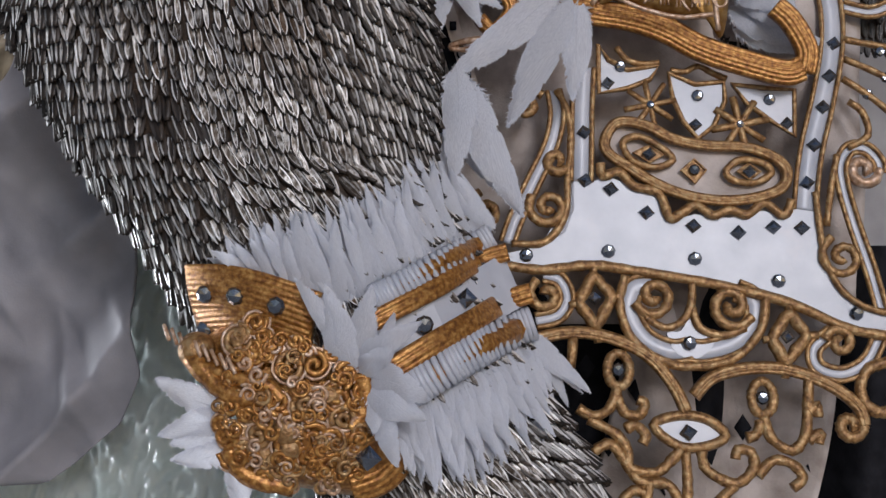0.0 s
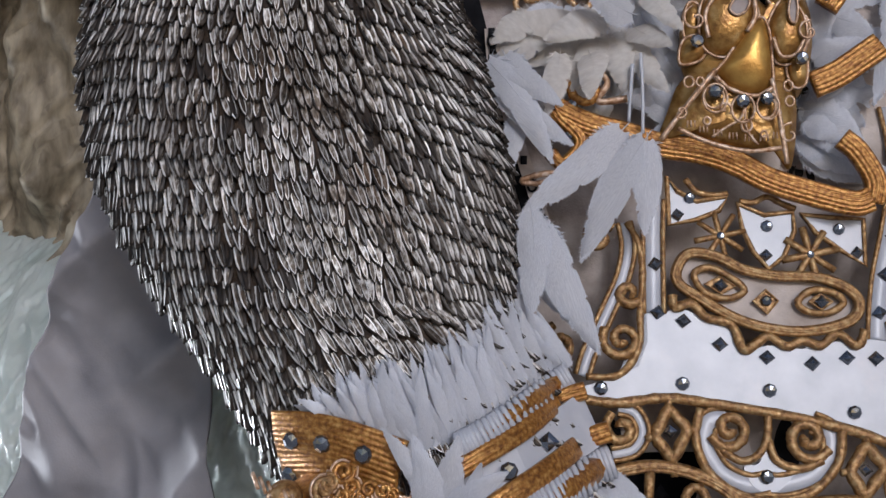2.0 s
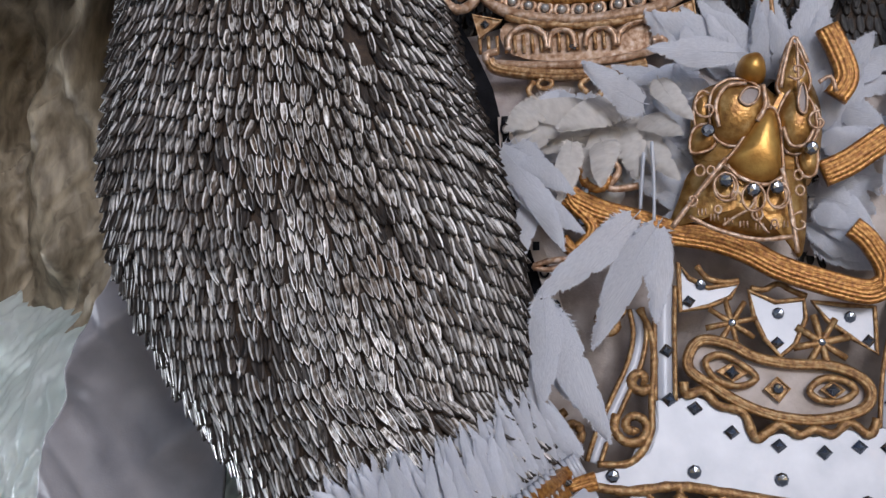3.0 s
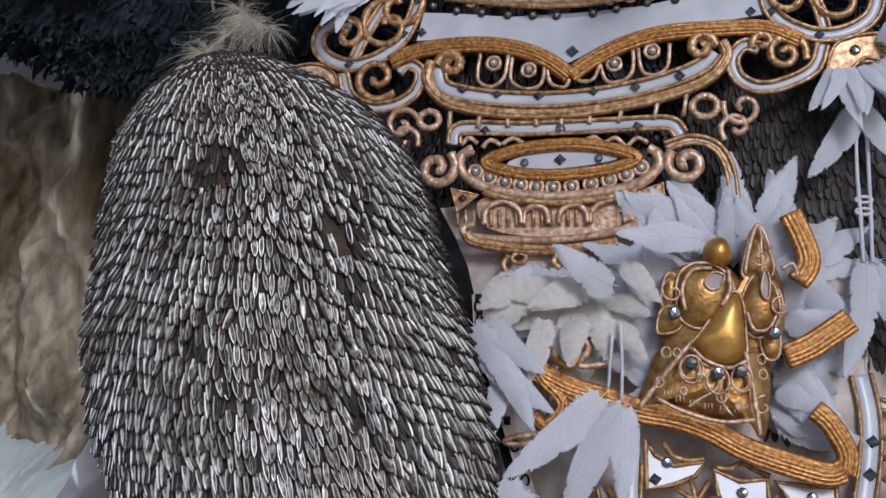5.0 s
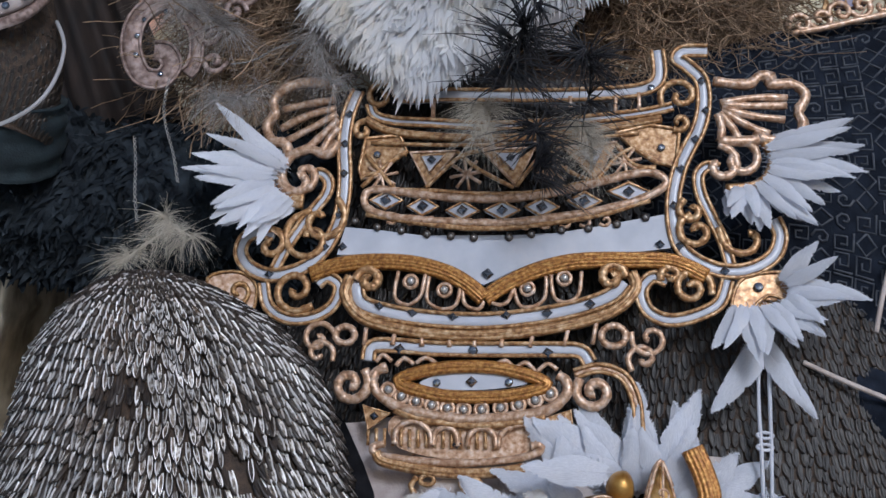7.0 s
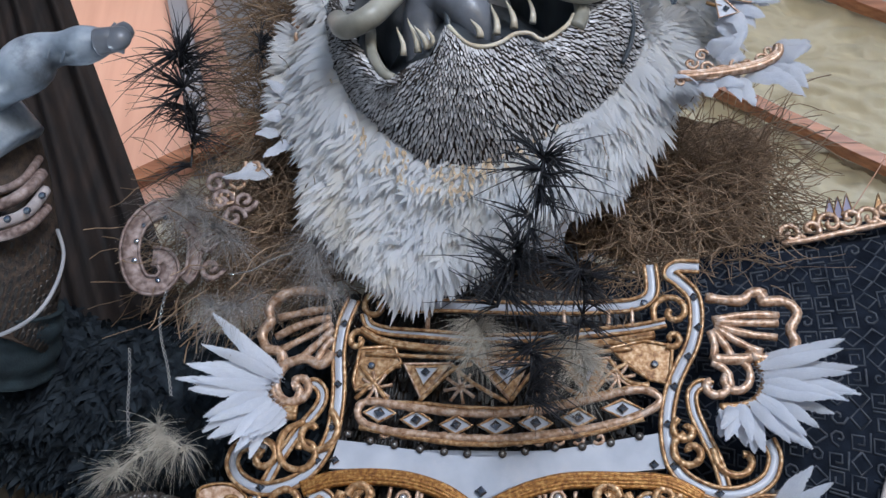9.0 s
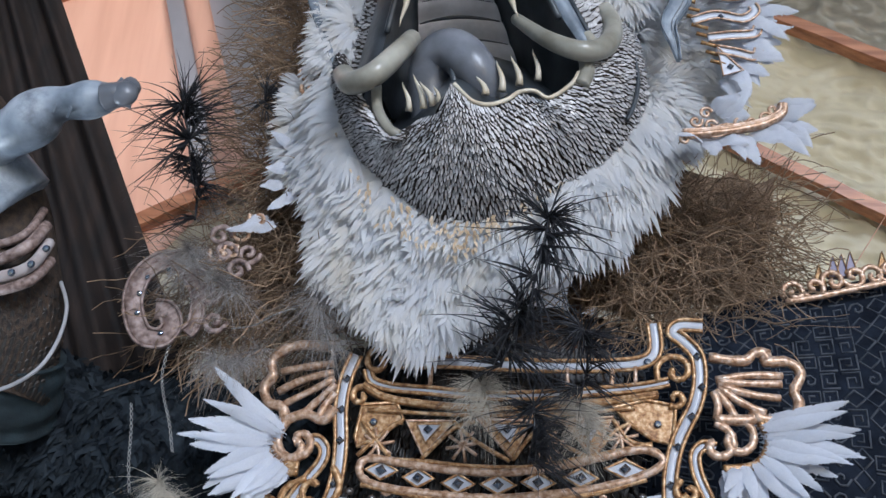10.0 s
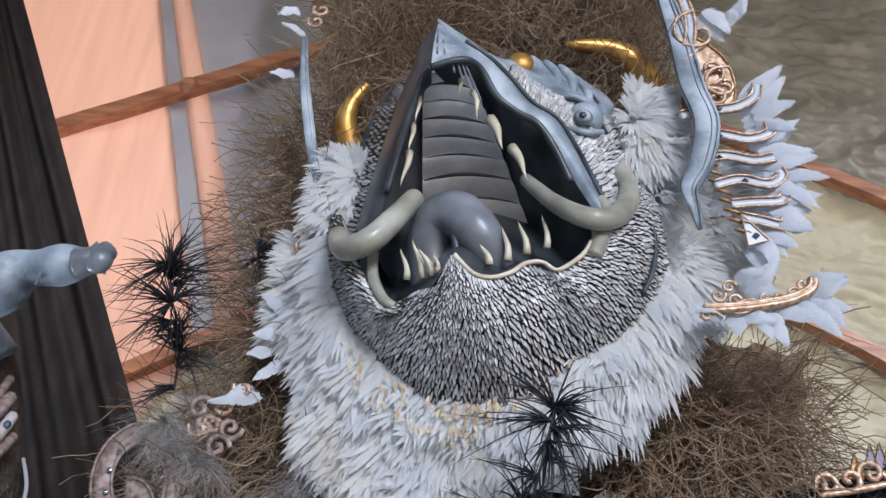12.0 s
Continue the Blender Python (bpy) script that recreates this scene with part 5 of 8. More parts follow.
for a in ([(-0.148, 2.493), (-0.079, 2.561), (-0.051, 2.572)], [(-0.144, 2.571), (-0.074, 2.491)], [(-0.004, 2.491), (0.062, 2.561), (0.109, 2.58)], [(0.061, 2.578), (0.113, 2.535), (0.19, 2.493)], [(0.196, 2.496), (0.244, 2.562), (0.293, 2.587)], [(0.237, 2.584), (0.3, 2.536), (0.361, 2.508)],
          [(0.369, 2.51), (0.41, 2.563), (0.446, 2.587)], [(0.41, 2.595), (0.446, 2.548), (0.495, 2.537)], [(-0.137, 2.485), (-0.01, 2.486), (0.116, 2.479), (0.239, 2.483), (0.361, 2.51), (0.495, 2.543)], [(-0.133, 2.599), (0.009, 2.594), (0.161, 2.594), (0.311, 2.603), (0.458, 2.622)]):
    o.cord(a, 0.008, ROSE_GOLD, "lattice")
for k in range(12):
    o.cord(volute((-0.085 + 0.042 * k, 2.402 + 0.002 * abs(k - 6)), (-0.073 + 0.042 * k, 2.41 + 0.002 * abs(k - 6)), 0.9), 0.006, PALE_GOLD, "scroll", lift=0.0)
# top edge bands
o.band([(-0.143, 2.696), (-0.13, 2.668), (-0.085, 2.654), (0.006, 2.648), (0.134, 2.64), (0.26, 2.646), (0.385, 2.659), (0.471, 2.67), (0.532, 2.684)], 0.016)
o.rope([(-0.15, 2.657), (-0.096, 2.629), (0.008, 2.615), (0.136, 2.61), (0.261, 2.616), (0.385, 2.632), (0.507, 2.654)], 0.018, 3, ROSE_GOLD)
o.band([(-0.078, 2.747), (-0.068, 2.715), (0.028, 2.718), (0.157, 2.715), (0.284, 2.714), (0.409, 2.719), (0.477, 2.73), (0.503, 2.758), (0.499, 2.822)], 0.026)
o.gems([(-0.061, 2.724), (0.005, 2.712), (0.486, 2.729)], 0.009, "round")
for a in ([(0.003, 2.705), (0.003, 2.66)], [(0.409, 2.711), (0.407, 2.67)], [(0.459, 2.717), (0.459, 2.673)], [(0.309, 2.709), (0.31, 2.657)]):
    o.cord(a, 0.008, PALE_GOLD, "post", per=3)
for s, c, n in (((0.508, 2.684), (0.547, 2.708), -1.2), ((-0.13, 2.643), (-0.153, 2.629), 1.1), ((0.532, 2.63), (0.546, 2.646), 1.0), ((-0.091, 2.741), (-0.118, 2.713), 1.1)):
    o.cord(volute(s, c, n), 0.012, ROSE_GOLD, "scroll")
# shoulder fans
o.cord([(-0.223, 2.744), (-0.291, 2.75), (-0.344, 2.738), (-0.371, 2.709), (-0.365, 2.674), (-0.381, 2.646), (-0.366, 2.61), (-0.33, 2.599), (-0.321, 2.571), (-0.275, 2.584), (-0.232, 2.571), (-0.211, 2.601)], 0.019)
for a in ([(-0.223, 2.706), (-0.286, 2.696), (-0.345, 2.684)], [(-0.221, 2.685), (-0.283, 2.668), (-0.347, 2.636)], [(-0.217, 2.671), (-0.274, 2.636), (-0.331, 2.605)], [(-0.213, 2.657), (-0.258, 2.608), (-0.288, 2.579)], [(-0.212, 2.636), (-0.235, 2.601), (-0.247, 2.565)]):
    o.cord(a, 0.014, PALE_GOLD, "spoke", per=3)
o.cord([(0.619, 2.744), (0.693, 2.739), (0.719, 2.759), (0.746, 2.76), (0.743, 2.741), (0.793, 2.743), (0.819, 2.717), (0.802, 2.678), (0.811, 2.649), (0.795, 2.617), (0.732, 2.609), (0.714, 2.619), (0.702, 2.605), (0.628, 2.602)], 0.019)
for a in ([(0.633, 2.692), (0.705, 2.707), (0.779, 2.71)], [(0.635, 2.688), (0.704, 2.688), (0.776, 2.691)], [(0.637, 2.68), (0.703, 2.664), (0.772, 2.658)], [(0.637, 2.674), (0.69, 2.642), (0.739, 2.623)], [(0.632, 2.669), (0.66, 2.633), (0.672, 2.607)], [(0.627, 2.665), (0.636, 2.632), (0.631, 2.602)]):
    o.cord(a, 0.014, PALE_GOLD, "spoke", per=3)
o.rope([(-0.329, 2.563), (-0.359, 2.534), (-0.362, 2.493), (-0.332, 2.463), (-0.277, 2.458)], 0.034, 3, ROSE_GOLD)
o.rope([(0.732, 2.606), (0.751, 2.57), (0.738, 2.524), (0.704, 2.496), (0.644, 2.486)], 0.034, 3, ROSE_GOLD)
for s, c, n in (((-0.311, 2.571), (-0.283, 2.521), 1.1), ((-0.337, 2.533), (-0.295, 2.512), 0.8), ((0.628, 2.594), (0.629, 2.546), -0.9), ((0.689, 2.605), (0.671, 2.561), -0.9)):
    o.cord(volute(s, c, n), 0.015, PALE_GOLD, "scroll")
# feathers round the shoulder fans
FEET, TIPS = [(-0.324, 2.54), (-0.343, 2.527), (-0.351, 2.517), (-0.35, 2.504), (-0.346, 2.49), (-0.337, 2.479), (-0.322, 2.468), (-0.306, 2.462)], [(-0.489, 2.647), (-0.519, 2.555), (-0.54, 2.5), (-0.501, 2.453), (-0.483, 2.415), (-0.442, 2.363), (-0.405, 2.357), (-0.358, 2.378)]
between_feathers(breast, FEET, TIPS, 0.060, 2.118, 2.068, 1)
for k, (a, b) in enumerate(zip(FEET, TIPS)):
    feather(breast, a, b, 0.075, 2.13, 2.08, k)
    feather(breast, (a[0], a[1] - 0.008), (a[0] + 0.8 * (b[0] - a[0]), a[1] + 0.8 * (b[1] - a[1]) - 0.025), 0.07, 2.14, 2.10, k + 3)
FEET, TIPS = [(0.726, 2.596), (0.731, 2.576), (0.736, 2.557), (0.736, 2.544), (0.729, 2.531), (0.717, 2.511), (0.698, 2.503), (0.674, 2.496), (0.656, 2.491)], [(0.904, 2.627), (0.922, 2.588), (0.927, 2.554), (0.909, 2.5), (0.843, 2.461), (0.804, 2.392), (0.724, 2.391), (0.671, 2.407), (0.634, 2.427)]
between_feathers(breast, FEET, TIPS, 0.060, 2.028, 1.988, 1)
for k, (a, b) in enumerate(zip(FEET, TIPS)):
    feather(breast, a, b, 0.075, 2.04, 2.0, k + 1)
    feather(breast, (a[0], a[1] - 0.008), (a[0] + 0.8 * (b[0] - a[0]), a[1] + 0.8 * (b[1] - a[1]) - 0.02), 0.07, 2.05, 2.02, k + 4)
o.plate([(0.68, 2.3), (0.786, 2.309), (0.777, 2.246), (0.725, 2.262), (0.666, 2.208), (0.649, 2.24)], ROSE_GOLD, 0.008)
o.gem((0.705, 2.278), 0.011, "round")
FEET, TIPS = [(0.752, 2.287), (0.761, 2.276), (0.76, 2.26), (0.748, 2.245), (0.736, 2.238), (0.719, 2.237), (0.701, 2.231), (0.678, 2.23), (0.66, 2.229)], [(0.812, 2.367), (0.918, 2.274), (0.86, 2.216), (0.817, 2.186), (0.808, 2.153), (0.769, 2.142), (0.732, 2.126), (0.662, 2.095), (0.608, 2.122)]
between_feathers(breast, FEET, TIPS, 0.060, 2.018, 1.978, 1)
for k, (a, b) in enumerate(zip(FEET, TIPS)):
    feather(breast, a, b, 0.075, 2.03, 1.99, k + 2)


# Feather tassel that hangs from the breast ornament.
tassel = thing("feather_tassel", "white feather tassel on two white cords beside the belly", "tassel")
t_front = lambda x, z: 2.08
ot = Ornament(tassel, t_front)
ot.cord([(0.707, 2.222), (0.708, 2.14), (0.706, 2.033), (0.709, 1.94), (0.71, 1.848)], 0.009, WHITE, "string")
ot.cord([(0.725, 2.222), (0.729, 2.14), (0.729, 2.033), (0.729, 1.94), (0.727, 1.849)], 0.009, WHITE, "string")
for k, (a, b) in enumerate(zip([(0.714, 2.164), (0.72, 2.161), (0.726, 2.176), (0.717, 1.854), (0.721, 1.854), (0.725, 1.851)], [(0.62, 1.998), (0.791, 1.999), (0.787, 2.048), (0.7, 1.613), (0.773, 1.634), (0.799, 1.672)])):
    feather(tassel, a, b, (0.11, 0.09, 0.06, 0.12, 0.12, 0.1)[k], 2.08, 2.04, k)
for z in [(0.715, 1.975), (0.714, 1.951)]:
    ot.cord(around((z[0] + 0.002, z[1]), 0.016, 0.006, 8), 0.007, WHITE, "knot", True)


# Apron ornament below the belt.
apron = thing("apron_ornament", "white and gold pierced apron panel set with dark gems", "ornament")
o = Ornament(apron, apron_front, gain=1.36)
o.plate([(0.114, 1.108), (0.178, 1.124), (0.218, 1.144), (0.235, 1.189), (0.235, 1.242), (0.27, 1.24), (0.295, 1.248), (0.332, 1.234), (0.38, 1.212), (0.407, 1.17), (0.449, 1.181), (0.509, 1.175), (0.571, 1.188), (0.616, 1.182), (0.632, 1.233), (0.668, 1.228), (0.667, 1.162), (0.672, 1.112), (0.692, 1.057), (0.731, 1.018), (0.782, 1.004), (0.78, 0.974), (0.709, 0.987), (0.613, 1.029), (0.514, 1.054), (0.416, 1.072), (0.317, 1.086), (0.257, 1.092), (0.178, 1.083), (0.124, 1.083)], WHITE, smooth=False)
o.cord([(0.109, 1.088), (0.178, 1.08), (0.257, 1.089), (0.317, 1.083), (0.416, 1.068), (0.514, 1.05), (0.612, 1.024), (0.709, 0.982), (0.782, 0.969)], 0.014, GOLD)
o.cord([(0.666, 1.223), (0.67, 1.157), (0.675, 1.11), (0.696, 1.057), (0.734, 1.023), (0.785, 1.008)], 0.009, GOLD)
o.band([(0.256, 1.45), (0.252, 1.386), (0.25, 1.323), (0.248, 1.238)], 0.036, rim_mat=GOLD)
o.band([(0.707, 1.632), (0.716, 1.565), (0.714, 1.505), (0.703, 1.445), (0.685, 1.375), (0.665, 1.306), (0.653, 1.244), (0.646, 1.19)], 0.040, rim_mat=GOLD)
o.gems([(0.254, 1.328), (0.255, 1.24), (0.3, 1.225), (0.363, 1.183), (0.445, 1.16), (0.525, 1.149), (0.587, 1.159), (0.638, 1.158), (0.716, 1.501), (0.705, 1.439), (0.689, 1.38), (0.669, 1.309), (0.652, 1.239)], 0.0145)
o.gems([(0.15, 1.106), (0.294, 1.114), (0.446, 1.102), (0.592, 1.064), (0.726, 1.008)], 0.0125, "round")
# scalloped edge and paisley
o.cord([(0.282, 1.271), (0.286, 1.248), (0.315, 1.256), (0.342, 1.23), (0.385, 1.218), (0.403, 1.174), (0.424, 1.182), (0.45, 1.197), (0.481, 1.179), (0.51, 1.189), (0.542, 1.181), (0.573, 1.202), (0.606, 1.18), (0.622, 1.208)], 0.013, GOLD)
o.plate([(0.291, 1.318), (0.312, 1.344), (0.373, 1.339), (0.413, 1.318), (0.474, 1.306), (0.546, 1.303), (0.596, 1.285), (0.617, 1.259), (0.603, 1.228), (0.551, 1.21), (0.491, 1.206), (0.43, 1.216), (0.38, 1.236), (0.331, 1.266)], WHITE_CLOTH, lift=-0.008)
o.rope([(0.291, 1.313), (0.307, 1.342), (0.332, 1.349), (0.373, 1.339), (0.413, 1.318), (0.474, 1.306), (0.546, 1.303), (0.596, 1.285), (0.617, 1.259), (0.603, 1.228), (0.551, 1.21), (0.491, 1.206), (0.43, 1.216), (0.38, 1.236), (0.331, 1.266), (0.297, 1.29)], 0.020, 3, GOLD, closed=True)
o.cord([(0.323, 1.309), (0.352, 1.321), (0.392, 1.301), (0.412, 1.279), (0.381, 1.265), (0.341, 1.276)], 0.010, GOLD, closed=True)
o.cord([(0.507, 1.259), (0.534, 1.28), (0.575, 1.274), (0.588, 1.256), (0.558, 1.239), (0.522, 1.242)], 0.010, GOLD, closed=True)
o.plate([(0.341, 1.292), (0.37, 1.305), (0.397, 1.288), (0.371, 1.274)], GOLD, 0.004, smooth=False)
o.plate([(0.427, 1.26), (0.451, 1.281), (0.472, 1.261), (0.451, 1.237)], GOLD, 0.005, smooth=False)
o.plate([(0.527, 1.259), (0.548, 1.274), (0.57, 1.259), (0.549, 1.245)], GOLD, 0.005, smooth=False)
o.gems([(0.37, 1.289), (0.549, 1.259)], 0.013, lift=0.006)
o.gem((0.45, 1.261), 0.010, "round", lift=0.007)
# white shields under the belt
for pts in ([(0.282, 1.493), (0.3, 1.465), (0.335, 1.446), (0.393, 1.456), (0.375, 1.428), (0.334, 1.411), (0.282, 1.401)], [(0.409, 1.441), (0.458, 1.42), (0.51, 1.426), (0.511, 1.389), (0.488, 1.341), (0.459, 1.319), (0.433, 1.351), (0.416, 1.393)], [(0.525, 1.421), (0.582, 1.415), (0.639, 1.412), (0.635, 1.325), (0.589, 1.356), (0.549, 1.387)]):
    o.plate(pts, WHITE, 0.010, GOLD, smooth=False)
o.gems([(0.322, 1.452), (0.461, 1.399), (0.592, 1.393)], 0.011, "round")
o.gems([(0.298, 1.42), (0.455, 1.344), (0.622, 1.349)], 0.013)
o.star((0.374, 1.38), 0.048, 8, 0.008, GOLD)
o.star((0.535, 1.345), 0.052, 8, 0.010, GOLD)
o.gems([(0.374, 1.38), (0.535, 1.345)], 0.008, "round", lift=0.008)
o.cord([(0.315, 1.488), (0.335, 1.464), (0.366, 1.457), (0.392, 1.46)], 0.009, GOLD)
o.cord([(0.412, 1.446), (0.438, 1.443), (0.464, 1.454), (0.492, 1.44), (0.515, 1.431)], 0.009, GOLD)
# leaf scrolls either side
o.band([(0.117, 1.127), (0.133, 1.173), (0.163, 1.237), (0.194, 1.303), (0.206, 1.359), (0.2, 1.406)], 0.024, rim_mat=GOLD)
o.cord([(0.205, 1.406), (0.225, 1.364), (0.23, 1.312), (0.223, 1.24), (0.219, 1.178), (0.183, 1.13), (0.124, 1.126)], 0.010, GOLD)
for s, c, n in (((0.159, 1.213), (0.189, 1.192), 1.5), ((0.222, 1.26), (0.204, 1.275), -1.1), ((0.18, 1.395), (0.153, 1.378), 1.2), ((0.069, 1.218), (0.077, 1.182), 1.3)):
    o.cord(volute(s, c, n), 0.013, GOLD, "scroll")
o.band([(0.771, 1.011), (0.756, 1.082), (0.733, 1.163), (0.717, 1.234), (0.716, 1.275), (0.734, 1.303), (0.763, 1.303), (0.784, 1.28), (0.785, 1.26)], 0.020, rim_mat=GOLD)
o.cord(volute((0.785, 1.266), (0.754, 1.265), -1.2), 0.014, PALE_GOLD, "scroll")
o.cord(volute((0.689, 1.142), (0.707, 1.107), 1.5), 0.012, GOLD, "scroll")
o.cord([(0.709, 1.291), (0.695, 1.234), (0.682, 1.162)], 0.010, GOLD)
for a in ([(0.733, 1.51), (0.785, 1.5), (0.837, 1.494)], [(0.733, 1.472), (0.782, 1.451), (0.832, 1.425)], [(0.728, 1.434), (0.768, 1.408), (0.813, 1.371)], [(0.736, 1.391), (0.761, 1.371), (0.768, 1.328), (0.73, 1.305)]):
    o.cord(a, 0.010, GOLD, "spoke", per=3)
o.gems([(0.801, 1.487), (0.772, 1.405), (0.808, 1.437)], 0.010, "round")
o.band([(0.738, 1.574), (0.79, 1.564), (0.833, 1.58)], 0.020, rim_mat=GOLD)
# frieze below
o.band([(0.18, 1.072), (0.208, 1.063), (0.221, 1.032), (0.205, 1.002), (0.166, 0.992)], 0.022, rim_mat=GOLD)
o.cord(volute((0.168, 1.064), (0.184, 1.037), 1.1), 0.014, GOLD, "scroll")
for d, g in (([(0.267, 1.071), (0.298, 1.034), (0.271, 0.984), (0.241, 1.024)], (0.268, 1.032)), ([(0.606, 1.009), (0.635, 0.969), (0.597, 0.923), (0.575, 0.964)], (0.602, 0.967))):
    o.cord([d[0], ((d[0][0] + d[1][0]) / 2, (d[0][1] + d[1][1]) / 2), d[1], ((d[2][0] + d[1][0]) / 2, (d[2][1] + d[1][1]) / 2), d[2], ((d[2][0] + d[3][0]) / 2, (d[2][1] + d[3][1]) / 2), d[3], ((d[0][0] + d[3][0]) / 2, (d[0][1] + d[3][1]) / 2)], 0.016, GOLD, "lozenge", True, per=2)
    o.gem(g, 0.013)
    for q in d:
        o.cord([q, (q[0] + 0.6 * (q[0] - g[0]), q[1] + 0.6 * (q[1] - g[1]))], 0.011, GOLD, "stem", per=2)
o.band([(0.368, 1.054), (0.338, 1.05), (0.328, 1.011), (0.353, 0.964), (0.398, 0.942), (0.433, 0.946)], 0.034, rim_mat=GOLD)
o.band([(0.516, 1.047), (0.547, 1.03), (0.545, 0.991), (0.51, 0.957), (0.46, 0.942), (0.427, 0.944)], 0.034, rim_mat=GOLD)
o.plate([(0.393, 0.972), (0.418, 0.977), (0.437, 1.006), (0.457, 0.977), (0.483, 0.969), (0.45, 0.932), (0.411, 0.936)], WHITE, lift=0.002)
for s, c, n in (((0.337, 1.025), (0.371, 1.036), 1.4), ((0.542, 1.002), (0.507, 1.02), -1.5)):
    o.cord(volute(s, c, n), 0.014, GOLD, "scroll")
o.cord([(0.354, 1.001), (0.388, 0.982), (0.418, 0.992), (0.436, 1.021), (0.439, 1.06)], 0.011, GOLD)
o.cord([(0.438, 1.016), (0.45, 0.982), (0.491, 0.969), (0.529, 0.983)], 0.011, GOLD)
o.cord([(0.322, 1.071), (0.312, 1.02), (0.332, 0.962), (0.389, 0.923), (0.445, 0.916), (0.509, 0.931), (0.556, 0.979), (0.567, 1.034)], 0.012, GOLD)
o.gem((0.431, 0.956), 0.0125, "round", lift=0.007)
o.band([(0.681, 0.976), (0.648, 0.947), (0.653, 0.916), (0.694, 0.904), (0.737, 0.924), (0.763, 0.967)], 0.022, rim_mat=GOLD)
o.cord(volute((0.666, 0.964), (0.692, 0.958), -1.3), 0.013, GOLD, "scroll")
o.rope([(0.148, 0.958), (0.226, 0.973), (0.295, 0.964), (0.358, 0.934), (0.4, 0.886), (0.422, 0.841)], 0.022, 3, GOLD)
o.rope([(0.436, 0.866), (0.471, 0.899), (0.538, 0.914), (0.606, 0.91), (0.673, 0.885), (0.718, 0.85), (0.726, 0.819)], 0.022, 3, GOLD)
o.cord(volute((0.726, 0.819), (0.701, 0.819), -1.2), 0.015, GOLD, "scroll")
o.plate([(0.365, 0.818), (0.408, 0.834), (0.456, 0.828), (0.488, 0.801), (0.454, 0.783), (0.406, 0.784)], WHITE, 0.018, GOLD)
o.gem((0.424, 0.806), 0.016)
for c, tail in (((0.307, 0.91), [(0.306, 0.882), (0.291, 0.846), (0.263, 0.833), (0.237, 0.846)]), ((0.553, 0.864), [(0.553, 0.834), (0.565, 0.797), (0.599, 0.777), (0.623, 0.802), (0.63, 0.849), (0.635, 0.899)])):
    o.cord(around(c, 0.019, 0.028), 0.013, GOLD, "ring", True)
    o.gem(c, 0.012, "round")
    o.cord(tail, 0.014, GOLD)
o.cord([(0.23, 0.964), (0.226, 0.914)], 0.013, GOLD, "post", per=3)
for a in ([(0.303, 0.867), (0.316, 0.839), (0.34, 0.834), (0.351, 0.853), (0.339, 0.86)], [(0.254, 0.827), (0.301, 0.803), (0.32, 0.776), (0.323, 0.748), (0.367, 0.741), (0.396, 0.763), (0.41, 0.778)], [(0.445, 0.776), (0.453, 0.745), (0.5, 0.723), (0.532, 0.747), (0.529, 0.774), (0.507, 0.778), (0.502, 0.763)], [(0.539, 0.736), (0.567, 0.761), (0.599, 0.754), (0.615, 0.732), (0.597, 0.716)],
          [(0.261, 0.774), (0.291, 0.787), (0.318, 0.754), (0.34, 0.726), (0.387, 0.721), (0.409, 0.683)], [(0.418, 0.774), (0.42, 0.719), (0.416, 0.665)], [(0.317, 0.811), (0.334, 0.818), (0.351, 0.802), (0.345, 0.787)], [(0.357, 0.728), (0.347, 0.692), (0.327, 0.656)], [(0.5, 0.721), (0.47, 0.692), (0.44, 0.656)], [(0.548, 0.826), (0.54, 0.804), (0.523, 0.798)],
          [(0.631, 0.84), (0.646, 0.851), (0.646, 0.832)], [(0.629, 0.793), (0.649, 0.806), (0.646, 0.788)], [(0.299, 0.683), (0.328, 0.712), (0.356, 0.701)]):
    o.cord(a, 0.014, GOLD, "scroll")
o.cord(volute((0.779, 0.926), (0.766, 0.869), 0.9), 0.016, GOLD, "scroll")

# Broad braided belt.
belt = thing("braided_belt", "wide orange gold braided belt in a wavy line above the apron", "belt")
b_front = lambda x, z: 2.035
ob_ = Ornament(belt, b_front)
ob_.rope([(0.071, 1.621), (0.134, 1.588), (0.207, 1.568), (0.268, 1.547), (0.34, 1.535), (0.401, 1.514), (0.461, 1.482), (0.531, 1.458), (0.611, 1.437), (0.643, 1.445)], 0.046, 6)
ob_.rope([(0.647, 1.437), (0.652, 1.478), (0.624, 1.53), (0.595, 1.557)], 0.04, 5)
ob_.rope([(0.573, 1.8), (0.595, 1.838), (0.584, 1.886), (0.562, 1.936)], 0.045, 5)
ob_.rope([(0.545, 1.655), (0.590, 1.675), (0.635, 1.705), (0.668, 1.728)], 0.05, 6)
ob_.rope([(0.066, 1.648), (0.082, 1.605), (0.123, 1.557), (0.091, 1.514), (0.065, 1.536)], 0.026, 3)
ob_.cord(volute((0.166, 1.679), (0.135, 1.653), 1.3), 0.018, ORANGE_GOLD, "scroll")
ob_.cord([(0.093, 1.664), (0.135, 1.696), (0.172, 1.668), (0.155, 1.631), (0.208, 1.635)], 0.014, PALE_GOLD, "scroll")
ob_.gems([(0.108, 1.626), (0.104, 1.57)], 0.011, "round")
ob_.cord([(0.081, 1.499), (0.039, 1.494), (0.013, 1.483), (0.039, 1.478), (0.065, 1.483)], 0.012, PALE_GOLD)


# Gilded bell-shaped boss on the belt.
boss = thing("gilded_boss", "gilded bell-shaped carved boss with smoky gems on the belt", "ornament")


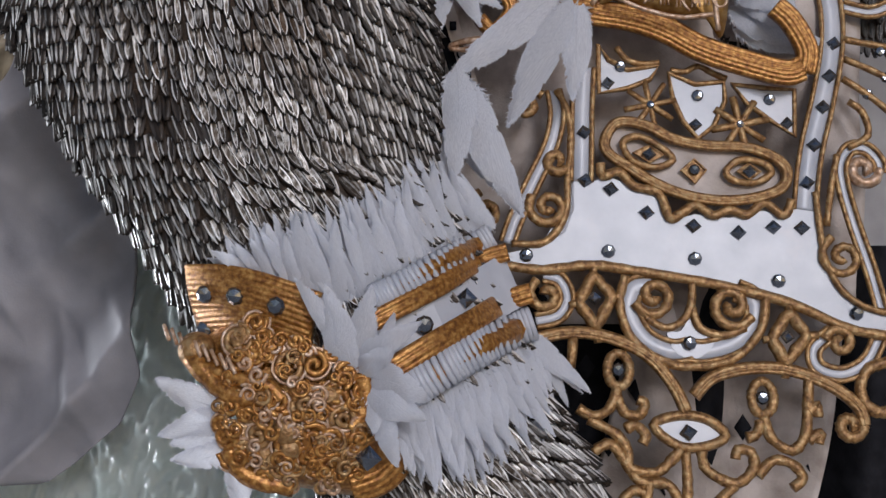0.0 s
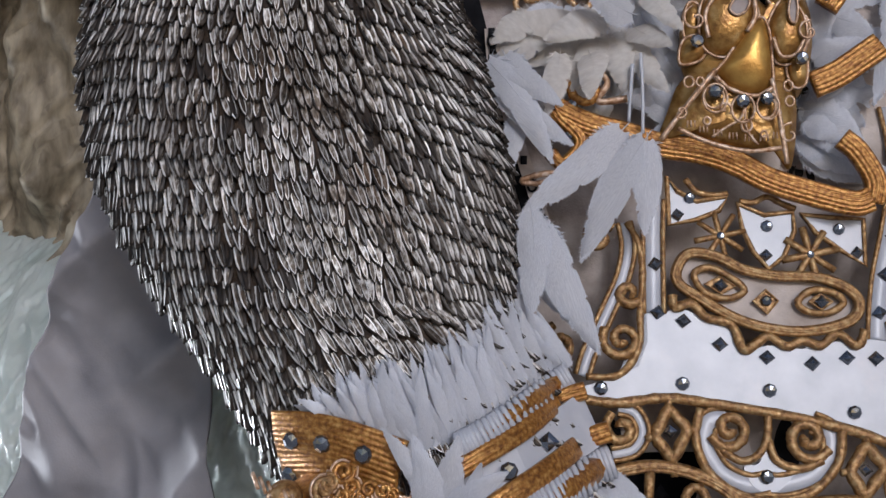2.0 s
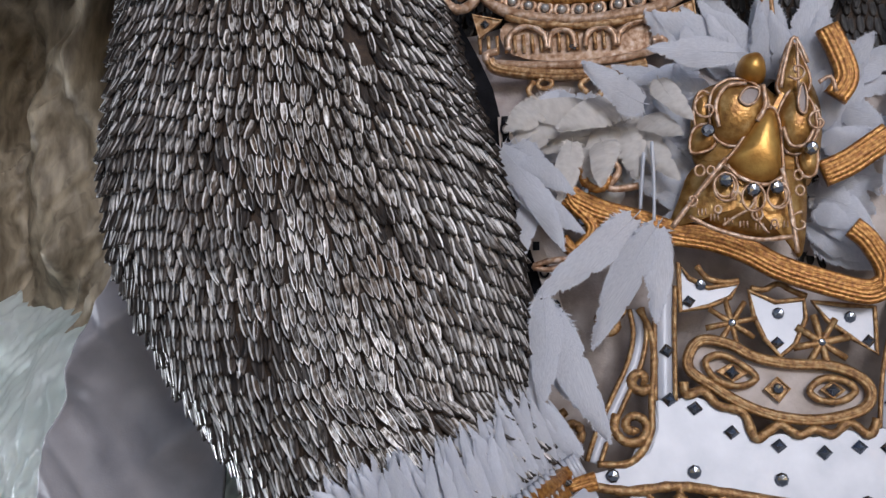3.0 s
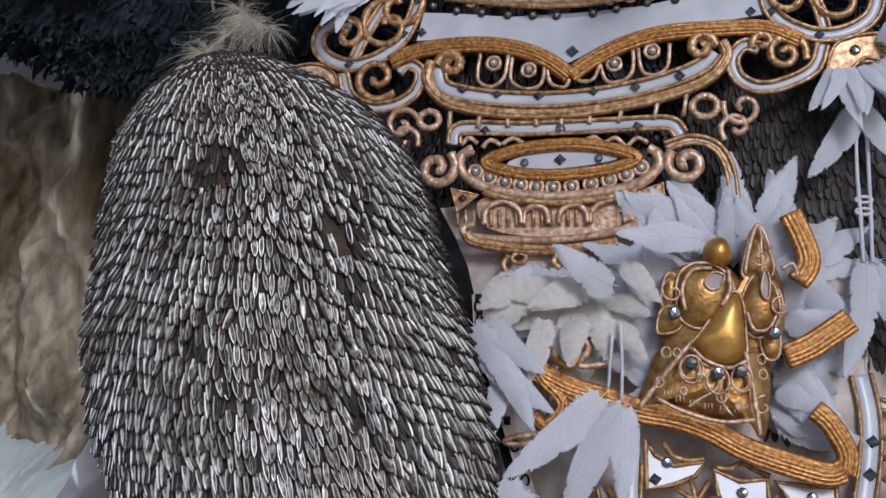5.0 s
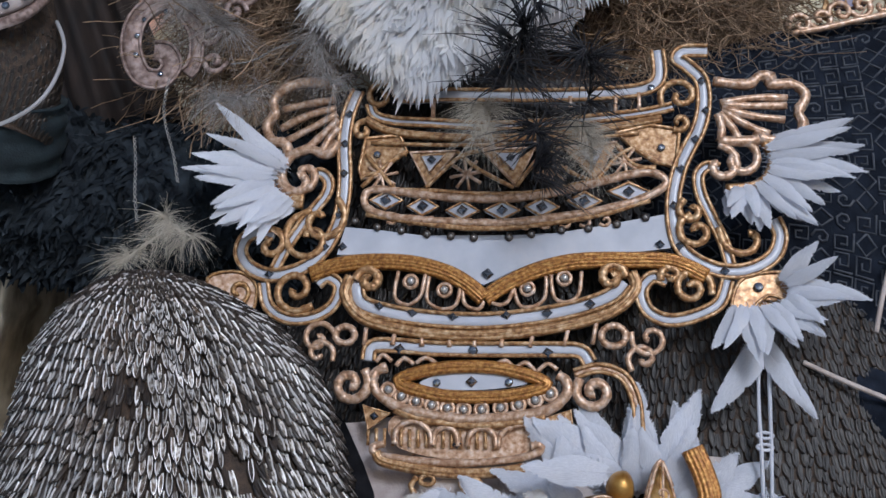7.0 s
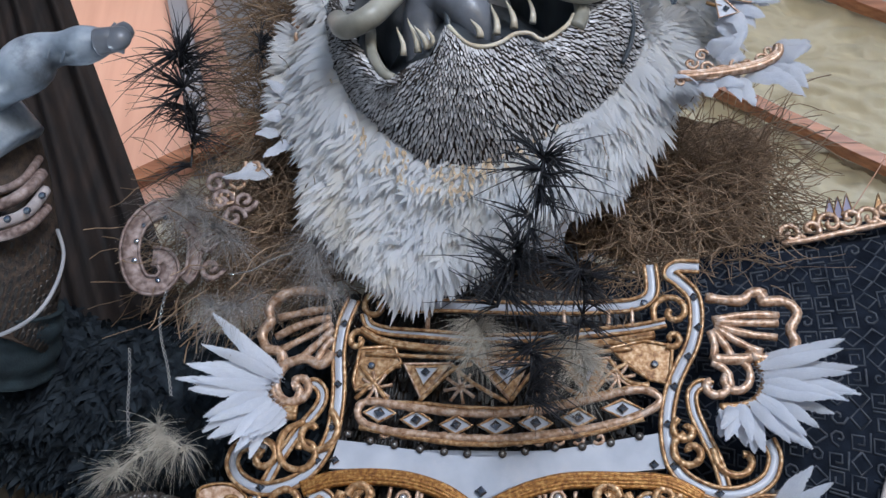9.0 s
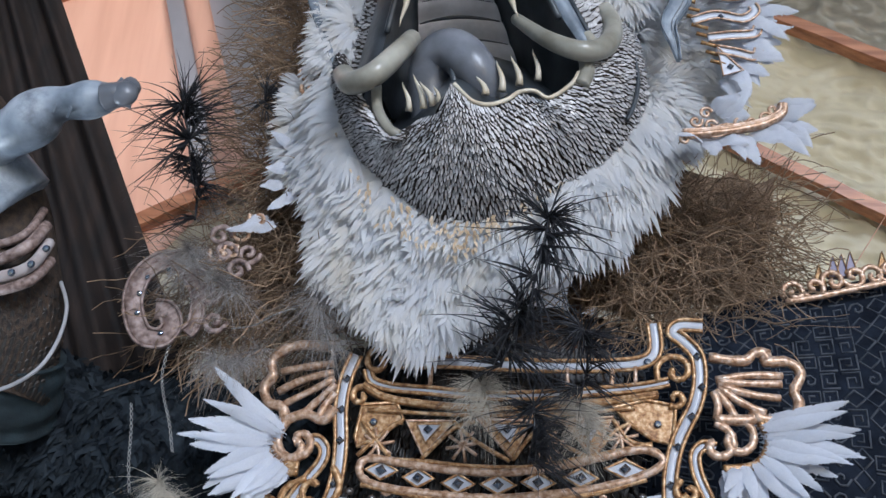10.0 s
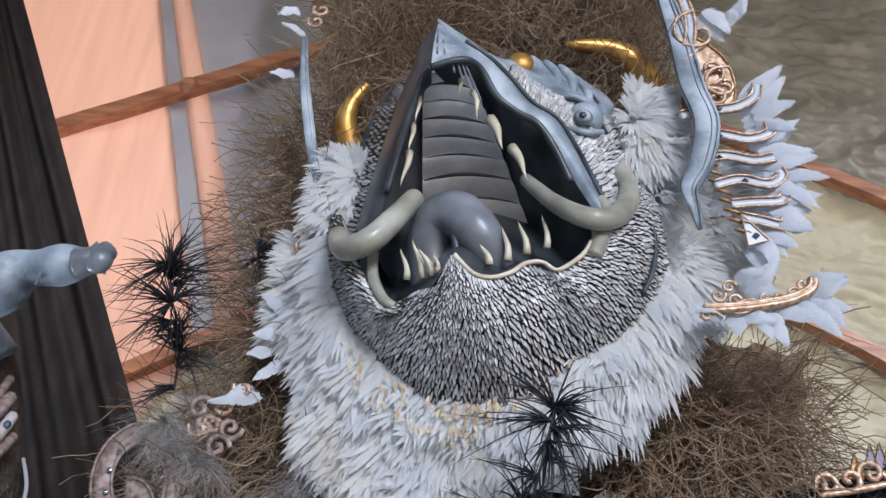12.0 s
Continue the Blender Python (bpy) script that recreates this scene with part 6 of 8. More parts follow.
def domed_plate(outline, y, bulge, mat, name, parent, rings=5, edge=0.0):
    """A plate swollen towards the viewer."""
    line = spline([Vector(p) for p in outline], 4, True)
    c = sum(line, Vector((0, 0))) / len(line)
    bm = bmesh.new()
    rows = []
    for j in range(rings):
        k = 1 - j / rings
        rows.append([(c.x + (p.x - c.x) * k, y - bulge * math.sqrt(1 - k * k), c.y + (p.y - c.y) * k) for p in line])
    rows.insert(0, [(p.x, y + 0.015, p.y) for p in line])
    lofted(bm, rows)
    bmesh.ops.recalc_face_normals(bm, faces=bm.faces)
    body = part(name, bm, mat, parent)
    if edge:
        r = bmesh.new()
        tube(r, [Vector((p.x, y - 0.25 * bulge, p.y)) for p in line], edge, 5, True)
        part("ridge", r, PALE_GOLD, body)
    return body


ob_ = Ornament(boss, lambda x, z: 2.005)
domed_plate([(0.264, 1.554), (0.285, 1.617), (0.306, 1.665), (0.358, 1.696), (0.414, 1.647), (0.47, 1.645), (0.491, 1.678), (0.514, 1.646), (0.513, 1.562), (0.503, 1.505), (0.489, 1.508), (0.48, 1.536), (0.421, 1.535), (0.355, 1.551), (0.304, 1.573)], 2.035, 0.03, BOSS_GOLD, "skirt", boss)
domed_plate([(0.312, 1.69), (0.314, 1.80), (0.345, 1.828), (0.39, 1.838), (0.44, 1.832), (0.472, 1.81), (0.50, 1.862), (0.532, 1.835), (0.550, 1.77), (0.542, 1.69), (0.515, 1.63), (0.45, 1.615), (0.36, 1.63)], 2.045, 0.035, BOSS_GOLD, "body", boss, 7)
domed_plate([(0.362, 1.667), (0.385, 1.700), (0.408, 1.735), (0.428, 1.765), (0.452, 1.775), (0.464, 1.745), (0.467, 1.693), (0.465, 1.647), (0.433, 1.631), (0.394, 1.642)], 2.012, 0.035, BRIGHT_GOLD, "bodice", boss, 6, 0.003)
domed_plate([(0.338, 1.769), (0.346, 1.812), (0.380, 1.832), (0.424, 1.82), (0.447, 1.782), (0.428, 1.728), (0.382, 1.704), (0.346, 1.722)], 2.018, 0.032, BOSS_GOLD, "lobe", boss, 5, 0.003)
domed_plate([(0.466, 1.776), (0.492, 1.812), (0.524, 1.786), (0.532, 1.734), (0.510, 1.694), (0.476, 1.692), (0.460, 1.735)], 2.018, 0.03, BOSS_GOLD, "lobe", boss, 5, 0.003)
domed_plate([(0.323, 1.812), (0.312, 1.78), (0.315, 1.743), (0.334, 1.732), (0.342, 1.779), (0.341, 1.807)], 2.03, 0.018, BOSS_GOLD, "lobe", boss, 5, 0.003)
domed_plate([(0.533, 1.784), (0.542, 1.754), (0.531, 1.718), (0.516, 1.708), (0.521, 1.765)], 2.03, 0.018, BOSS_GOLD, "lobe", boss, 5, 0.003)
domed_plate([(0.391, 1.853), (0.404, 1.878), (0.43, 1.884), (0.444, 1.862), (0.442, 1.832), (0.418, 1.822), (0.398, 1.831)], 2.02, 0.04, BRIGHT_GOLD, "knob", boss)
domed_plate([(0.491, 1.904), (0.52, 1.85), (0.522, 1.813), (0.493, 1.792), (0.465, 1.809), (0.468, 1.84)], 2.02, 0.016, BOSS_GOLD, "leaf", boss, 5, 0.003)
domed_plate([(0.309, 1.738), (0.34, 1.748), (0.351, 1.721), (0.339, 1.7), (0.303, 1.695)], 2.02, 0.016, BOSS_GOLD, "lobe", boss, 5, 0.003)
domed_plate([(0.501, 1.708), (0.531, 1.702), (0.529, 1.655), (0.507, 1.648), (0.495, 1.677)], 2.02, 0.016, BOSS_GOLD, "lobe", boss, 5, 0.003)
for a, w in (([(0.264, 1.551), (0.306, 1.606), (0.364, 1.678)], 0.010), ([(0.463, 1.659), (0.475, 1.588), (0.486, 1.504)], 0.010), ([(0.295, 1.57), (0.345, 1.546), (0.415, 1.528), (0.477, 1.533)], 0.009), ([(0.364, 1.665), (0.388, 1.642), (0.433, 1.628), (0.465, 1.643)], 0.008),
             ([(0.418, 1.626), (0.407, 1.589), (0.376, 1.569), (0.355, 1.554)], 0.005), ([(0.415, 1.615), (0.416, 1.568), (0.436, 1.539)], 0.005), ([(0.352, 1.737), (0.347, 1.779), (0.367, 1.813), (0.403, 1.818)], 0.008), ([(0.467, 1.735), (0.48, 1.701), (0.506, 1.703), (0.524, 1.734)], 0.007),
             ([(0.465, 1.809), (0.473, 1.851), (0.492, 1.904), (0.515, 1.855)], 0.008), ([(0.497, 1.904), (0.497, 1.85), (0.497, 1.797)], 0.006), ([(0.534, 1.818), (0.555, 1.828), (0.564, 1.801)], 0.008), ([(0.421, 1.746), (0.437, 1.777), (0.433, 1.815)], 0.010)):
    ob_.cord(a, w, PALE_GOLD, "ridge", lift=0.014)
for s, c, n in (((0.324, 1.796), (0.33, 1.771), 1.1), ((0.533, 1.765), (0.53, 1.744), 1.1), ((0.479, 1.83), (0.495, 1.84), 1.1), ((0.387, 1.595), (0.377, 1.605), 1.0), ((0.291, 1.591), (0.3, 1.601), 1.0), ((0.495, 1.578), (0.492, 1.557), 1.0)):
    ob_.cord(volute(s, c, n), 0.005, PALE_GOLD, "ridge", lift=0.017, per=3)
for eye in ([(0.389, 1.788), (0.404, 1.808), (0.425, 1.803), (0.418, 1.782), (0.401, 1.775)], [(0.494, 1.786), (0.503, 1.816), (0.51, 1.79), (0.506, 1.76), (0.496, 1.764)]):
    ob_.plate(eye, SASH, 0.005, PALE_GOLD, "inlay", lift=0.020, thick=0.01)
ob_.gems([(0.331, 1.729), (0.515, 1.694)], 0.013, "round", lift=0.02)
ob_.gems([(0.361, 1.636), (0.41, 1.618), (0.452, 1.622)], 0.013, "round", lift=0.02)
for c, r in (((0.359, 1.627), 0.021), ((0.451, 1.607), 0.020), ((0.416, 1.574), 0.011), ((0.315, 1.655), 0.010), ((0.335, 1.655), 0.008), ((0.346, 1.583), 0.007), ((0.446, 1.558), 0.006), ((0.493, 1.617), 0.009), ((0.491, 1.645), 0.009)):
    ob_.cord(around(c, r * 0.85, r, 10), 0.0045, PALE_GOLD, "ring", True, 0.016, 2)

for c, r in (((0.361, 1.632), 0.026), ((0.410, 1.612), 0.025), ((0.454, 1.616), 0.024)):
    ob_.cord(around((c[0], c[1] - 0.008), r * 0.82, r, 14), 0.0048, PALE_GOLD, "ring", True, 0.018, 2)
for k, c in enumerate([(0.300, 1.59), (0.318, 1.575), (0.340, 1.565), (0.365, 1.558), (0.392, 1.552), (0.420, 1.548), (0.447, 1.548), (0.470, 1.552)]):
    for q in (-1, 0, 1):
        ob_.cord([(c[0] + 0.006 * q, c[1] + 0.010), (c[0] + 0.007 * q, c[1] - 0.002)], 0.0032, PALE_GOLD, "ridge", lift=0.013, per=2)


# Loose feathers round the boss and belly.
plumes = thing("belly_feathers", "large soft white feathers tied round the belt", "feathers")
for k, (a, b, w) in enumerate(zip([(0.195, 1.569), (0.236, 1.552), (0.239, 1.55), (-0.049, 1.701), (-0.033, 1.664), (0.003, 1.594), (0.04, 1.375), (0.389, 1.876), (0.217, 1.782), (-0.017, 1.711)], [(0.033, 1.398), (0.091, 1.346), (0.233, 1.374), (0.103, 1.535), (0.064, 1.508), (-0.005, 1.471), (0.095, 1.182), (0.221, 1.87), (0.093, 1.795), (0.039, 1.583)],
                                  (0.13, 0.13, 0.11, 0.12, 0.11, 0.08, 0.15, 0.12, 0.14, 0.12))):
    feather(plumes, a, b, w, 1.99, 1.96, k)
for k, (a, b, w) in enumerate(zip([(0.029, 1.413), (0.042, 1.393), (-0.013, 1.311)], [(0.05, 1.23), (0.11, 1.159), (0.019, 1.138)], (0.12, 0.13, 0.12))):
    feather(plumes, a, b, w, 1.9, 1.87, k)
cream = thing("cream_feathers", "cluster of cream white feathers below the belly", "feathers")
CREAM_VANES = [feather_mesh(b, 0.1, 20 + k, c) for k, (b, c) in enumerate(((0.08, 0.1), (-0.15, 0.06), (0.15, 0.12)))]
for me in CREAM_VANES:
    me.materials.append(CREAM)
for k, (a, b, w) in enumerate(zip([(0.171, 1.761), (0.166, 1.766), (0.16, 1.766), (0.182, 1.766), (0.203, 1.766), (0.129, 1.783), (0.075, 1.783), (0.224, 1.771), (0.161, 1.794), (0.032, 1.794), (0.247, 1.837), (0.139, 1.717), (0.085, 1.717)], [(0.032, 1.685), (0.074, 1.631), (0.148, 1.642), (0.222, 1.652), (0.248, 1.631), (-0.011, 1.739), (-0.032, 1.674), (0.255, 1.706), (0.085, 1.706), (-0.027, 1.717), (0.276, 1.739), (0.169, 1.631), (0.074, 1.588)], (0.13, 0.14, 0.14, 0.13, 0.12, 0.13, 0.12, 0.12, 0.14, 0.12, 0.1, 0.12, 0.1))):
    feather(cream, a, b, w, 2.07 - 0.005 * k, 2.05 - 0.006 * k, k, mesh_list=CREAM_VANES)
ruff = thing("boss_feathers", "white feather fan behind the gilded boss", "feathers")
FEET, TIPS = [(0.412, 1.859), (0.445, 1.859), (0.477, 1.848), (0.51, 1.847), (0.542, 1.825), (0.551, 1.779), (0.56, 1.734), (0.558, 1.69), (0.545, 1.623), (0.543, 1.579), (0.347, 1.894), (0.38, 1.894), (0.343, 1.757), (0.563, 1.802), (0.412, 1.859), (0.521, 1.859)], [(0.281, 1.977), (0.361, 2.023), (0.452, 2.069), (0.517, 2.044), (0.594, 2.02), (0.634, 1.95), (0.662, 1.858), (0.688, 1.723), (0.661, 1.602), (0.612, 1.461), (0.214, 1.965), (0.271, 2.012), (0.233, 1.757), (0.691, 1.79), (0.406, 2.034), (0.562, 2.067)]
for k, (a, b) in enumerate(zip(FEET, TIPS)):
    feather(ruff, a, b, 0.13 + 0.01 * (k % 3), 2.1, 2.085, k)
between_feathers(ruff, FEET[:10], TIPS[:10], 0.11, 2.09, 2.07, 2, 0.82)
between_feathers(ruff, FEET[:10], TIPS[:10], 0.10, 2.08, 2.06, 4, 0.62)
bf = random.Random(23)
for k in range(34):
    a = (bf.uniform(0.0, 0.27), bf.uniform(1.69, 1.84))
    way, L = bf.uniform(3.4, 6.0), bf.uniform(0.09, 0.14)
    feather(cream, a, (a[0] + L * math.cos(way), a[1] + L * math.sin(way)), bf.uniform(0.09, 0.13), 2.095, 2.08, k, bf.uniform(-20, 20), mesh_list=CREAM_VANES if k % 2 else VANES)
for k in range(11):
    a = (bf.uniform(0.52, 0.58), bf.uniform(1.52, 1.86))
    way, L = bf.gauss(-0.25, 0.5), bf.uniform(0.10, 0.18)
    feather(ruff, a, (a[0] + L * math.cos(way), a[1] + L * math.sin(way)), bf.uniform(0.10, 0.15), 2.105, 2.10, k, bf.uniform(-25, 25))
for k in range(14):
    a = (bf.uniform(0.28, 0.36), bf.uniform(1.58, 1.90))
    way, L = bf.gauss(2.8, 0.4), bf.uniform(0.09, 0.14)
    feather(ruff, a, (a[0] + L * math.cos(way), a[1] + L * math.sin(way)), bf.uniform(0.09, 0.13), 2.085, 2.075, k, bf.uniform(-25, 25))
for a in ([(0.216, 1.693), (0.212, 1.64), (0.208, 1.587)], [(0.231, 1.714), (0.234, 1.639), (0.233, 1.565)]):
    Ornament(plumes, lambda x, z: 2.01).cord(a, 0.007, WHITE, "string")


# Anklet on the near leg.
anklet = thing("anklet", "gold and white anklet with ribbed rolls and dark gems", "anklet")
o = Ornament(anklet, cuff_front)
o.plate([(-0.369, 1.078), (-0.3, 1.075), (-0.23, 1.061), (-0.162, 1.036), (-0.166, 1.009), (-0.173, 0.966), (-0.234, 0.941), (-0.319, 0.934), (-0.389, 0.963)], ORANGE_GOLD, thick=0.02, smooth=False)
o.rope([(-0.368, 1.045), (-0.302, 1.045), (-0.239, 1.032), (-0.166, 1.007)], 0.075, 9, ORANGE_GOLD)
o.rope([(-0.363, 0.99), (-0.286, 0.998), (-0.231, 0.99), (-0.176, 0.972)], 0.05, 6, ORANGE_GOLD)
o.gems([(-0.334, 1.039), (-0.283, 1.037), (-0.22, 1.023), (-0.344, 0.985)], 0.014, "round", lift=0.014)
o.plate([(-0.098, 0.985), (-0.003, 1.038), (0.107, 1.106), (0.144, 1.022), (0.031, 0.967), (-0.057, 0.92)], WHITE, thick=0.02, smooth=False)
o.rope([(-0.09, 0.997), (-0.051, 1.019), (0.013, 1.054), (0.071, 1.093), (0.115, 1.108)], 0.030, 4, ORANGE_GOLD, 0.013)
o.rope([(-0.057, 0.932), (-0.002, 0.966), (0.055, 0.998), (0.108, 1.027), (0.153, 1.042)], 0.034, 4, ORANGE_GOLD, 0.013)
o.gems([(-0.009, 0.997), (0.098, 1.062)], 0.014, "round", lift=0.006)
o.gem((0.051, 1.035), 0.017, lift=0.006)


def ribbed_roll(line, w, count):
    """A fat roll of cord windings; each winding a piece, white with gilt between."""
    core = o.cord(line, w * 0.82, ORANGE_GOLD, "core", lift=0.004)
    pts = spline([Vector(p) for p in line], 12)
    for k in range(count):
        t = (k + 0.5) / count * (len(pts) - 1.001)
        i = int(t)
        p, q = pts[i], pts[i + 1]
        d = (q - p).normalized()
        n = Vector((-d.y, d.x))
        c = p.lerp(q, t - i)
        bm = bmesh.new()
        arc = []
        for j in range(7):
            a = math.pi * j / 6
            e = c + n * (0.5 * w * math.cos(a)) + d * (0.0015 * math.sin(k * 7.3))
            arc.append(Vector((e.x, cuff_front(e.x, e.y) - 0.5 * w * math.sin(a) * 0.9, e.y)))
        tube(bm, arc, 0.0054, 6)
        part("winding", bm, WHITE, anklet)


ribbed_roll([(-0.081, 1.035), (-0.036, 1.058), (0.028, 1.097), (0.089, 1.134)], 0.034, 24)
ribbed_roll([(-0.031, 0.904), (0.031, 0.939), (0.089, 0.969), (0.155, 0.993)], 0.050, 26)

# Carved gilded mask boss on the anklet.
carved = thing("carved_boss", "carved gilded scrollwork boss fixed to the anklet", "ornament")
c_front = lambda x, z: 1.575 + 1.6 * ((x + 0.24) ** 2 + (z - 0.88) ** 2)
domed_plate([(-0.336, 0.975), (-0.348, 0.955), (-0.331, 0.935), (-0.274, 0.878), (-0.296, 0.839), (-0.277, 0.791), (-0.232, 0.766), (-0.175, 0.752), (-0.094, 0.745), (-0.046, 0.778), (-0.037, 0.818), (-0.087, 0.861), (-0.092, 0.905), (-0.124, 0.941), (-0.161, 0.973), (-0.234, 0.992), (-0.291, 0.996)], 1.66, 0.075, ORANGE_GOLD, "base", carved, 8)
oc = Ornament(carved, c_front)
for k, (c, r) in enumerate(zip([(-0.271, 0.976), (-0.246, 0.956), (-0.218, 0.964), (-0.193, 0.938), (-0.161, 0.941), (-0.136, 0.957), (-0.267, 0.984), (-0.234, 0.98), (-0.247, 1), (-0.172, 0.884), (-0.209, 0.888), (-0.128, 0.893), (-0.119, 0.865), (-0.192, 0.828), (-0.16, 0.836), (-0.237, 0.843), (-0.281, 0.839), (-0.273, 0.815), (-0.257, 0.823), (-0.171, 0.808), (-0.135, 0.837), (-0.135, 0.801), (-0.091, 0.845), (-0.159, 0.792), (-0.208, 0.8), (-0.232, 0.783), (-0.29, 0.859), (-0.249, 0.875), (-0.096, 0.905), (-0.116, 0.929), (-0.055, 0.826), (-0.266, 0.944)],
                               (22, 18, 16, 24, 22, 16, 14, 14, 18, 20, 18, 24, 20, 28, 24, 18, 16, 24, 16, 20, 16, 24, 20, 16, 22, 16, 14, 16, 26, 18, 14, 20))):
    r *= 0.00095
    a = k * 2.4
    s = (c[0] + r * math.cos(a), c[1] + r * math.sin(a))
    oc.cord(volute(s, c, 1.7 if k % 2 else -1.7, 0.1, 9), 0.0095, ORANGE_GOLD if k % 3 else GOLD, "scroll", lift=0.008, per=3)
    oc.cord(volute((c[0] + 1.28 * r * math.cos(a), c[1] + 1.28 * r * math.sin(a)), c, 0.9 if k % 2 else -0.9, 0.7, 7), 0.0045, PALE_GOLD, "ridge", lift=0.008, per=3)
cv = random.Random(12)
for k in range(95):
    a, r = cv.uniform(0, 6.28), 0.105 * cv.random() ** 0.5
    c = (-0.185 + 1.05 * r * math.cos(a) - 0.02 * math.sin(a), 0.868 + 1.05 * r * math.sin(a))
    q, turn = cv.uniform(0.008, 0.015), cv.uniform(0, 6.28)
    oc.cord(volute((c[0] + q * math.cos(turn), c[1] + q * math.sin(turn)), c, cv.choice((-1.3, 1.3)), 0.12, 8), cv.uniform(0.0045, 0.0075), (ORANGE_GOLD, GOLD, ORANGE_GOLD, PALE_GOLD)[k % 4], "scroll", lift=0.010 + 0.006 * cv.random(), per=2)
for c, r in zip([(-0.199, 0.848), (-0.196, 0.824), (-0.14, 0.897), (-0.229, 0.896), (-0.336, 0.959), (-0.232, 0.815)], (0.024, 0.022, 0.018, 0.016, 0.026, 0.018)):
    domed_plate(around(c, r, r, 12), c_front(*c) + 0.004, r * 0.9, GOLD, "boss_ball", carved)
for a, w in (([(-0.34, 0.951), (-0.298, 0.911), (-0.266, 0.895), (-0.217, 0.896)], 0.030), ([(-0.323, 0.939), (-0.274, 0.923), (-0.225, 0.912), (-0.205, 0.892)], 0.022), ([(-0.281, 0.823), (-0.264, 0.791), (-0.232, 0.774), (-0.191, 0.766)], 0.026), ([(-0.096, 0.921), (-0.091, 0.881), (-0.111, 0.849)], 0.030), ([(-0.233, 0.868), (-0.192, 0.876), (-0.16, 0.864)], 0.014), ([(-0.191, 0.784), (-0.159, 0.804), (-0.127, 0.817)], 0.018)):
    oc.cord(a, w, ORANGE_GOLD, "leaf", lift=0.004)
oc.rope([(-0.11, 0.761), (-0.07, 0.774), (-0.046, 0.802), (-0.047, 0.826)], 0.05, 5)
oc.gem((-0.085, 0.808), 0.020, lift=0.02)
for k in range(9):
    p = (-0.385 + 0.013 * k, 0.995 - 0.0055 * k)
    oc.cord([p, (p[0] + 0.012, p[1] - 0.022)], 0.006, PALE_GOLD, "ridge", lift=0.016, per=3)

# Anklet feathers.
up = thing("anklet_feathers", "ruff of white feathers rising from the anklet", "feathers")
low = thing("anklet_feathers", "white feathers hanging below the anklet over the scales", "feathers")
rose = thing("rosette_feathers", "white feather rosette round the carved boss", "feathers")
fr = random.Random(3)
A, B = [(-0.264, 1.057), (-0.204, 1.041), (-0.139, 1.025), (-0.087, 1.042), (-0.04, 1.065), (0.008, 1.097), (0.057, 1.128), (0.091, 1.146)], [(-0.307, 1.107), (-0.244, 1.144), (-0.187, 1.159), (-0.13, 1.175), (-0.087, 1.198), (-0.048, 1.233), (-0.005, 1.253), (0.023, 1.225)]
for j in range(2):
    for k in range(48):
        t = min(6.999, (k + fr.uniform(-0.4, 0.4)) / 47 * 6.99)
        t = max(0.0, t)
        i = int(t)
        a = Vector(A[i]).lerp(Vector(A[i + 1]), t - i)
        b = Vector(B[i]).lerp(Vector(B[i + 1]), t - i)
        b = a.lerp(b, fr.uniform(0.72, 1.02) if j else fr.uniform(0.9, 1.08)) + Vector((fr.uniform(-0.02, 0.015), 0))
        feather(up, a, b, fr.uniform(0.036, 0.060), leg_front(*a) - 0.008 - 0.005 * j, leg_front(*b) - 0.022 - 0.010 * j, fr.randrange(5), fr.uniform(-25, 25))
A, B = [(-0.06, 0.88), (-0.014, 0.882), (0.031, 0.907), (0.072, 0.928), (0.116, 0.95), (0.16, 0.973)], [(-0.022, 0.797), (0.011, 0.755), (0.074, 0.777), (0.12, 0.8), (0.174, 0.821), (0.22, 0.874)]
for j in range(2):
    for k in range(36):
        t = min(4.999, max(0.0, (k + fr.uniform(-0.4, 0.4)) / 35 * 4.99))
        i = int(t)
        a = Vector(A[i]).lerp(Vector(A[i + 1]), t - i)
        b = Vector(B[i]).lerp(Vector(B[i + 1]), t - i)
        b = a.lerp(b, fr.uniform(0.7, 1.0) if j else fr.uniform(0.9, 1.1)) + Vector((fr.uniform(-0.015, 0.02), 0))
        feather(low, a, b, fr.uniform(0.036, 0.060), leg_front(*a) - 0.008 - 0.005 * j, leg_front(*b) - 0.026 - 0.01 * j, fr.randrange(5), fr.uniform(-20, 20))
for k, (a, b, w) in enumerate(zip([(-0.118, 0.931), (-0.11, 0.935), (-0.102, 0.939), (-0.094, 0.939), (-0.086, 0.931), (-0.082, 0.923), (-0.085, 0.907), (-0.085, 0.899), (-0.077, 0.876), (-0.11, 0.931), (-0.285, 0.873), (-0.281, 0.861), (-0.277, 0.85), (-0.273, 0.826), (-0.26, 0.794), (-0.094, 0.927)], [(-0.155, 1.042), (-0.127, 1.058), (-0.083, 1.054), (-0.035, 1.023), (-0.024, 0.995), (0.006, 0.916), (-0.012, 0.849), (-0.041, 0.821), (-0.017, 0.829), (-0.159, 1.074), (-0.389, 0.904), (-0.378, 0.864), (-0.361, 0.825), (-0.34, 0.777), (-0.296, 0.75), (-0.062, 0.979)],
                                  (0.075, 0.075, 0.085, 0.08, 0.07, 0.1, 0.09, 0.08, 0.09, 0.07, 0.09, 0.09, 0.09, 0.09, 0.1, 0.07))):
    feather(rose, a, b, w, 1.6, 1.575, k)


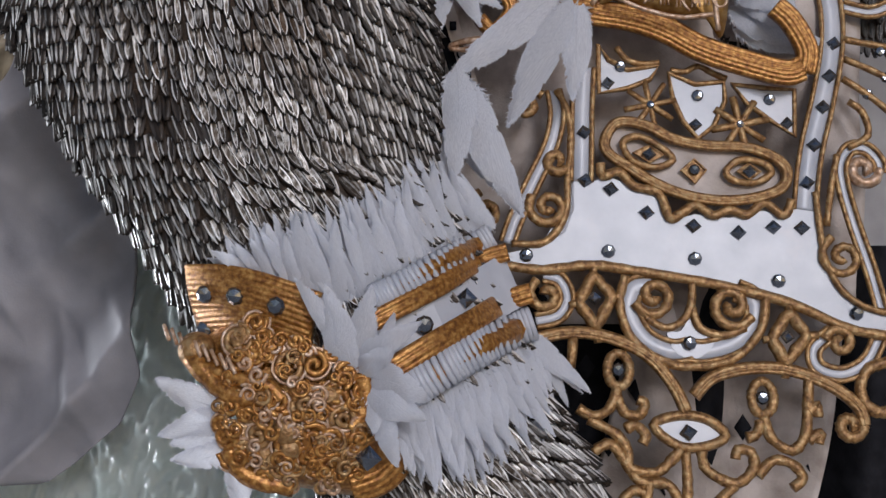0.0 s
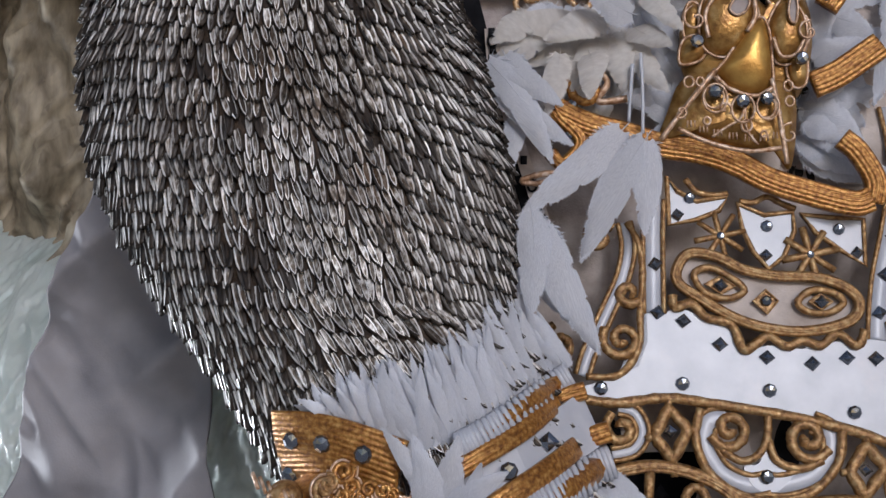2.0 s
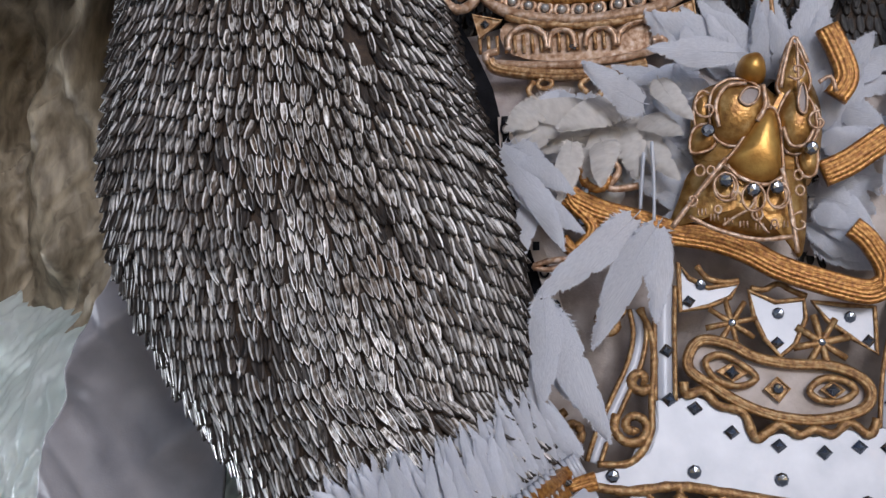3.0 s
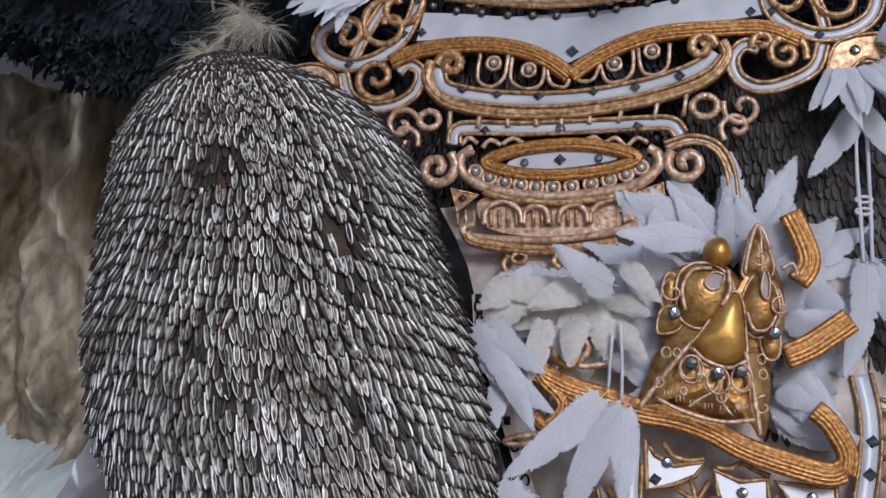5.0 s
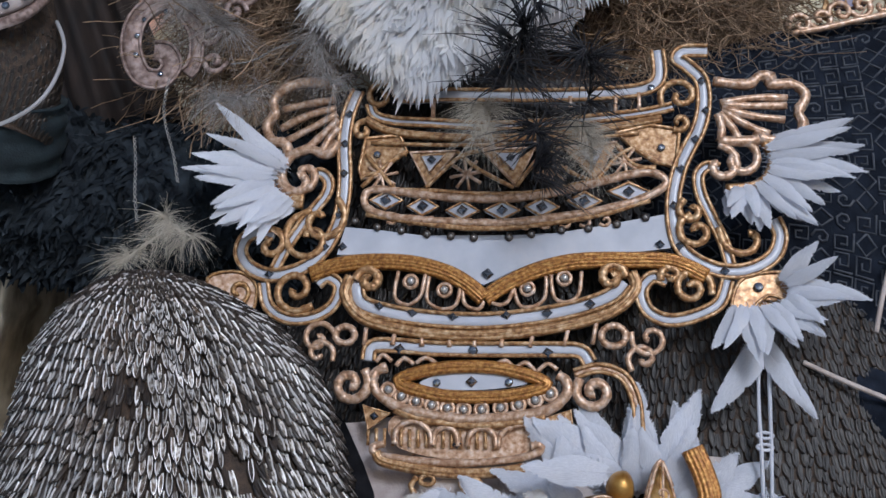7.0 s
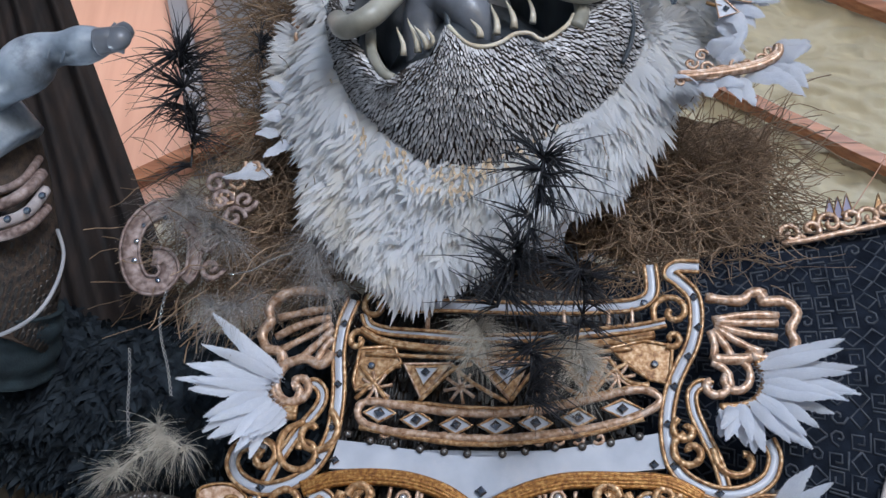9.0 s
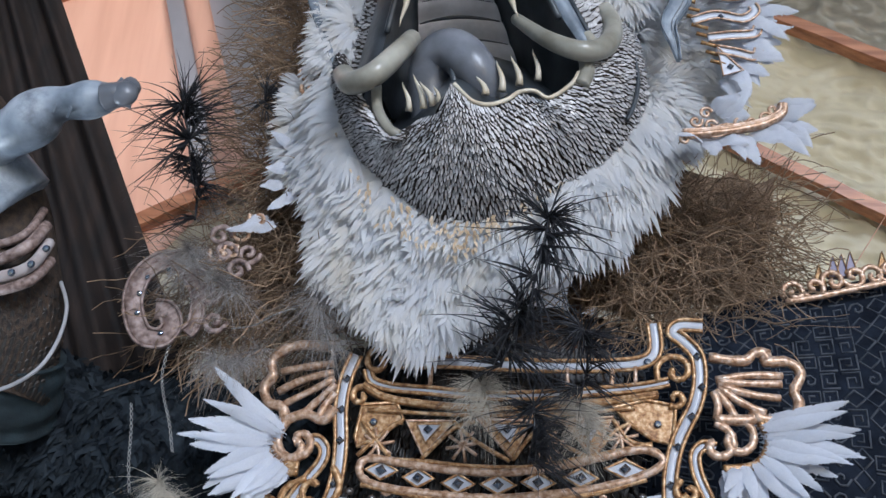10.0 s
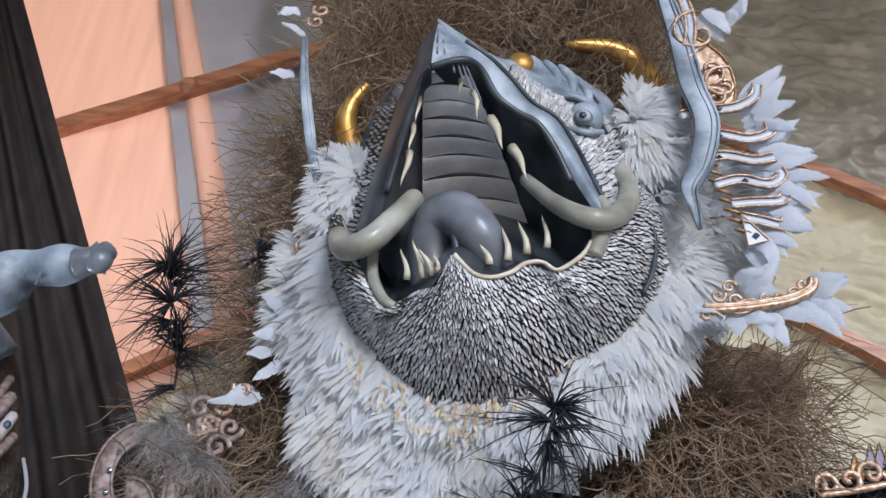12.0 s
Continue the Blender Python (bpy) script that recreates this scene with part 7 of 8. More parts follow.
# Feather ruff round the jaw, hair, plumes and ear ornaments.
def strip_feathers(name, label, spots, mat, lengths, widths, seed, category="feathers", wild=0.26, strands=5):
    """Many small overlapping feathers: spots are (foot, way out), joined into one mesh."""
    r = random.Random(seed)
    verts, faces = [], []
    for p, d in spots:
        L, W = r.uniform(*lengths), r.uniform(*widths)
        d = (d + Vector((r.gauss(0, wild), r.gauss(-0.10, 0.5 * wild), r.gauss(0, wild)))).normalized()
        s = d.cross(Vector((0, -1, 0)))
        s = s.normalized() if s.length > 0.05 else Vector((1, 0, 0))
        s = (s + Vector((0, r.gauss(0, 0.2), 0))).normalized()
        o = d.cross(s)
        sag = Vector((0, 0, 0.22 * L))
        for n in range(strands):
            f = (n + 0.5) / strands - 0.5 if strands > 1 else 0.0
            e = (d + s * (0.55 * f * W / 0.02 + r.gauss(0, 0.05)) + o * r.gauss(0, 0.06)).normalized()
            m = L * (1 - 0.9 * f * f) * r.uniform(0.82, 1.05)
            h = W * (0.5 if strands == 1 else 0.24)
            root = p + s * (f * W * 0.45)
            i = len(verts)
            for k, w in ((0.0, 0.7), (0.4, 1.0), (0.75, 0.75)):
                c = root + e * (m * k) - sag * (k * k)
                verts += [c - s * (h * w) - o * 0.002, c + s * (h * w) - o * 0.002]
            verts.append(root + e * m - sag)
            faces += [(i, i + 1, i + 3, i + 2), (i + 2, i + 3, i + 5, i + 4), (i + 4, i + 5, i + 6)]
    me = bpy.data.meshes.new(name)
    me.from_pydata([tuple(v) for v in verts], [], faces)
    me.materials.append(mat)
    me.shade_smooth()
    return tagged(new(name, me), label, category, kind="stuff")


IN = [Vector(p) for p in [(-0.3, 2.08, 3.425), (-0.26, 2.05, 3.285), (-0.213, 2.04, 3.188), (-0.122, 2.03, 3.097), (-0.018, 2.03, 3.044), (0.094, 2.03, 3.046), (0.192, 2.03, 3.091), (0.29, 2.04, 3.162), (0.399, 2.06, 3.232), (0.479, 2.09, 3.37), (0.506, 2.12, 3.55)]]
OUT = [Vector(p) for p in [(-0.372, 2.16, 3.401), (-0.345, 2.13, 3.235), (-0.275, 2.1, 3.084), (-0.257, 2.08, 2.928), (-0.109, 2.06, 2.781), (-0.016, 2.06, 2.739), (0.106, 2.05, 2.839), (0.23, 2.05, 2.974), (0.402, 2.07, 3.037), (0.532, 2.12, 3.27), (0.6, 2.16, 3.565)]]
cr = random.Random(11)
spots = []
for j in range(26):
    for k in range(150):
        u = (k + cr.random()) / 150 * 10
        i = min(9, int(u))
        a, b = IN[i].lerp(IN[i + 1], u - i), OUT[i].lerp(OUT[i + 1], u - i)
        v = 1 - (j + cr.random()) / 26
        p = a.lerp(b, v * 0.93)
        p.y += 0.012 * math.sin(v * 3.1) - 0.0014 * j
        spots.append((p, (b - a).normalized()))
strip_feathers("feather_ruff", "thick ruff of small white feathers round the statue's jaw", spots, FEATHER_STUFF, (0.050, 0.110), (0.016, 0.034), 5, wild=0.36)
flecks = []
for _ in range(130):
    u = cr.gauss(4.6, 1.0)
    i = min(9, max(0, int(u)))
    flecks.append((IN[i].lerp(IN[i + 1], u - i).lerp(OUT[i].lerp(OUT[i + 1], u - i), cr.uniform(0.10, 0.42)) + Vector((0, -0.062, 0)), Vector((cr.gauss(0, 0.4), -0.1, -1))))
strip_feathers("ruff_flecks", "small tan flecked feather tips in the white ruff", flecks, TAN_FLECK, (0.010, 0.022), (0.004, 0.009), 6, strands=1)


# Added white backing: brightens the dark gaps between the ruff's feathers.
bm = bmesh.new()
sheet(bm, lambda u, v: (lambda i, k: IN[i].lerp(IN[i + 1], k).lerp(OUT[i].lerp(OUT[i + 1], k), v * 0.9) + Vector((0, 0.022, 0)))(min(9, int(u * 10)), u * 10 - min(9, int(u * 10))), 60, 6)
tagged(linked("ruff_cloth", bm, FEATHER_STUFF), "white backing added behind the feather ruff to lighten its gaps", "collar")


def tuft(name, label, centre, rx, rz, count, way, seed, mat=FEATHER_STUFF, lengths=(0.04, 0.09), widths=(0.013, 0.028)):
    r = random.Random(seed)
    c = Vector(centre)
    # An added white blob behind the strands, so the tuft looks less grey.
    pad = bmesh.new()
    lofted(pad, [[(c.x + rx * 1.15 * math.sin(0.1 + 2.94 * j / 8) * math.cos(6.2832 * k / 16), c.y + 0.045 - 0.035 * math.cos(0.1 + 2.94 * j / 8), c.z + rz * 1.15 * math.sin(0.1 + 2.94 * j / 8) * math.sin(6.2832 * k / 16)) for k in range(16)] for j in range(9)])
    tagged(linked("tuft_backing", pad, mat), "white backing added behind a feather tuft to brighten it", "padding")
    return strip_feathers(name, label, [(c + Vector((rx * (q := r.uniform(-1, 1)), 0.03 * r.random(), rz * (w := r.uniform(-1, 1)))), (Vector(way) + Vector((0.7 * q, 0, 0.7 * w))).normalized()) for _ in range(count)], mat, lengths, widths, seed)


tuft("ear_tuft", "soft white feather tuft beside the eye", (0.455, 2.04, 3.80), 0.055, 0.10, 420, (0.6, -0.05, -0.2), 21)
tuft("ear_tuft", "soft white feather tuft beside the eye", (-0.295, 2.1, 3.603), 0.04, 0.09, 300, (-0.5, -0.05, -0.2), 22)
tuft("ear_tuft", "white feather tuft beneath the grey ear", (0.635, 2.12, 3.60), 0.06, 0.17, 560, (0.6, -0.2, -0.2), 23)
tuft("ear_tuft", "white feather tuft beneath the grey ear", (-0.35, 2.16, 3.345), 0.045, 0.12, 400, (-0.7, -0.2, -0.1), 24)
tuft("ear_tuft", "white feather tuft at the grey ear's tip", (0.52, 2.09, 3.42), 0.075, 0.09, 400, (0.5, -0.2, -0.4), 25)


tuft("ear_tuft", "white feather tuft between the eye and the ear ornament", (0.500, 2.09, 3.63), 0.035, 0.12, 380, (0.5, -0.05, -0.1), 26)

# Ear ornaments: S-scrolls with a fringe of feathers.
def ear_front(x, z):
    return 1.985


ear = thing("ear_ornament", "gold and white scrolled ear ornament fringed with white feathers", "ornament")
oe = Ornament(ear, ear_front, 0.008)
for pts in ([(0.514, 3.797), (0.575, 3.817), (0.643, 3.832), (0.691, 3.867), (0.699, 3.905)], [(0.536, 3.724), (0.601, 3.749), (0.673, 3.741), (0.723, 3.763), (0.722, 3.795)], [(0.549, 3.663), (0.612, 3.688), (0.684, 3.68), (0.733, 3.694)], [(0.591, 3.603), (0.65, 3.624), (0.714, 3.616), (0.746, 3.641), (0.739, 3.659)],
            [(0.628, 3.554), (0.68, 3.564), (0.738, 3.572), (0.751, 3.591)], [(0.647, 3.522), (0.697, 3.514), (0.741, 3.505), (0.751, 3.527)]):
    oe.band(pts, 0.022, rim=0.006, rim_mat=PALE_GOLD)
oe.plate([(0.649, 3.528), (0.71, 3.464), (0.662, 3.445)], WHITE, 0.006, PALE_GOLD, smooth=False)
oe.gems([(0.564, 3.809), (0.605, 3.823), (0.563, 3.732), (0.608, 3.741), (0.602, 3.679), (0.66, 3.618), (0.68, 3.473)], 0.009)
oe.plate([(0.516, 4.053), (0.572, 4.038), (0.633, 3.971), (0.644, 3.858), (0.562, 3.817), (0.515, 3.831), (0.543, 3.946)], PALE_GOLD, 0.008, lift=-0.01)
for s, c, n in (((0.557, 4.001), (0.584, 3.94), 1.2), ((0.633, 3.953), (0.618, 3.899), 1.1), ((0.576, 3.879), (0.596, 3.854), -1.1), ((0.545, 4.129), (0.558, 4.056), 1.0)):
    oe.cord(volute(s, c, n), 0.010, PALE_GOLD, "scroll")
oe.band([(0.517, 4.185), (0.54, 4.091), (0.534, 4.008)], 0.024, rim_mat=PALE_GOLD)
for k in range(9):
    oe.cord([(0.545 + 0.011 * k, 3.700 - 0.026 * k), (0.590 + 0.010 * k, 3.690 - 0.026 * k)], 0.010, GOLD, "rung", per=3, lift=-0.004)
for k, (a, b) in enumerate(zip([(0.685, 3.87), (0.683, 3.835), (0.689, 3.819), (0.695, 3.786), (0.7, 3.753), (0.699, 3.712), (0.704, 3.68), (0.709, 3.657), (0.714, 3.626), (0.713, 3.594), (0.718, 3.564), (0.71, 3.533), (0.696, 3.502), (0.689, 3.471), (0.652, 4.137), (0.581, 4.151)], [(0.743, 3.969), (0.778, 3.908), (0.784, 3.857), (0.778, 3.803), (0.797, 3.761), (0.819, 3.727), (0.827, 3.673), (0.851, 3.643), (0.834, 3.586), (0.823, 3.554), (0.811, 3.517), (0.795, 3.473), (0.772, 3.449), (0.748, 3.403), (0.702, 4.16), (0.65, 4.063)])):
    feather(ear, a, b, 0.09, 2.0, 1.98, k)
    feather(ear, (a[0] - 0.02, a[1] - 0.012), (b[0] - 0.022, b[1] - 0.018), 0.09, 2.015, 2.0, k + 2)
tail = thing("ear_pendant", "gold scroll pendant with a broad fringe of white feathers", "ornament")
oe = Ornament(tail, ear_front, 0.008)
oe.rope([(0.56, 3.277), (0.627, 3.286), (0.688, 3.299), (0.75, 3.318), (0.794, 3.347), (0.799, 3.372)], 0.024, 3, PALE_GOLD)
for k, c in enumerate([(0.591, 3.312), (0.616, 3.335), (0.581, 3.279), (0.627, 3.301), (0.664, 3.3), (0.695, 3.311), (0.725, 3.319), (0.756, 3.33), (0.776, 3.356), (0.566, 3.261)]):
    oe.cord(volute((c[0] + 0.016, c[1] + 0.006), c, 1.2 if k % 2 else -1.2), 0.008, PALE_GOLD, "scroll")
oe.plate([(0.615, 3.286), (0.664, 3.311), (0.688, 3.299), (0.639, 3.273)], WHITE, 0.005, PALE_GOLD)
for k, (a, b) in enumerate(zip([(0.788, 3.357), (0.781, 3.342), (0.774, 3.327), (0.749, 3.311), (0.725, 3.302), (0.688, 3.292), (0.651, 3.282), (0.627, 3.277), (0.59, 3.27), (0.749, 3.311), (0.641, 3.351), (0.653, 3.345), (0.666, 3.346), (0.798, 3.322), (0.688, 3.292)], [(0.864, 3.396), (0.875, 3.343), (0.875, 3.301), (0.866, 3.26), (0.817, 3.242), (0.75, 3.207), (0.697, 3.232), (0.637, 3.213), (0.58, 3.246), (0.793, 3.237), (0.686, 3.398), (0.735, 3.38), (0.72, 3.33), (0.877, 3.281), (0.661, 3.218)])):
    feather(tail, a, b, 0.095, 2.0, 1.975, k)
lear = thing("ear_ornament", "pink gold scrolled ear ornament half hidden in feathers", "ornament")
ol = Ornament(lear, lambda x, z: 2.14, 0.008)
for k, c in enumerate([(-0.376, 3.49), (-0.366, 3.443), (-0.362, 3.396), (-0.345, 3.351), (-0.344, 3.306), (-0.497, 2.98), (-0.48, 3.022), (-0.449, 3.066), (-0.532, 2.964), (-0.448, 4.152), (-0.438, 4.194)]):
    ol.cord(volute((c[0] - 0.022, c[1] + 0.01), c, 1.1), 0.011, PALE_GOLD, "scroll")
for k, (a, b) in enumerate(zip([(-0.366, 3.264), (-0.383, 3.204), (-0.404, 3.173), (-0.41, 3.06), (-0.426, 3.072), (-0.373, 3.147), (-0.503, 4.198), (-0.484, 3.981), (-0.475, 4.119)], [(-0.449, 3.287), (-0.445, 3.213), (-0.451, 3.14), (-0.502, 2.997), (-0.494, 3.052), (-0.413, 3.073), (-0.561, 4.163), (-0.539, 3.948), (-0.526, 4.095)])):
    feather(lear, a, b, 0.07, 2.15, 2.12, k)


# Hair of hemp fibre.
def fibres(name, label, areas, mat, count, seed, thick=0.0013, curl=0.5, length=(0.10, 0.26), category="hair"):
    """Curly strands that start in boxes (lo, hi) and wander."""
    r = random.Random(seed)
    verts, faces = [], []
    size = [abs((h[0] - l[0]) * (h[2] - l[2])) for l, h, w in areas]
    for _ in range(count):
        lo, hi, way = r.choices(areas, size)[0]
        p = Vector([r.uniform(a, b) for a, b in zip(lo, hi)])
        d = (Vector(way) + Vector((r.gauss(0, 0.6), r.gauss(0, 0.4), r.gauss(0, 0.6)))).normalized()
        n = 7
        step = r.uniform(*length) / n
        ph, fq = r.uniform(0, 6), r.uniform(0.6, 1.4)
        ax = Vector((r.gauss(0, 1), r.gauss(0, 1), r.gauss(0, 1))).normalized()
        i = len(verts)
        w = thick * r.uniform(0.6, 1.3)
        for k in range(n + 1):
            d = (d + d.cross(ax) * (curl * math.sin(ph + fq * k)) + Vector((0, 0, -0.03))).normalized()
            p = p + d * step
            s = d.cross(Vector((0.2, 1, 0.1))).normalized() * w
            t = d.cross(s).normalized() * w
            verts += [p + s, p - 0.5 * s + 0.87 * t, p - 0.5 * s - 0.87 * t]
        for k in range(n):
            a = i + 3 * k
            faces += [(a, a + 1, a + 4, a + 3), (a + 1, a + 2, a + 5, a + 4), (a + 2, a, a + 3, a + 5)]
    me = bpy.data.meshes.new(name)
    me.from_pydata([tuple(v) for v in verts], [], faces)
    me.materials.append(mat)
    me.shade_smooth()
    return tagged(new(name, me), label, category, kind="stuff")


fibres("hemp_hair", "tangled brown hemp fibre hair hanging behind the head",
       [((0.38, 2.20, 2.84), (0.76, 2.38, 3.20), (0.2, 0, -0.3)), ((0.45, 2.24, 3.0), (0.86, 2.4, 3.32), (0.4, 0, -0.2)), ((-0.40, 2.15, 3.75), (0.50, 2.46, 4.55), (0, 0, 0.5)), ((-0.62, 2.2, 2.75), (-0.22, 2.36, 3.1), (-0.3, 0, -0.3)),
        ((-0.50, 2.25, 3.2), (-0.30, 2.4, 3.95), (-0.6, 0, 0.1)), ((-0.35, 2.3, 3.6), (0.5, 2.5, 4.0), (0, 0, 0.4))], HEMP, 14000, 31)


def mat_of_fibre(name, label, corners, y, seed):
    """The matted hemp under the loose strands."""
    a, b, c, d = [Vector(p) for p in corners]
    bm = bmesh.new()

    def fn(u, v):
        p = a.lerp(b, u).lerp(d.lerp(c, u), v)
        e = 0.05 * noise.noise((p.x * 9 + seed, 0, p.y * 9))
        return (p.x + e, y + 0.06 * noise.noise((p.x * 7, seed, p.y * 7)) + 0.02 * noise.noise((p.x * 30, seed, p.y * 30)), p.y + 0.05 * noise.noise((p.x * 9, 3, p.y * 9 + seed)))
    sheet(bm, fn, 30, 30)
    tagged(linked(name, bm, HEMP_MAT), label, "hair", kind="stuff")


mat_of_fibre("hemp_mat", "matted brown hemp behind the head", [(-0.603, 4.696), (0.573, 4.782), (0.523, 4.068), (-0.389, 3.915)], 2.5, 1)
mat_of_fibre("hemp_mat", "matted brown hemp below the ear", [(0.412, 3.391), (0.896, 3.416), (0.833, 3.041), (0.328, 2.968)], 2.42, 2)
mat_of_fibre("hemp_mat", "matted brown hemp over the shoulder", [(-0.53, 3.246), (-0.29, 3.299), (-0.204, 2.892), (-0.594, 2.857)], 2.42, 3)


# Plumes.
def plume(name, label, stem, barb, count, mat, seed, spread=1.2, thick=0.0025):
    """A stem with many thin pointed barbs standing off it."""
    r = random.Random(seed)
    bm = bmesh.new()
    line = spline([Vector(p) for p in stem], 10)
    tube(bm, line, 0.003, 5)
    tufts = [(line[int(len(line) * r.random() ** 1.6)], Vector((r.gauss(0, 1), r.gauss(-0.3, 0.4), r.gauss(0.1, 0.8))).normalized()) for _ in range(max(7, count // 9))]
    for _ in range(count):
        p, way = r.choice(tufts)
        d = (way + Vector((r.gauss(0, 0.30), r.gauss(0, 0.25), r.gauss(0, 0.30)))).normalized()
        L = barb * r.uniform(0.4, 1.25)
        bow = Vector((r.gauss(0, 0.22), r.gauss(0, 0.1), -0.22 * spread + r.gauss(0, 0.2))) * L
        q = [p + d * (L * k / 5) + bow * (k / 5) ** 2 for k in range(6)]
        tube(bm, q, lambda k: thick * (1.04 - k) ** 0.7, 3)
    return tagged(linked(name, bm, mat), label, "plume", kind="stuff")


plume("black_plume", "black feather plume hanging over the white ruff", [(0.242, 1.8, 2.947), (0.227, 1.78, 2.852), (0.211, 1.78, 2.775)], 0.13, 169, BLACK_FEATHER, 1)
plume("black_plume", "black feather plume with a beaded wire over the breast", [(0.195, 1.84, 2.755), (0.175, 1.86, 2.692), (0.156, 1.9, 2.643)], 0.13, 184, BLACK_FEATHER, 2)
plume("black_plume", "black feather plume over the breast ornament", [(0.326, 1.92, 2.749), (0.34, 1.93, 2.677), (0.331, 1.95, 2.621)], 0.10, 169, BLACK_FEATHER, 3)
plume("black_plume", "black feather plume over the breast ornament", [(0.231, 1.93, 2.571), (0.232, 1.92, 2.509), (0.223, 1.92, 2.449)], 0.10, 169, BLACK_FEATHER, 4)
plume("black_plume", "spiky black feather plume against the peach sheet", [(-0.657, 2.05, 3.326), (-0.642, 2.05, 3.278), (-0.626, 2.05, 3.223)], 0.16, 169, BLACK_FEATHER, 5)
plume("black_plume", "spiky black feather plume against the peach sheet", [(-0.627, 2.1, 3.204), (-0.601, 2.1, 3.127), (-0.593, 2.1, 3.035)], 0.10, 169, BLACK_FEATHER, 6)
plume("black_plume", "small dark feather plume beside the ear ornament", [(-0.495, 2.2, 3.473), (-0.49, 2.2, 3.429), (-0.483, 2.2, 3.404)], 0.08, 92, BLACK_FEATHER, 7)
for k, (line, barb, n) in enumerate((([(-0.278, 2.1, 2.863), (-0.257, 2.1, 2.793), (-0.222, 2.1, 2.713)], 0.12, 140), ([(-0.607, 2.12, 2.968), (-0.557, 2.12, 2.912), (-0.468, 2.12, 2.859)], 0.13, 200), ([(-0.491, 2.1, 2.682), (-0.439, 2.1, 2.685), (-0.392, 2.1, 2.716)], 0.10, 130), ([(0.32, 1.95, 2.583), (0.344, 1.95, 2.548), (0.345, 1.95, 2.488)], 0.09, 170), ([(0.117, 1.95, 2.619), (0.13, 1.95, 2.583), (0.097, 1.95, 2.544)], 0.10, 150),
                                     ([(-0.581, 2.12, 2.406), (-0.553, 2.12, 2.38), (-0.512, 2.12, 2.356)], 0.085, 110), ([(-0.65, 2.1, 2.292), (-0.605, 2.1, 2.332), (-0.57, 2.1, 2.36)], 0.08, 80))):
    plume("down_plume", "fluffy cream down plume at the sleeve" if k > 4 else "fluffy grey brown down plume", line, barb * 0.85, n * 4, CREAM_DOWN if k > 2 else GREY_DOWN, 40 + k, 2.6, 0.0005)

# Twisted wires.
for k, line in enumerate(([(-0.572, 2, 2.682), (-0.576, 2, 2.617), (-0.565, 2, 2.566), (-0.542, 2, 2.505), (-0.531, 2.02, 2.449)], [(-0.638, 2.02, 2.55), (-0.627, 2.02, 2.484), (-0.62, 2.02, 2.42), (-0.607, 2.02, 2.356)], [(-0.452, 2.05, 2.746), (-0.402, 2.05, 2.758), (-0.352, 2.04, 2.785), (-0.311, 2.05, 2.805)], [(0.213, 1.77, 2.821), (0.208, 1.77, 2.783), (0.206, 1.77, 2.765)], [(0.177, 1.83, 2.762), (0.176, 1.84, 2.735), (0.174, 1.85, 2.701), (0.184, 1.86, 2.678)])):
    bm = bmesh.new()
    pts = spline([Vector(p) for p in line], 16)
    for s in (0, 3.14):
        tube(bm, [p + Vector((0.003 * math.sin(i * 1.1 + s), 0.003 * math.cos(i * 1.1 + s), 0)) for i, p in enumerate(pts)], 0.0009, 4)
    tagged(linked("twisted_wire", bm, PEARL), "thin twisted silver wire holding the plumes", "wire")


# Sleeves, arm ornaments and shoulder scrolls.
def sleeve_left(u, v):
    a = 3.1416 * (v * 1.2 - 0.1)
    x = -1.45 + 1.25 * u
    r = 0.185 + 0.012 * math.sin(u * 23) + 0.01 * math.sin(v * 31 + u * 17)
    z0 = 2.50 + 0.34 * max(0.0, -0.80 - x)
    return (x, 2.42 - r * 1.2 * math.sin(a), z0 + 1.22 * r * math.cos(a))


bm = bmesh.new()
sheet(bm, sleeve_left, 60, 24)
tagged(linked("fringed_sleeve", bm, FUR), "blue black shaggy sleeve of the outstretched arm", "sleeve")
sr = random.Random(17)
spots = []
for _ in range(4200):
    u, v = sr.random(), sr.uniform(0.06, 0.95)
    p = Vector(sleeve_left(u, v))
    spots.append((p, Vector((sr.gauss(0, 0.5), -0.5, -0.7 + sr.gauss(0, 0.3)))))
strip_feathers("sleeve_fringe", "ragged blue black cloth fringe covering the sleeve", spots, FUR, (0.022, 0.055), (0.006, 0.016), 18, "fringe", 0.45, 1)

def sleeve_right(u, v):
    x = 0.42 + 1.1 * u
    top = 2.855 + 0.32 * u
    low = 2.36 - 0.42 * u
    z = top + (low - top) * v
    return Vector((x, 2.24 - 0.10 * math.sin(math.pi * min(1, v * 1.05)) + 0.22 * (u - 0.45) ** 2 + 0.012 * math.sin(u * 14 + v * 6), z))


bm = bmesh.new()
sheet(bm, sleeve_right, 50, 40)
sheet(bm, lambda u, v: sleeve_right(u, 0) + Vector((0, 0.3 * v, 0.05 * math.sin(3.1 * v))), 50, 4)
shoulder = tagged(linked("batik_sleeve", bm, BATIK), "dark blue batik sleeve with grey maze pattern over the shoulder", "sleeve")


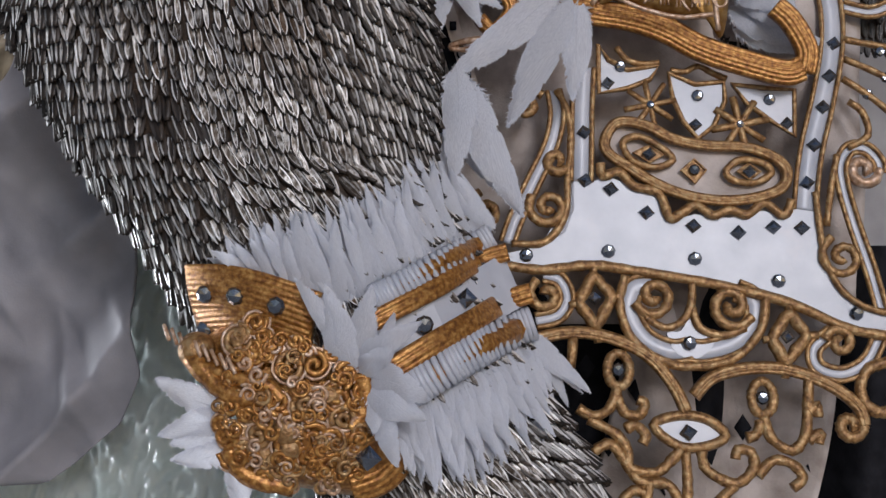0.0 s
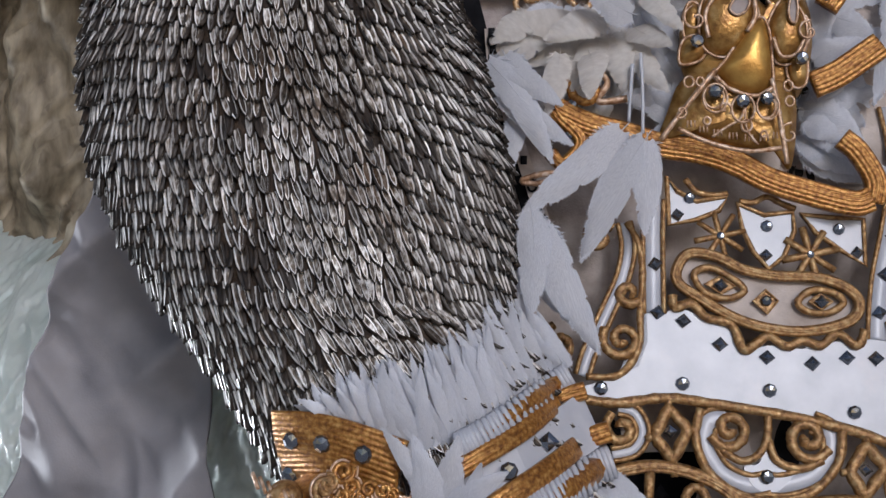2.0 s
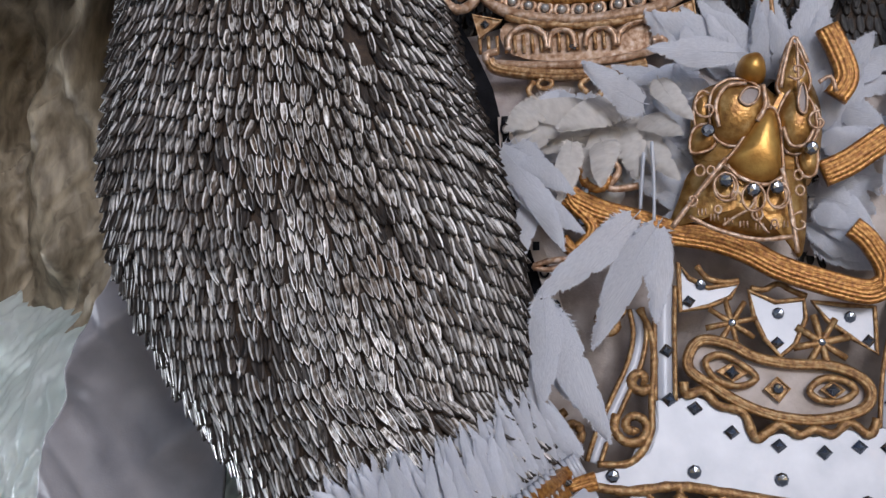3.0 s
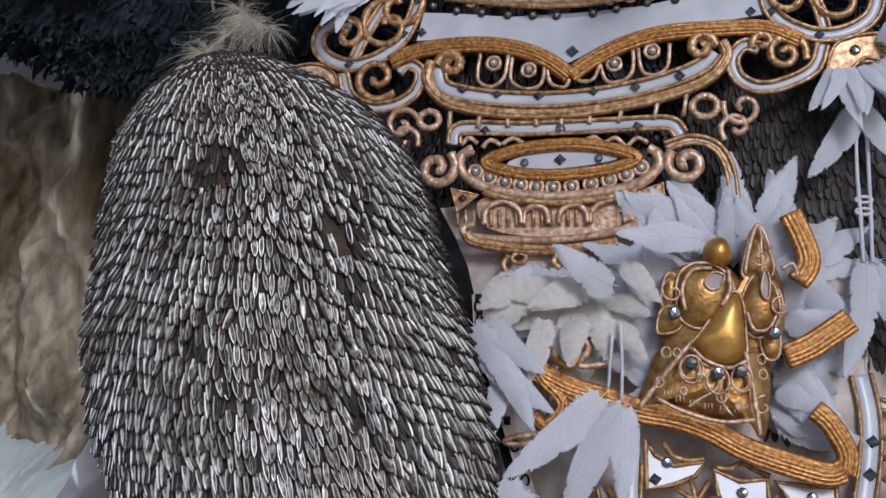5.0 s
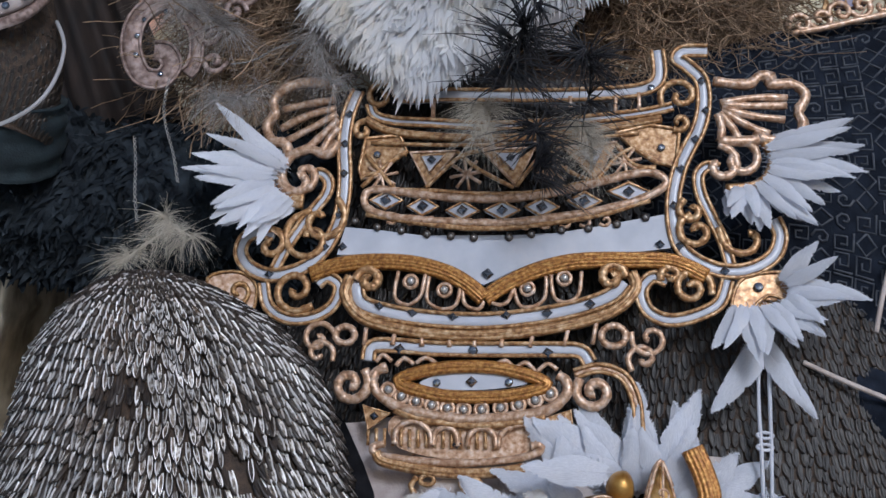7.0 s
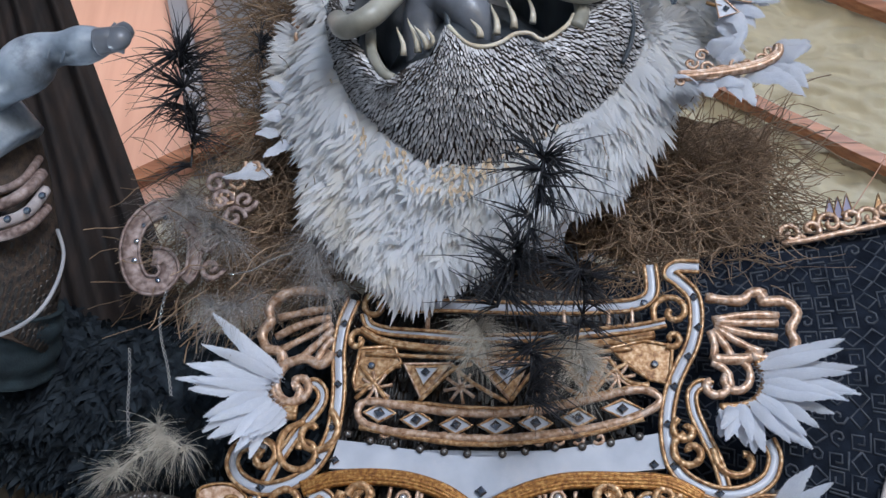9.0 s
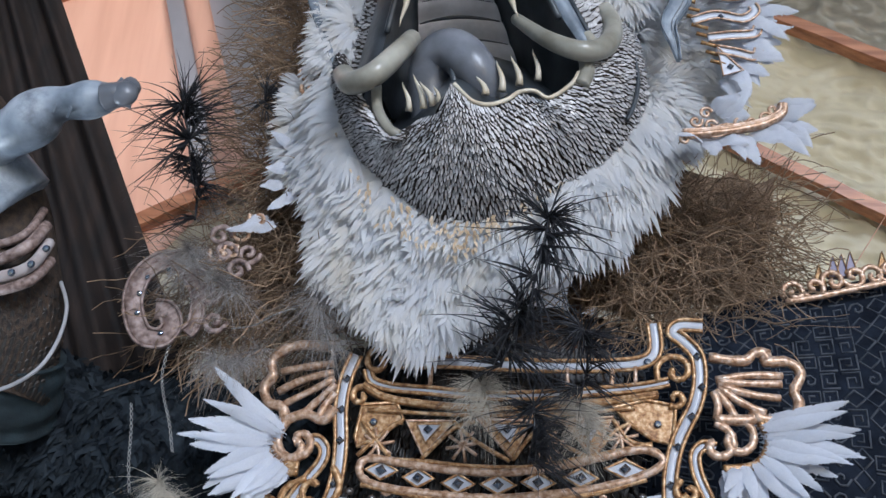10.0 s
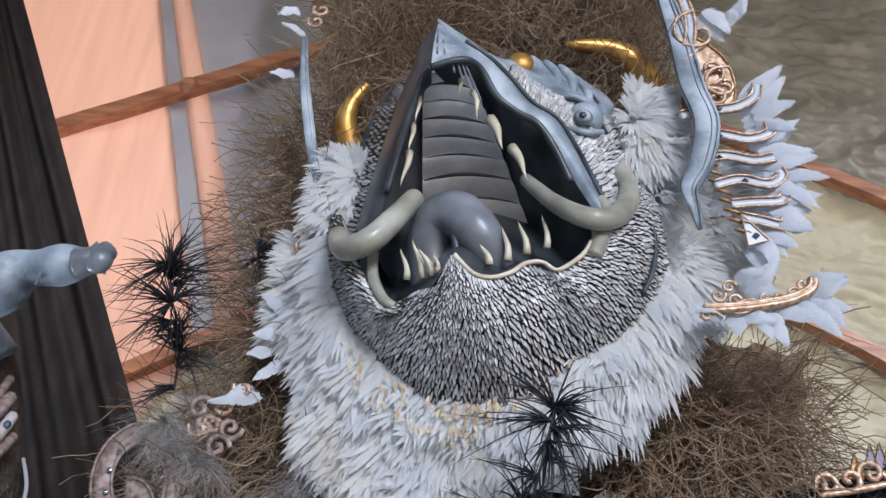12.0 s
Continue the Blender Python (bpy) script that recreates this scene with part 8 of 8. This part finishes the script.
def batik_lines():
    """Thin raised key and curl figures printed on the cloth."""
    r = random.Random(4)
    bm = bmesh.new()
    nu, nv = 23, 18
    for i in range(nu):
        for j in range(nv):
            u, v = (i + 0.5) / nu, (j + 0.5) / nv
            kind = r.random()
            s = 0.42
            if kind < 0.55:
                steps = [(-s, -s), (s, -s), (s, s), (-s * 0.5, s), (-s * 0.5, -s * 0.3), (s * 0.4, -s * 0.3), (s * 0.4, s * 0.4)]
            elif kind < 0.8:
                steps = [(0.45 * (1 - k / 9) * math.cos(k * 0.9), 0.45 * (1 - k / 9) * math.sin(k * 0.9)) for k in range(9)]
            else:
                steps = [(-0.5, 0.0), (0.0, 0.45), (0.5, 0.0), (0.0, -0.45), (-0.5, 0.0)]
            q = r.choice((0, 1, 2, 3))
            pts = []
            for a, b in steps:
                for _ in range(q):
                    a, b = -b, a
                p = sleeve_right(min(1, max(0, u + a / nu)), min(1, max(0, v + b / nv)))
                pts.append(p + Vector((0, -0.0015, 0)))
            tube(bm, pts, 0.0030, 4, flat=0.4)
    return bm


ln = linked("printed_pattern", batik_lines(), BATIK_LINE, shoulder)
tagged(ln, "pale grey key and curl pattern", kind="stuff")
trim = bmesh.new()
tube(trim, spline([Vector(p) for p in [(0.818, 2.14, 2.144), (0.886, 2.14, 2.114), (0.97, 2.15, 2.084), (1.066, 2.16, 2.054)]], 8), 0.006, 6)
part("piping", trim, WHITE_CLOTH, shoulder, "pale piping")
trim = bmesh.new()
tube(trim, spline([Vector(p) for p in [(0.968, 2.12, 2.211), (1.002, 2.14, 2.328), (1.055, 2.16, 2.465)]], 8), 0.006, 6)
part("piping", trim, WHITE_CLOTH, shoulder, "pale piping")
under = bmesh.new()
tube(under, spline([Vector(p) for p in [(0.848, 2.3, 2.163), (0.94, 2.28, 2.101), (1.078, 2.26, 2.043), (1.219, 2.26, 1.99)]], 8), 0.10, 14)
tagged(linked("sleeve_cuff", under, BATIK), "dark navy padded cuff under the batik sleeve", "cuff")

# Cloth cuff where the raised arm leaves the sleeve.
cuff = bmesh.new()
tube(cuff, spline([Vector(p) for p in [(-1.005, 2.19, 2.565), (-0.985, 2.14, 2.615), (-0.975, 2.10, 2.67)]], 8), lambda k: 0.142 - 0.010 * k + 0.005 * math.sin(k * 21), 22)
tagged(linked("arm_cuff", cuff, TEAL_CLOTH), "dark teal cloth cuff at the base of the raised arm", "cuff")

# Bracelet on the raised arm.
bracelet = thing("bracelet", "gold and white bracelet with small dark studs on the raised arm", "bracelet")
# Bands in dimmer gold and cloth tones: the arm's shade is in the colour.
for k, (line, w, mat, nm) in enumerate((([(-1.058, 1.98, 2.834), (-0.961, 1.93, 2.832), (-0.901, 1.92, 2.865), (-0.897, 1.98, 2.943)], 0.014, DIM_GOLD, "band"), ([(-1.051, 1.98, 2.804), (-0.947, 1.92, 2.787), (-0.88, 1.91, 2.814), (-0.881, 1.98, 2.901)], 0.013, SASH, "band"), ([(-1.042, 1.98, 2.766), (-0.944, 1.93, 2.759), (-0.877, 1.92, 2.784), (-0.868, 1.98, 2.857)], 0.012, DIM_GOLD, "band"), ([(-1.079, 2, 2.887), (-0.979, 1.95, 2.878), (-0.92, 1.94, 2.905), (-0.92, 2, 2.992)], 0.010, DIM_GOLD, "band"), ([(-0.965, 1.99, 2.537), (-0.883, 1.96, 2.556), (-0.827, 1.95, 2.597), (-0.808, 1.97, 2.67), (-0.817, 2, 2.754), (-0.859, 2.04, 2.83)], 0.0045, GREY_SHEET, "trim"))):
    bm = bmesh.new()
    tube(bm, spline([Vector(p) for p in line], 8), w, 8)
    part(nm, bm, mat, bracelet)
for p in [(-0.913, 1.895, 2.789), (-0.872, 1.89, 2.809), (-0.864, 1.93, 2.865)]:
    g = new("stud", GEM_ROUND)
    g.parent = bracelet
    g.matrix_basis = Matrix.Translation(p) @ Matrix.Diagonal((0.009, 0.009, 0.009, 1))

# Small scroll that peeps out between knee and breast.
knee = thing("side_scroll", "small rose gold scroll between the knee and the breast ornament", "ornament")
kn = Ornament(knee, lambda x, z: 2.17)
kn.plate([(-0.480, 2.279), (-0.413, 2.296), (-0.368, 2.261), (-0.383, 2.191), (-0.450, 2.224)], PALE_GOLD, 0.008)
kn.cord(volute((-0.443, 2.251), (-0.408, 2.251), 1.3), 0.012, GOLD, "scroll")

# Shoulder scroll and crest.
scroll = thing("shoulder_scroll", "large pink gold studded shoulder scroll veiled by down", "ornament")
# Dim gold here carries the shoulder's shade in its colour.
os_ = Ornament(scroll, lambda x, z: 2.14)
os_.band([(-0.606, 2.932), (-0.663, 2.943), (-0.71, 2.896), (-0.717, 2.823), (-0.684, 2.753), (-0.636, 2.745), (-0.615, 2.779), (-0.634, 2.813), (-0.661, 2.815)], 0.045, DIM_GOLD, 0.008, DIM_GOLD)
os_.band([(-0.603, 2.917), (-0.567, 2.861), (-0.562, 2.789), (-0.578, 2.76)], 0.03, DIM_GOLD, 0.008, DIM_GOLD)
for k, c in enumerate([(-0.516, 2.792), (-0.515, 2.968), (-0.46, 2.971), (-0.535, 3.012), (-0.54, 2.863), (-0.481, 2.925), (-0.581, 2.949)]):
    os_.cord(volute((c[0] + 0.03, c[1]), c, 1.3 if k % 2 else -1.3), 0.014, DIM_GOLD, "scroll")
os_.gems([(-0.705, 2.852), (-0.702, 2.802), (-0.693, 2.894), (-0.638, 2.756), (-0.645, 2.918)], 0.007, "round")
crest = thing("shoulder_crest", "small pink gold openwork crest on the far shoulder", "ornament")
ok_ = Ornament(crest, lambda x, z: 2.21)
for k, c in enumerate([(0.864, 2.98), (0.912, 2.998), (0.961, 3.016), (1.01, 3.034), (1.058, 3.037), (1.094, 3.054)]):
    ok_.cord(volute((c[0] - 0.028, c[1] - 0.015), c, 1.2 if k % 2 else -1.2), 0.014, PALE_GOLD, "scroll")
for k, c in enumerate([(0.985, 3.062), (1.007, 3.071), (0.964, 3.058), (1.085, 3.076), (0.928, 3.032)]):
    ok_.plate([(c[0] - 0.016, c[1] - 0.03), (c[0] + 0.016, c[1] - 0.03), (c[0], c[1] + 0.03)], MAUVE if k < 3 else GOLD, 0.004, smooth=False)
ok_.cord([(0.842, 2.956), (0.911, 2.971), (0.994, 2.995), (1.133, 3.034)], 0.016, PALE_GOLD, "rail")
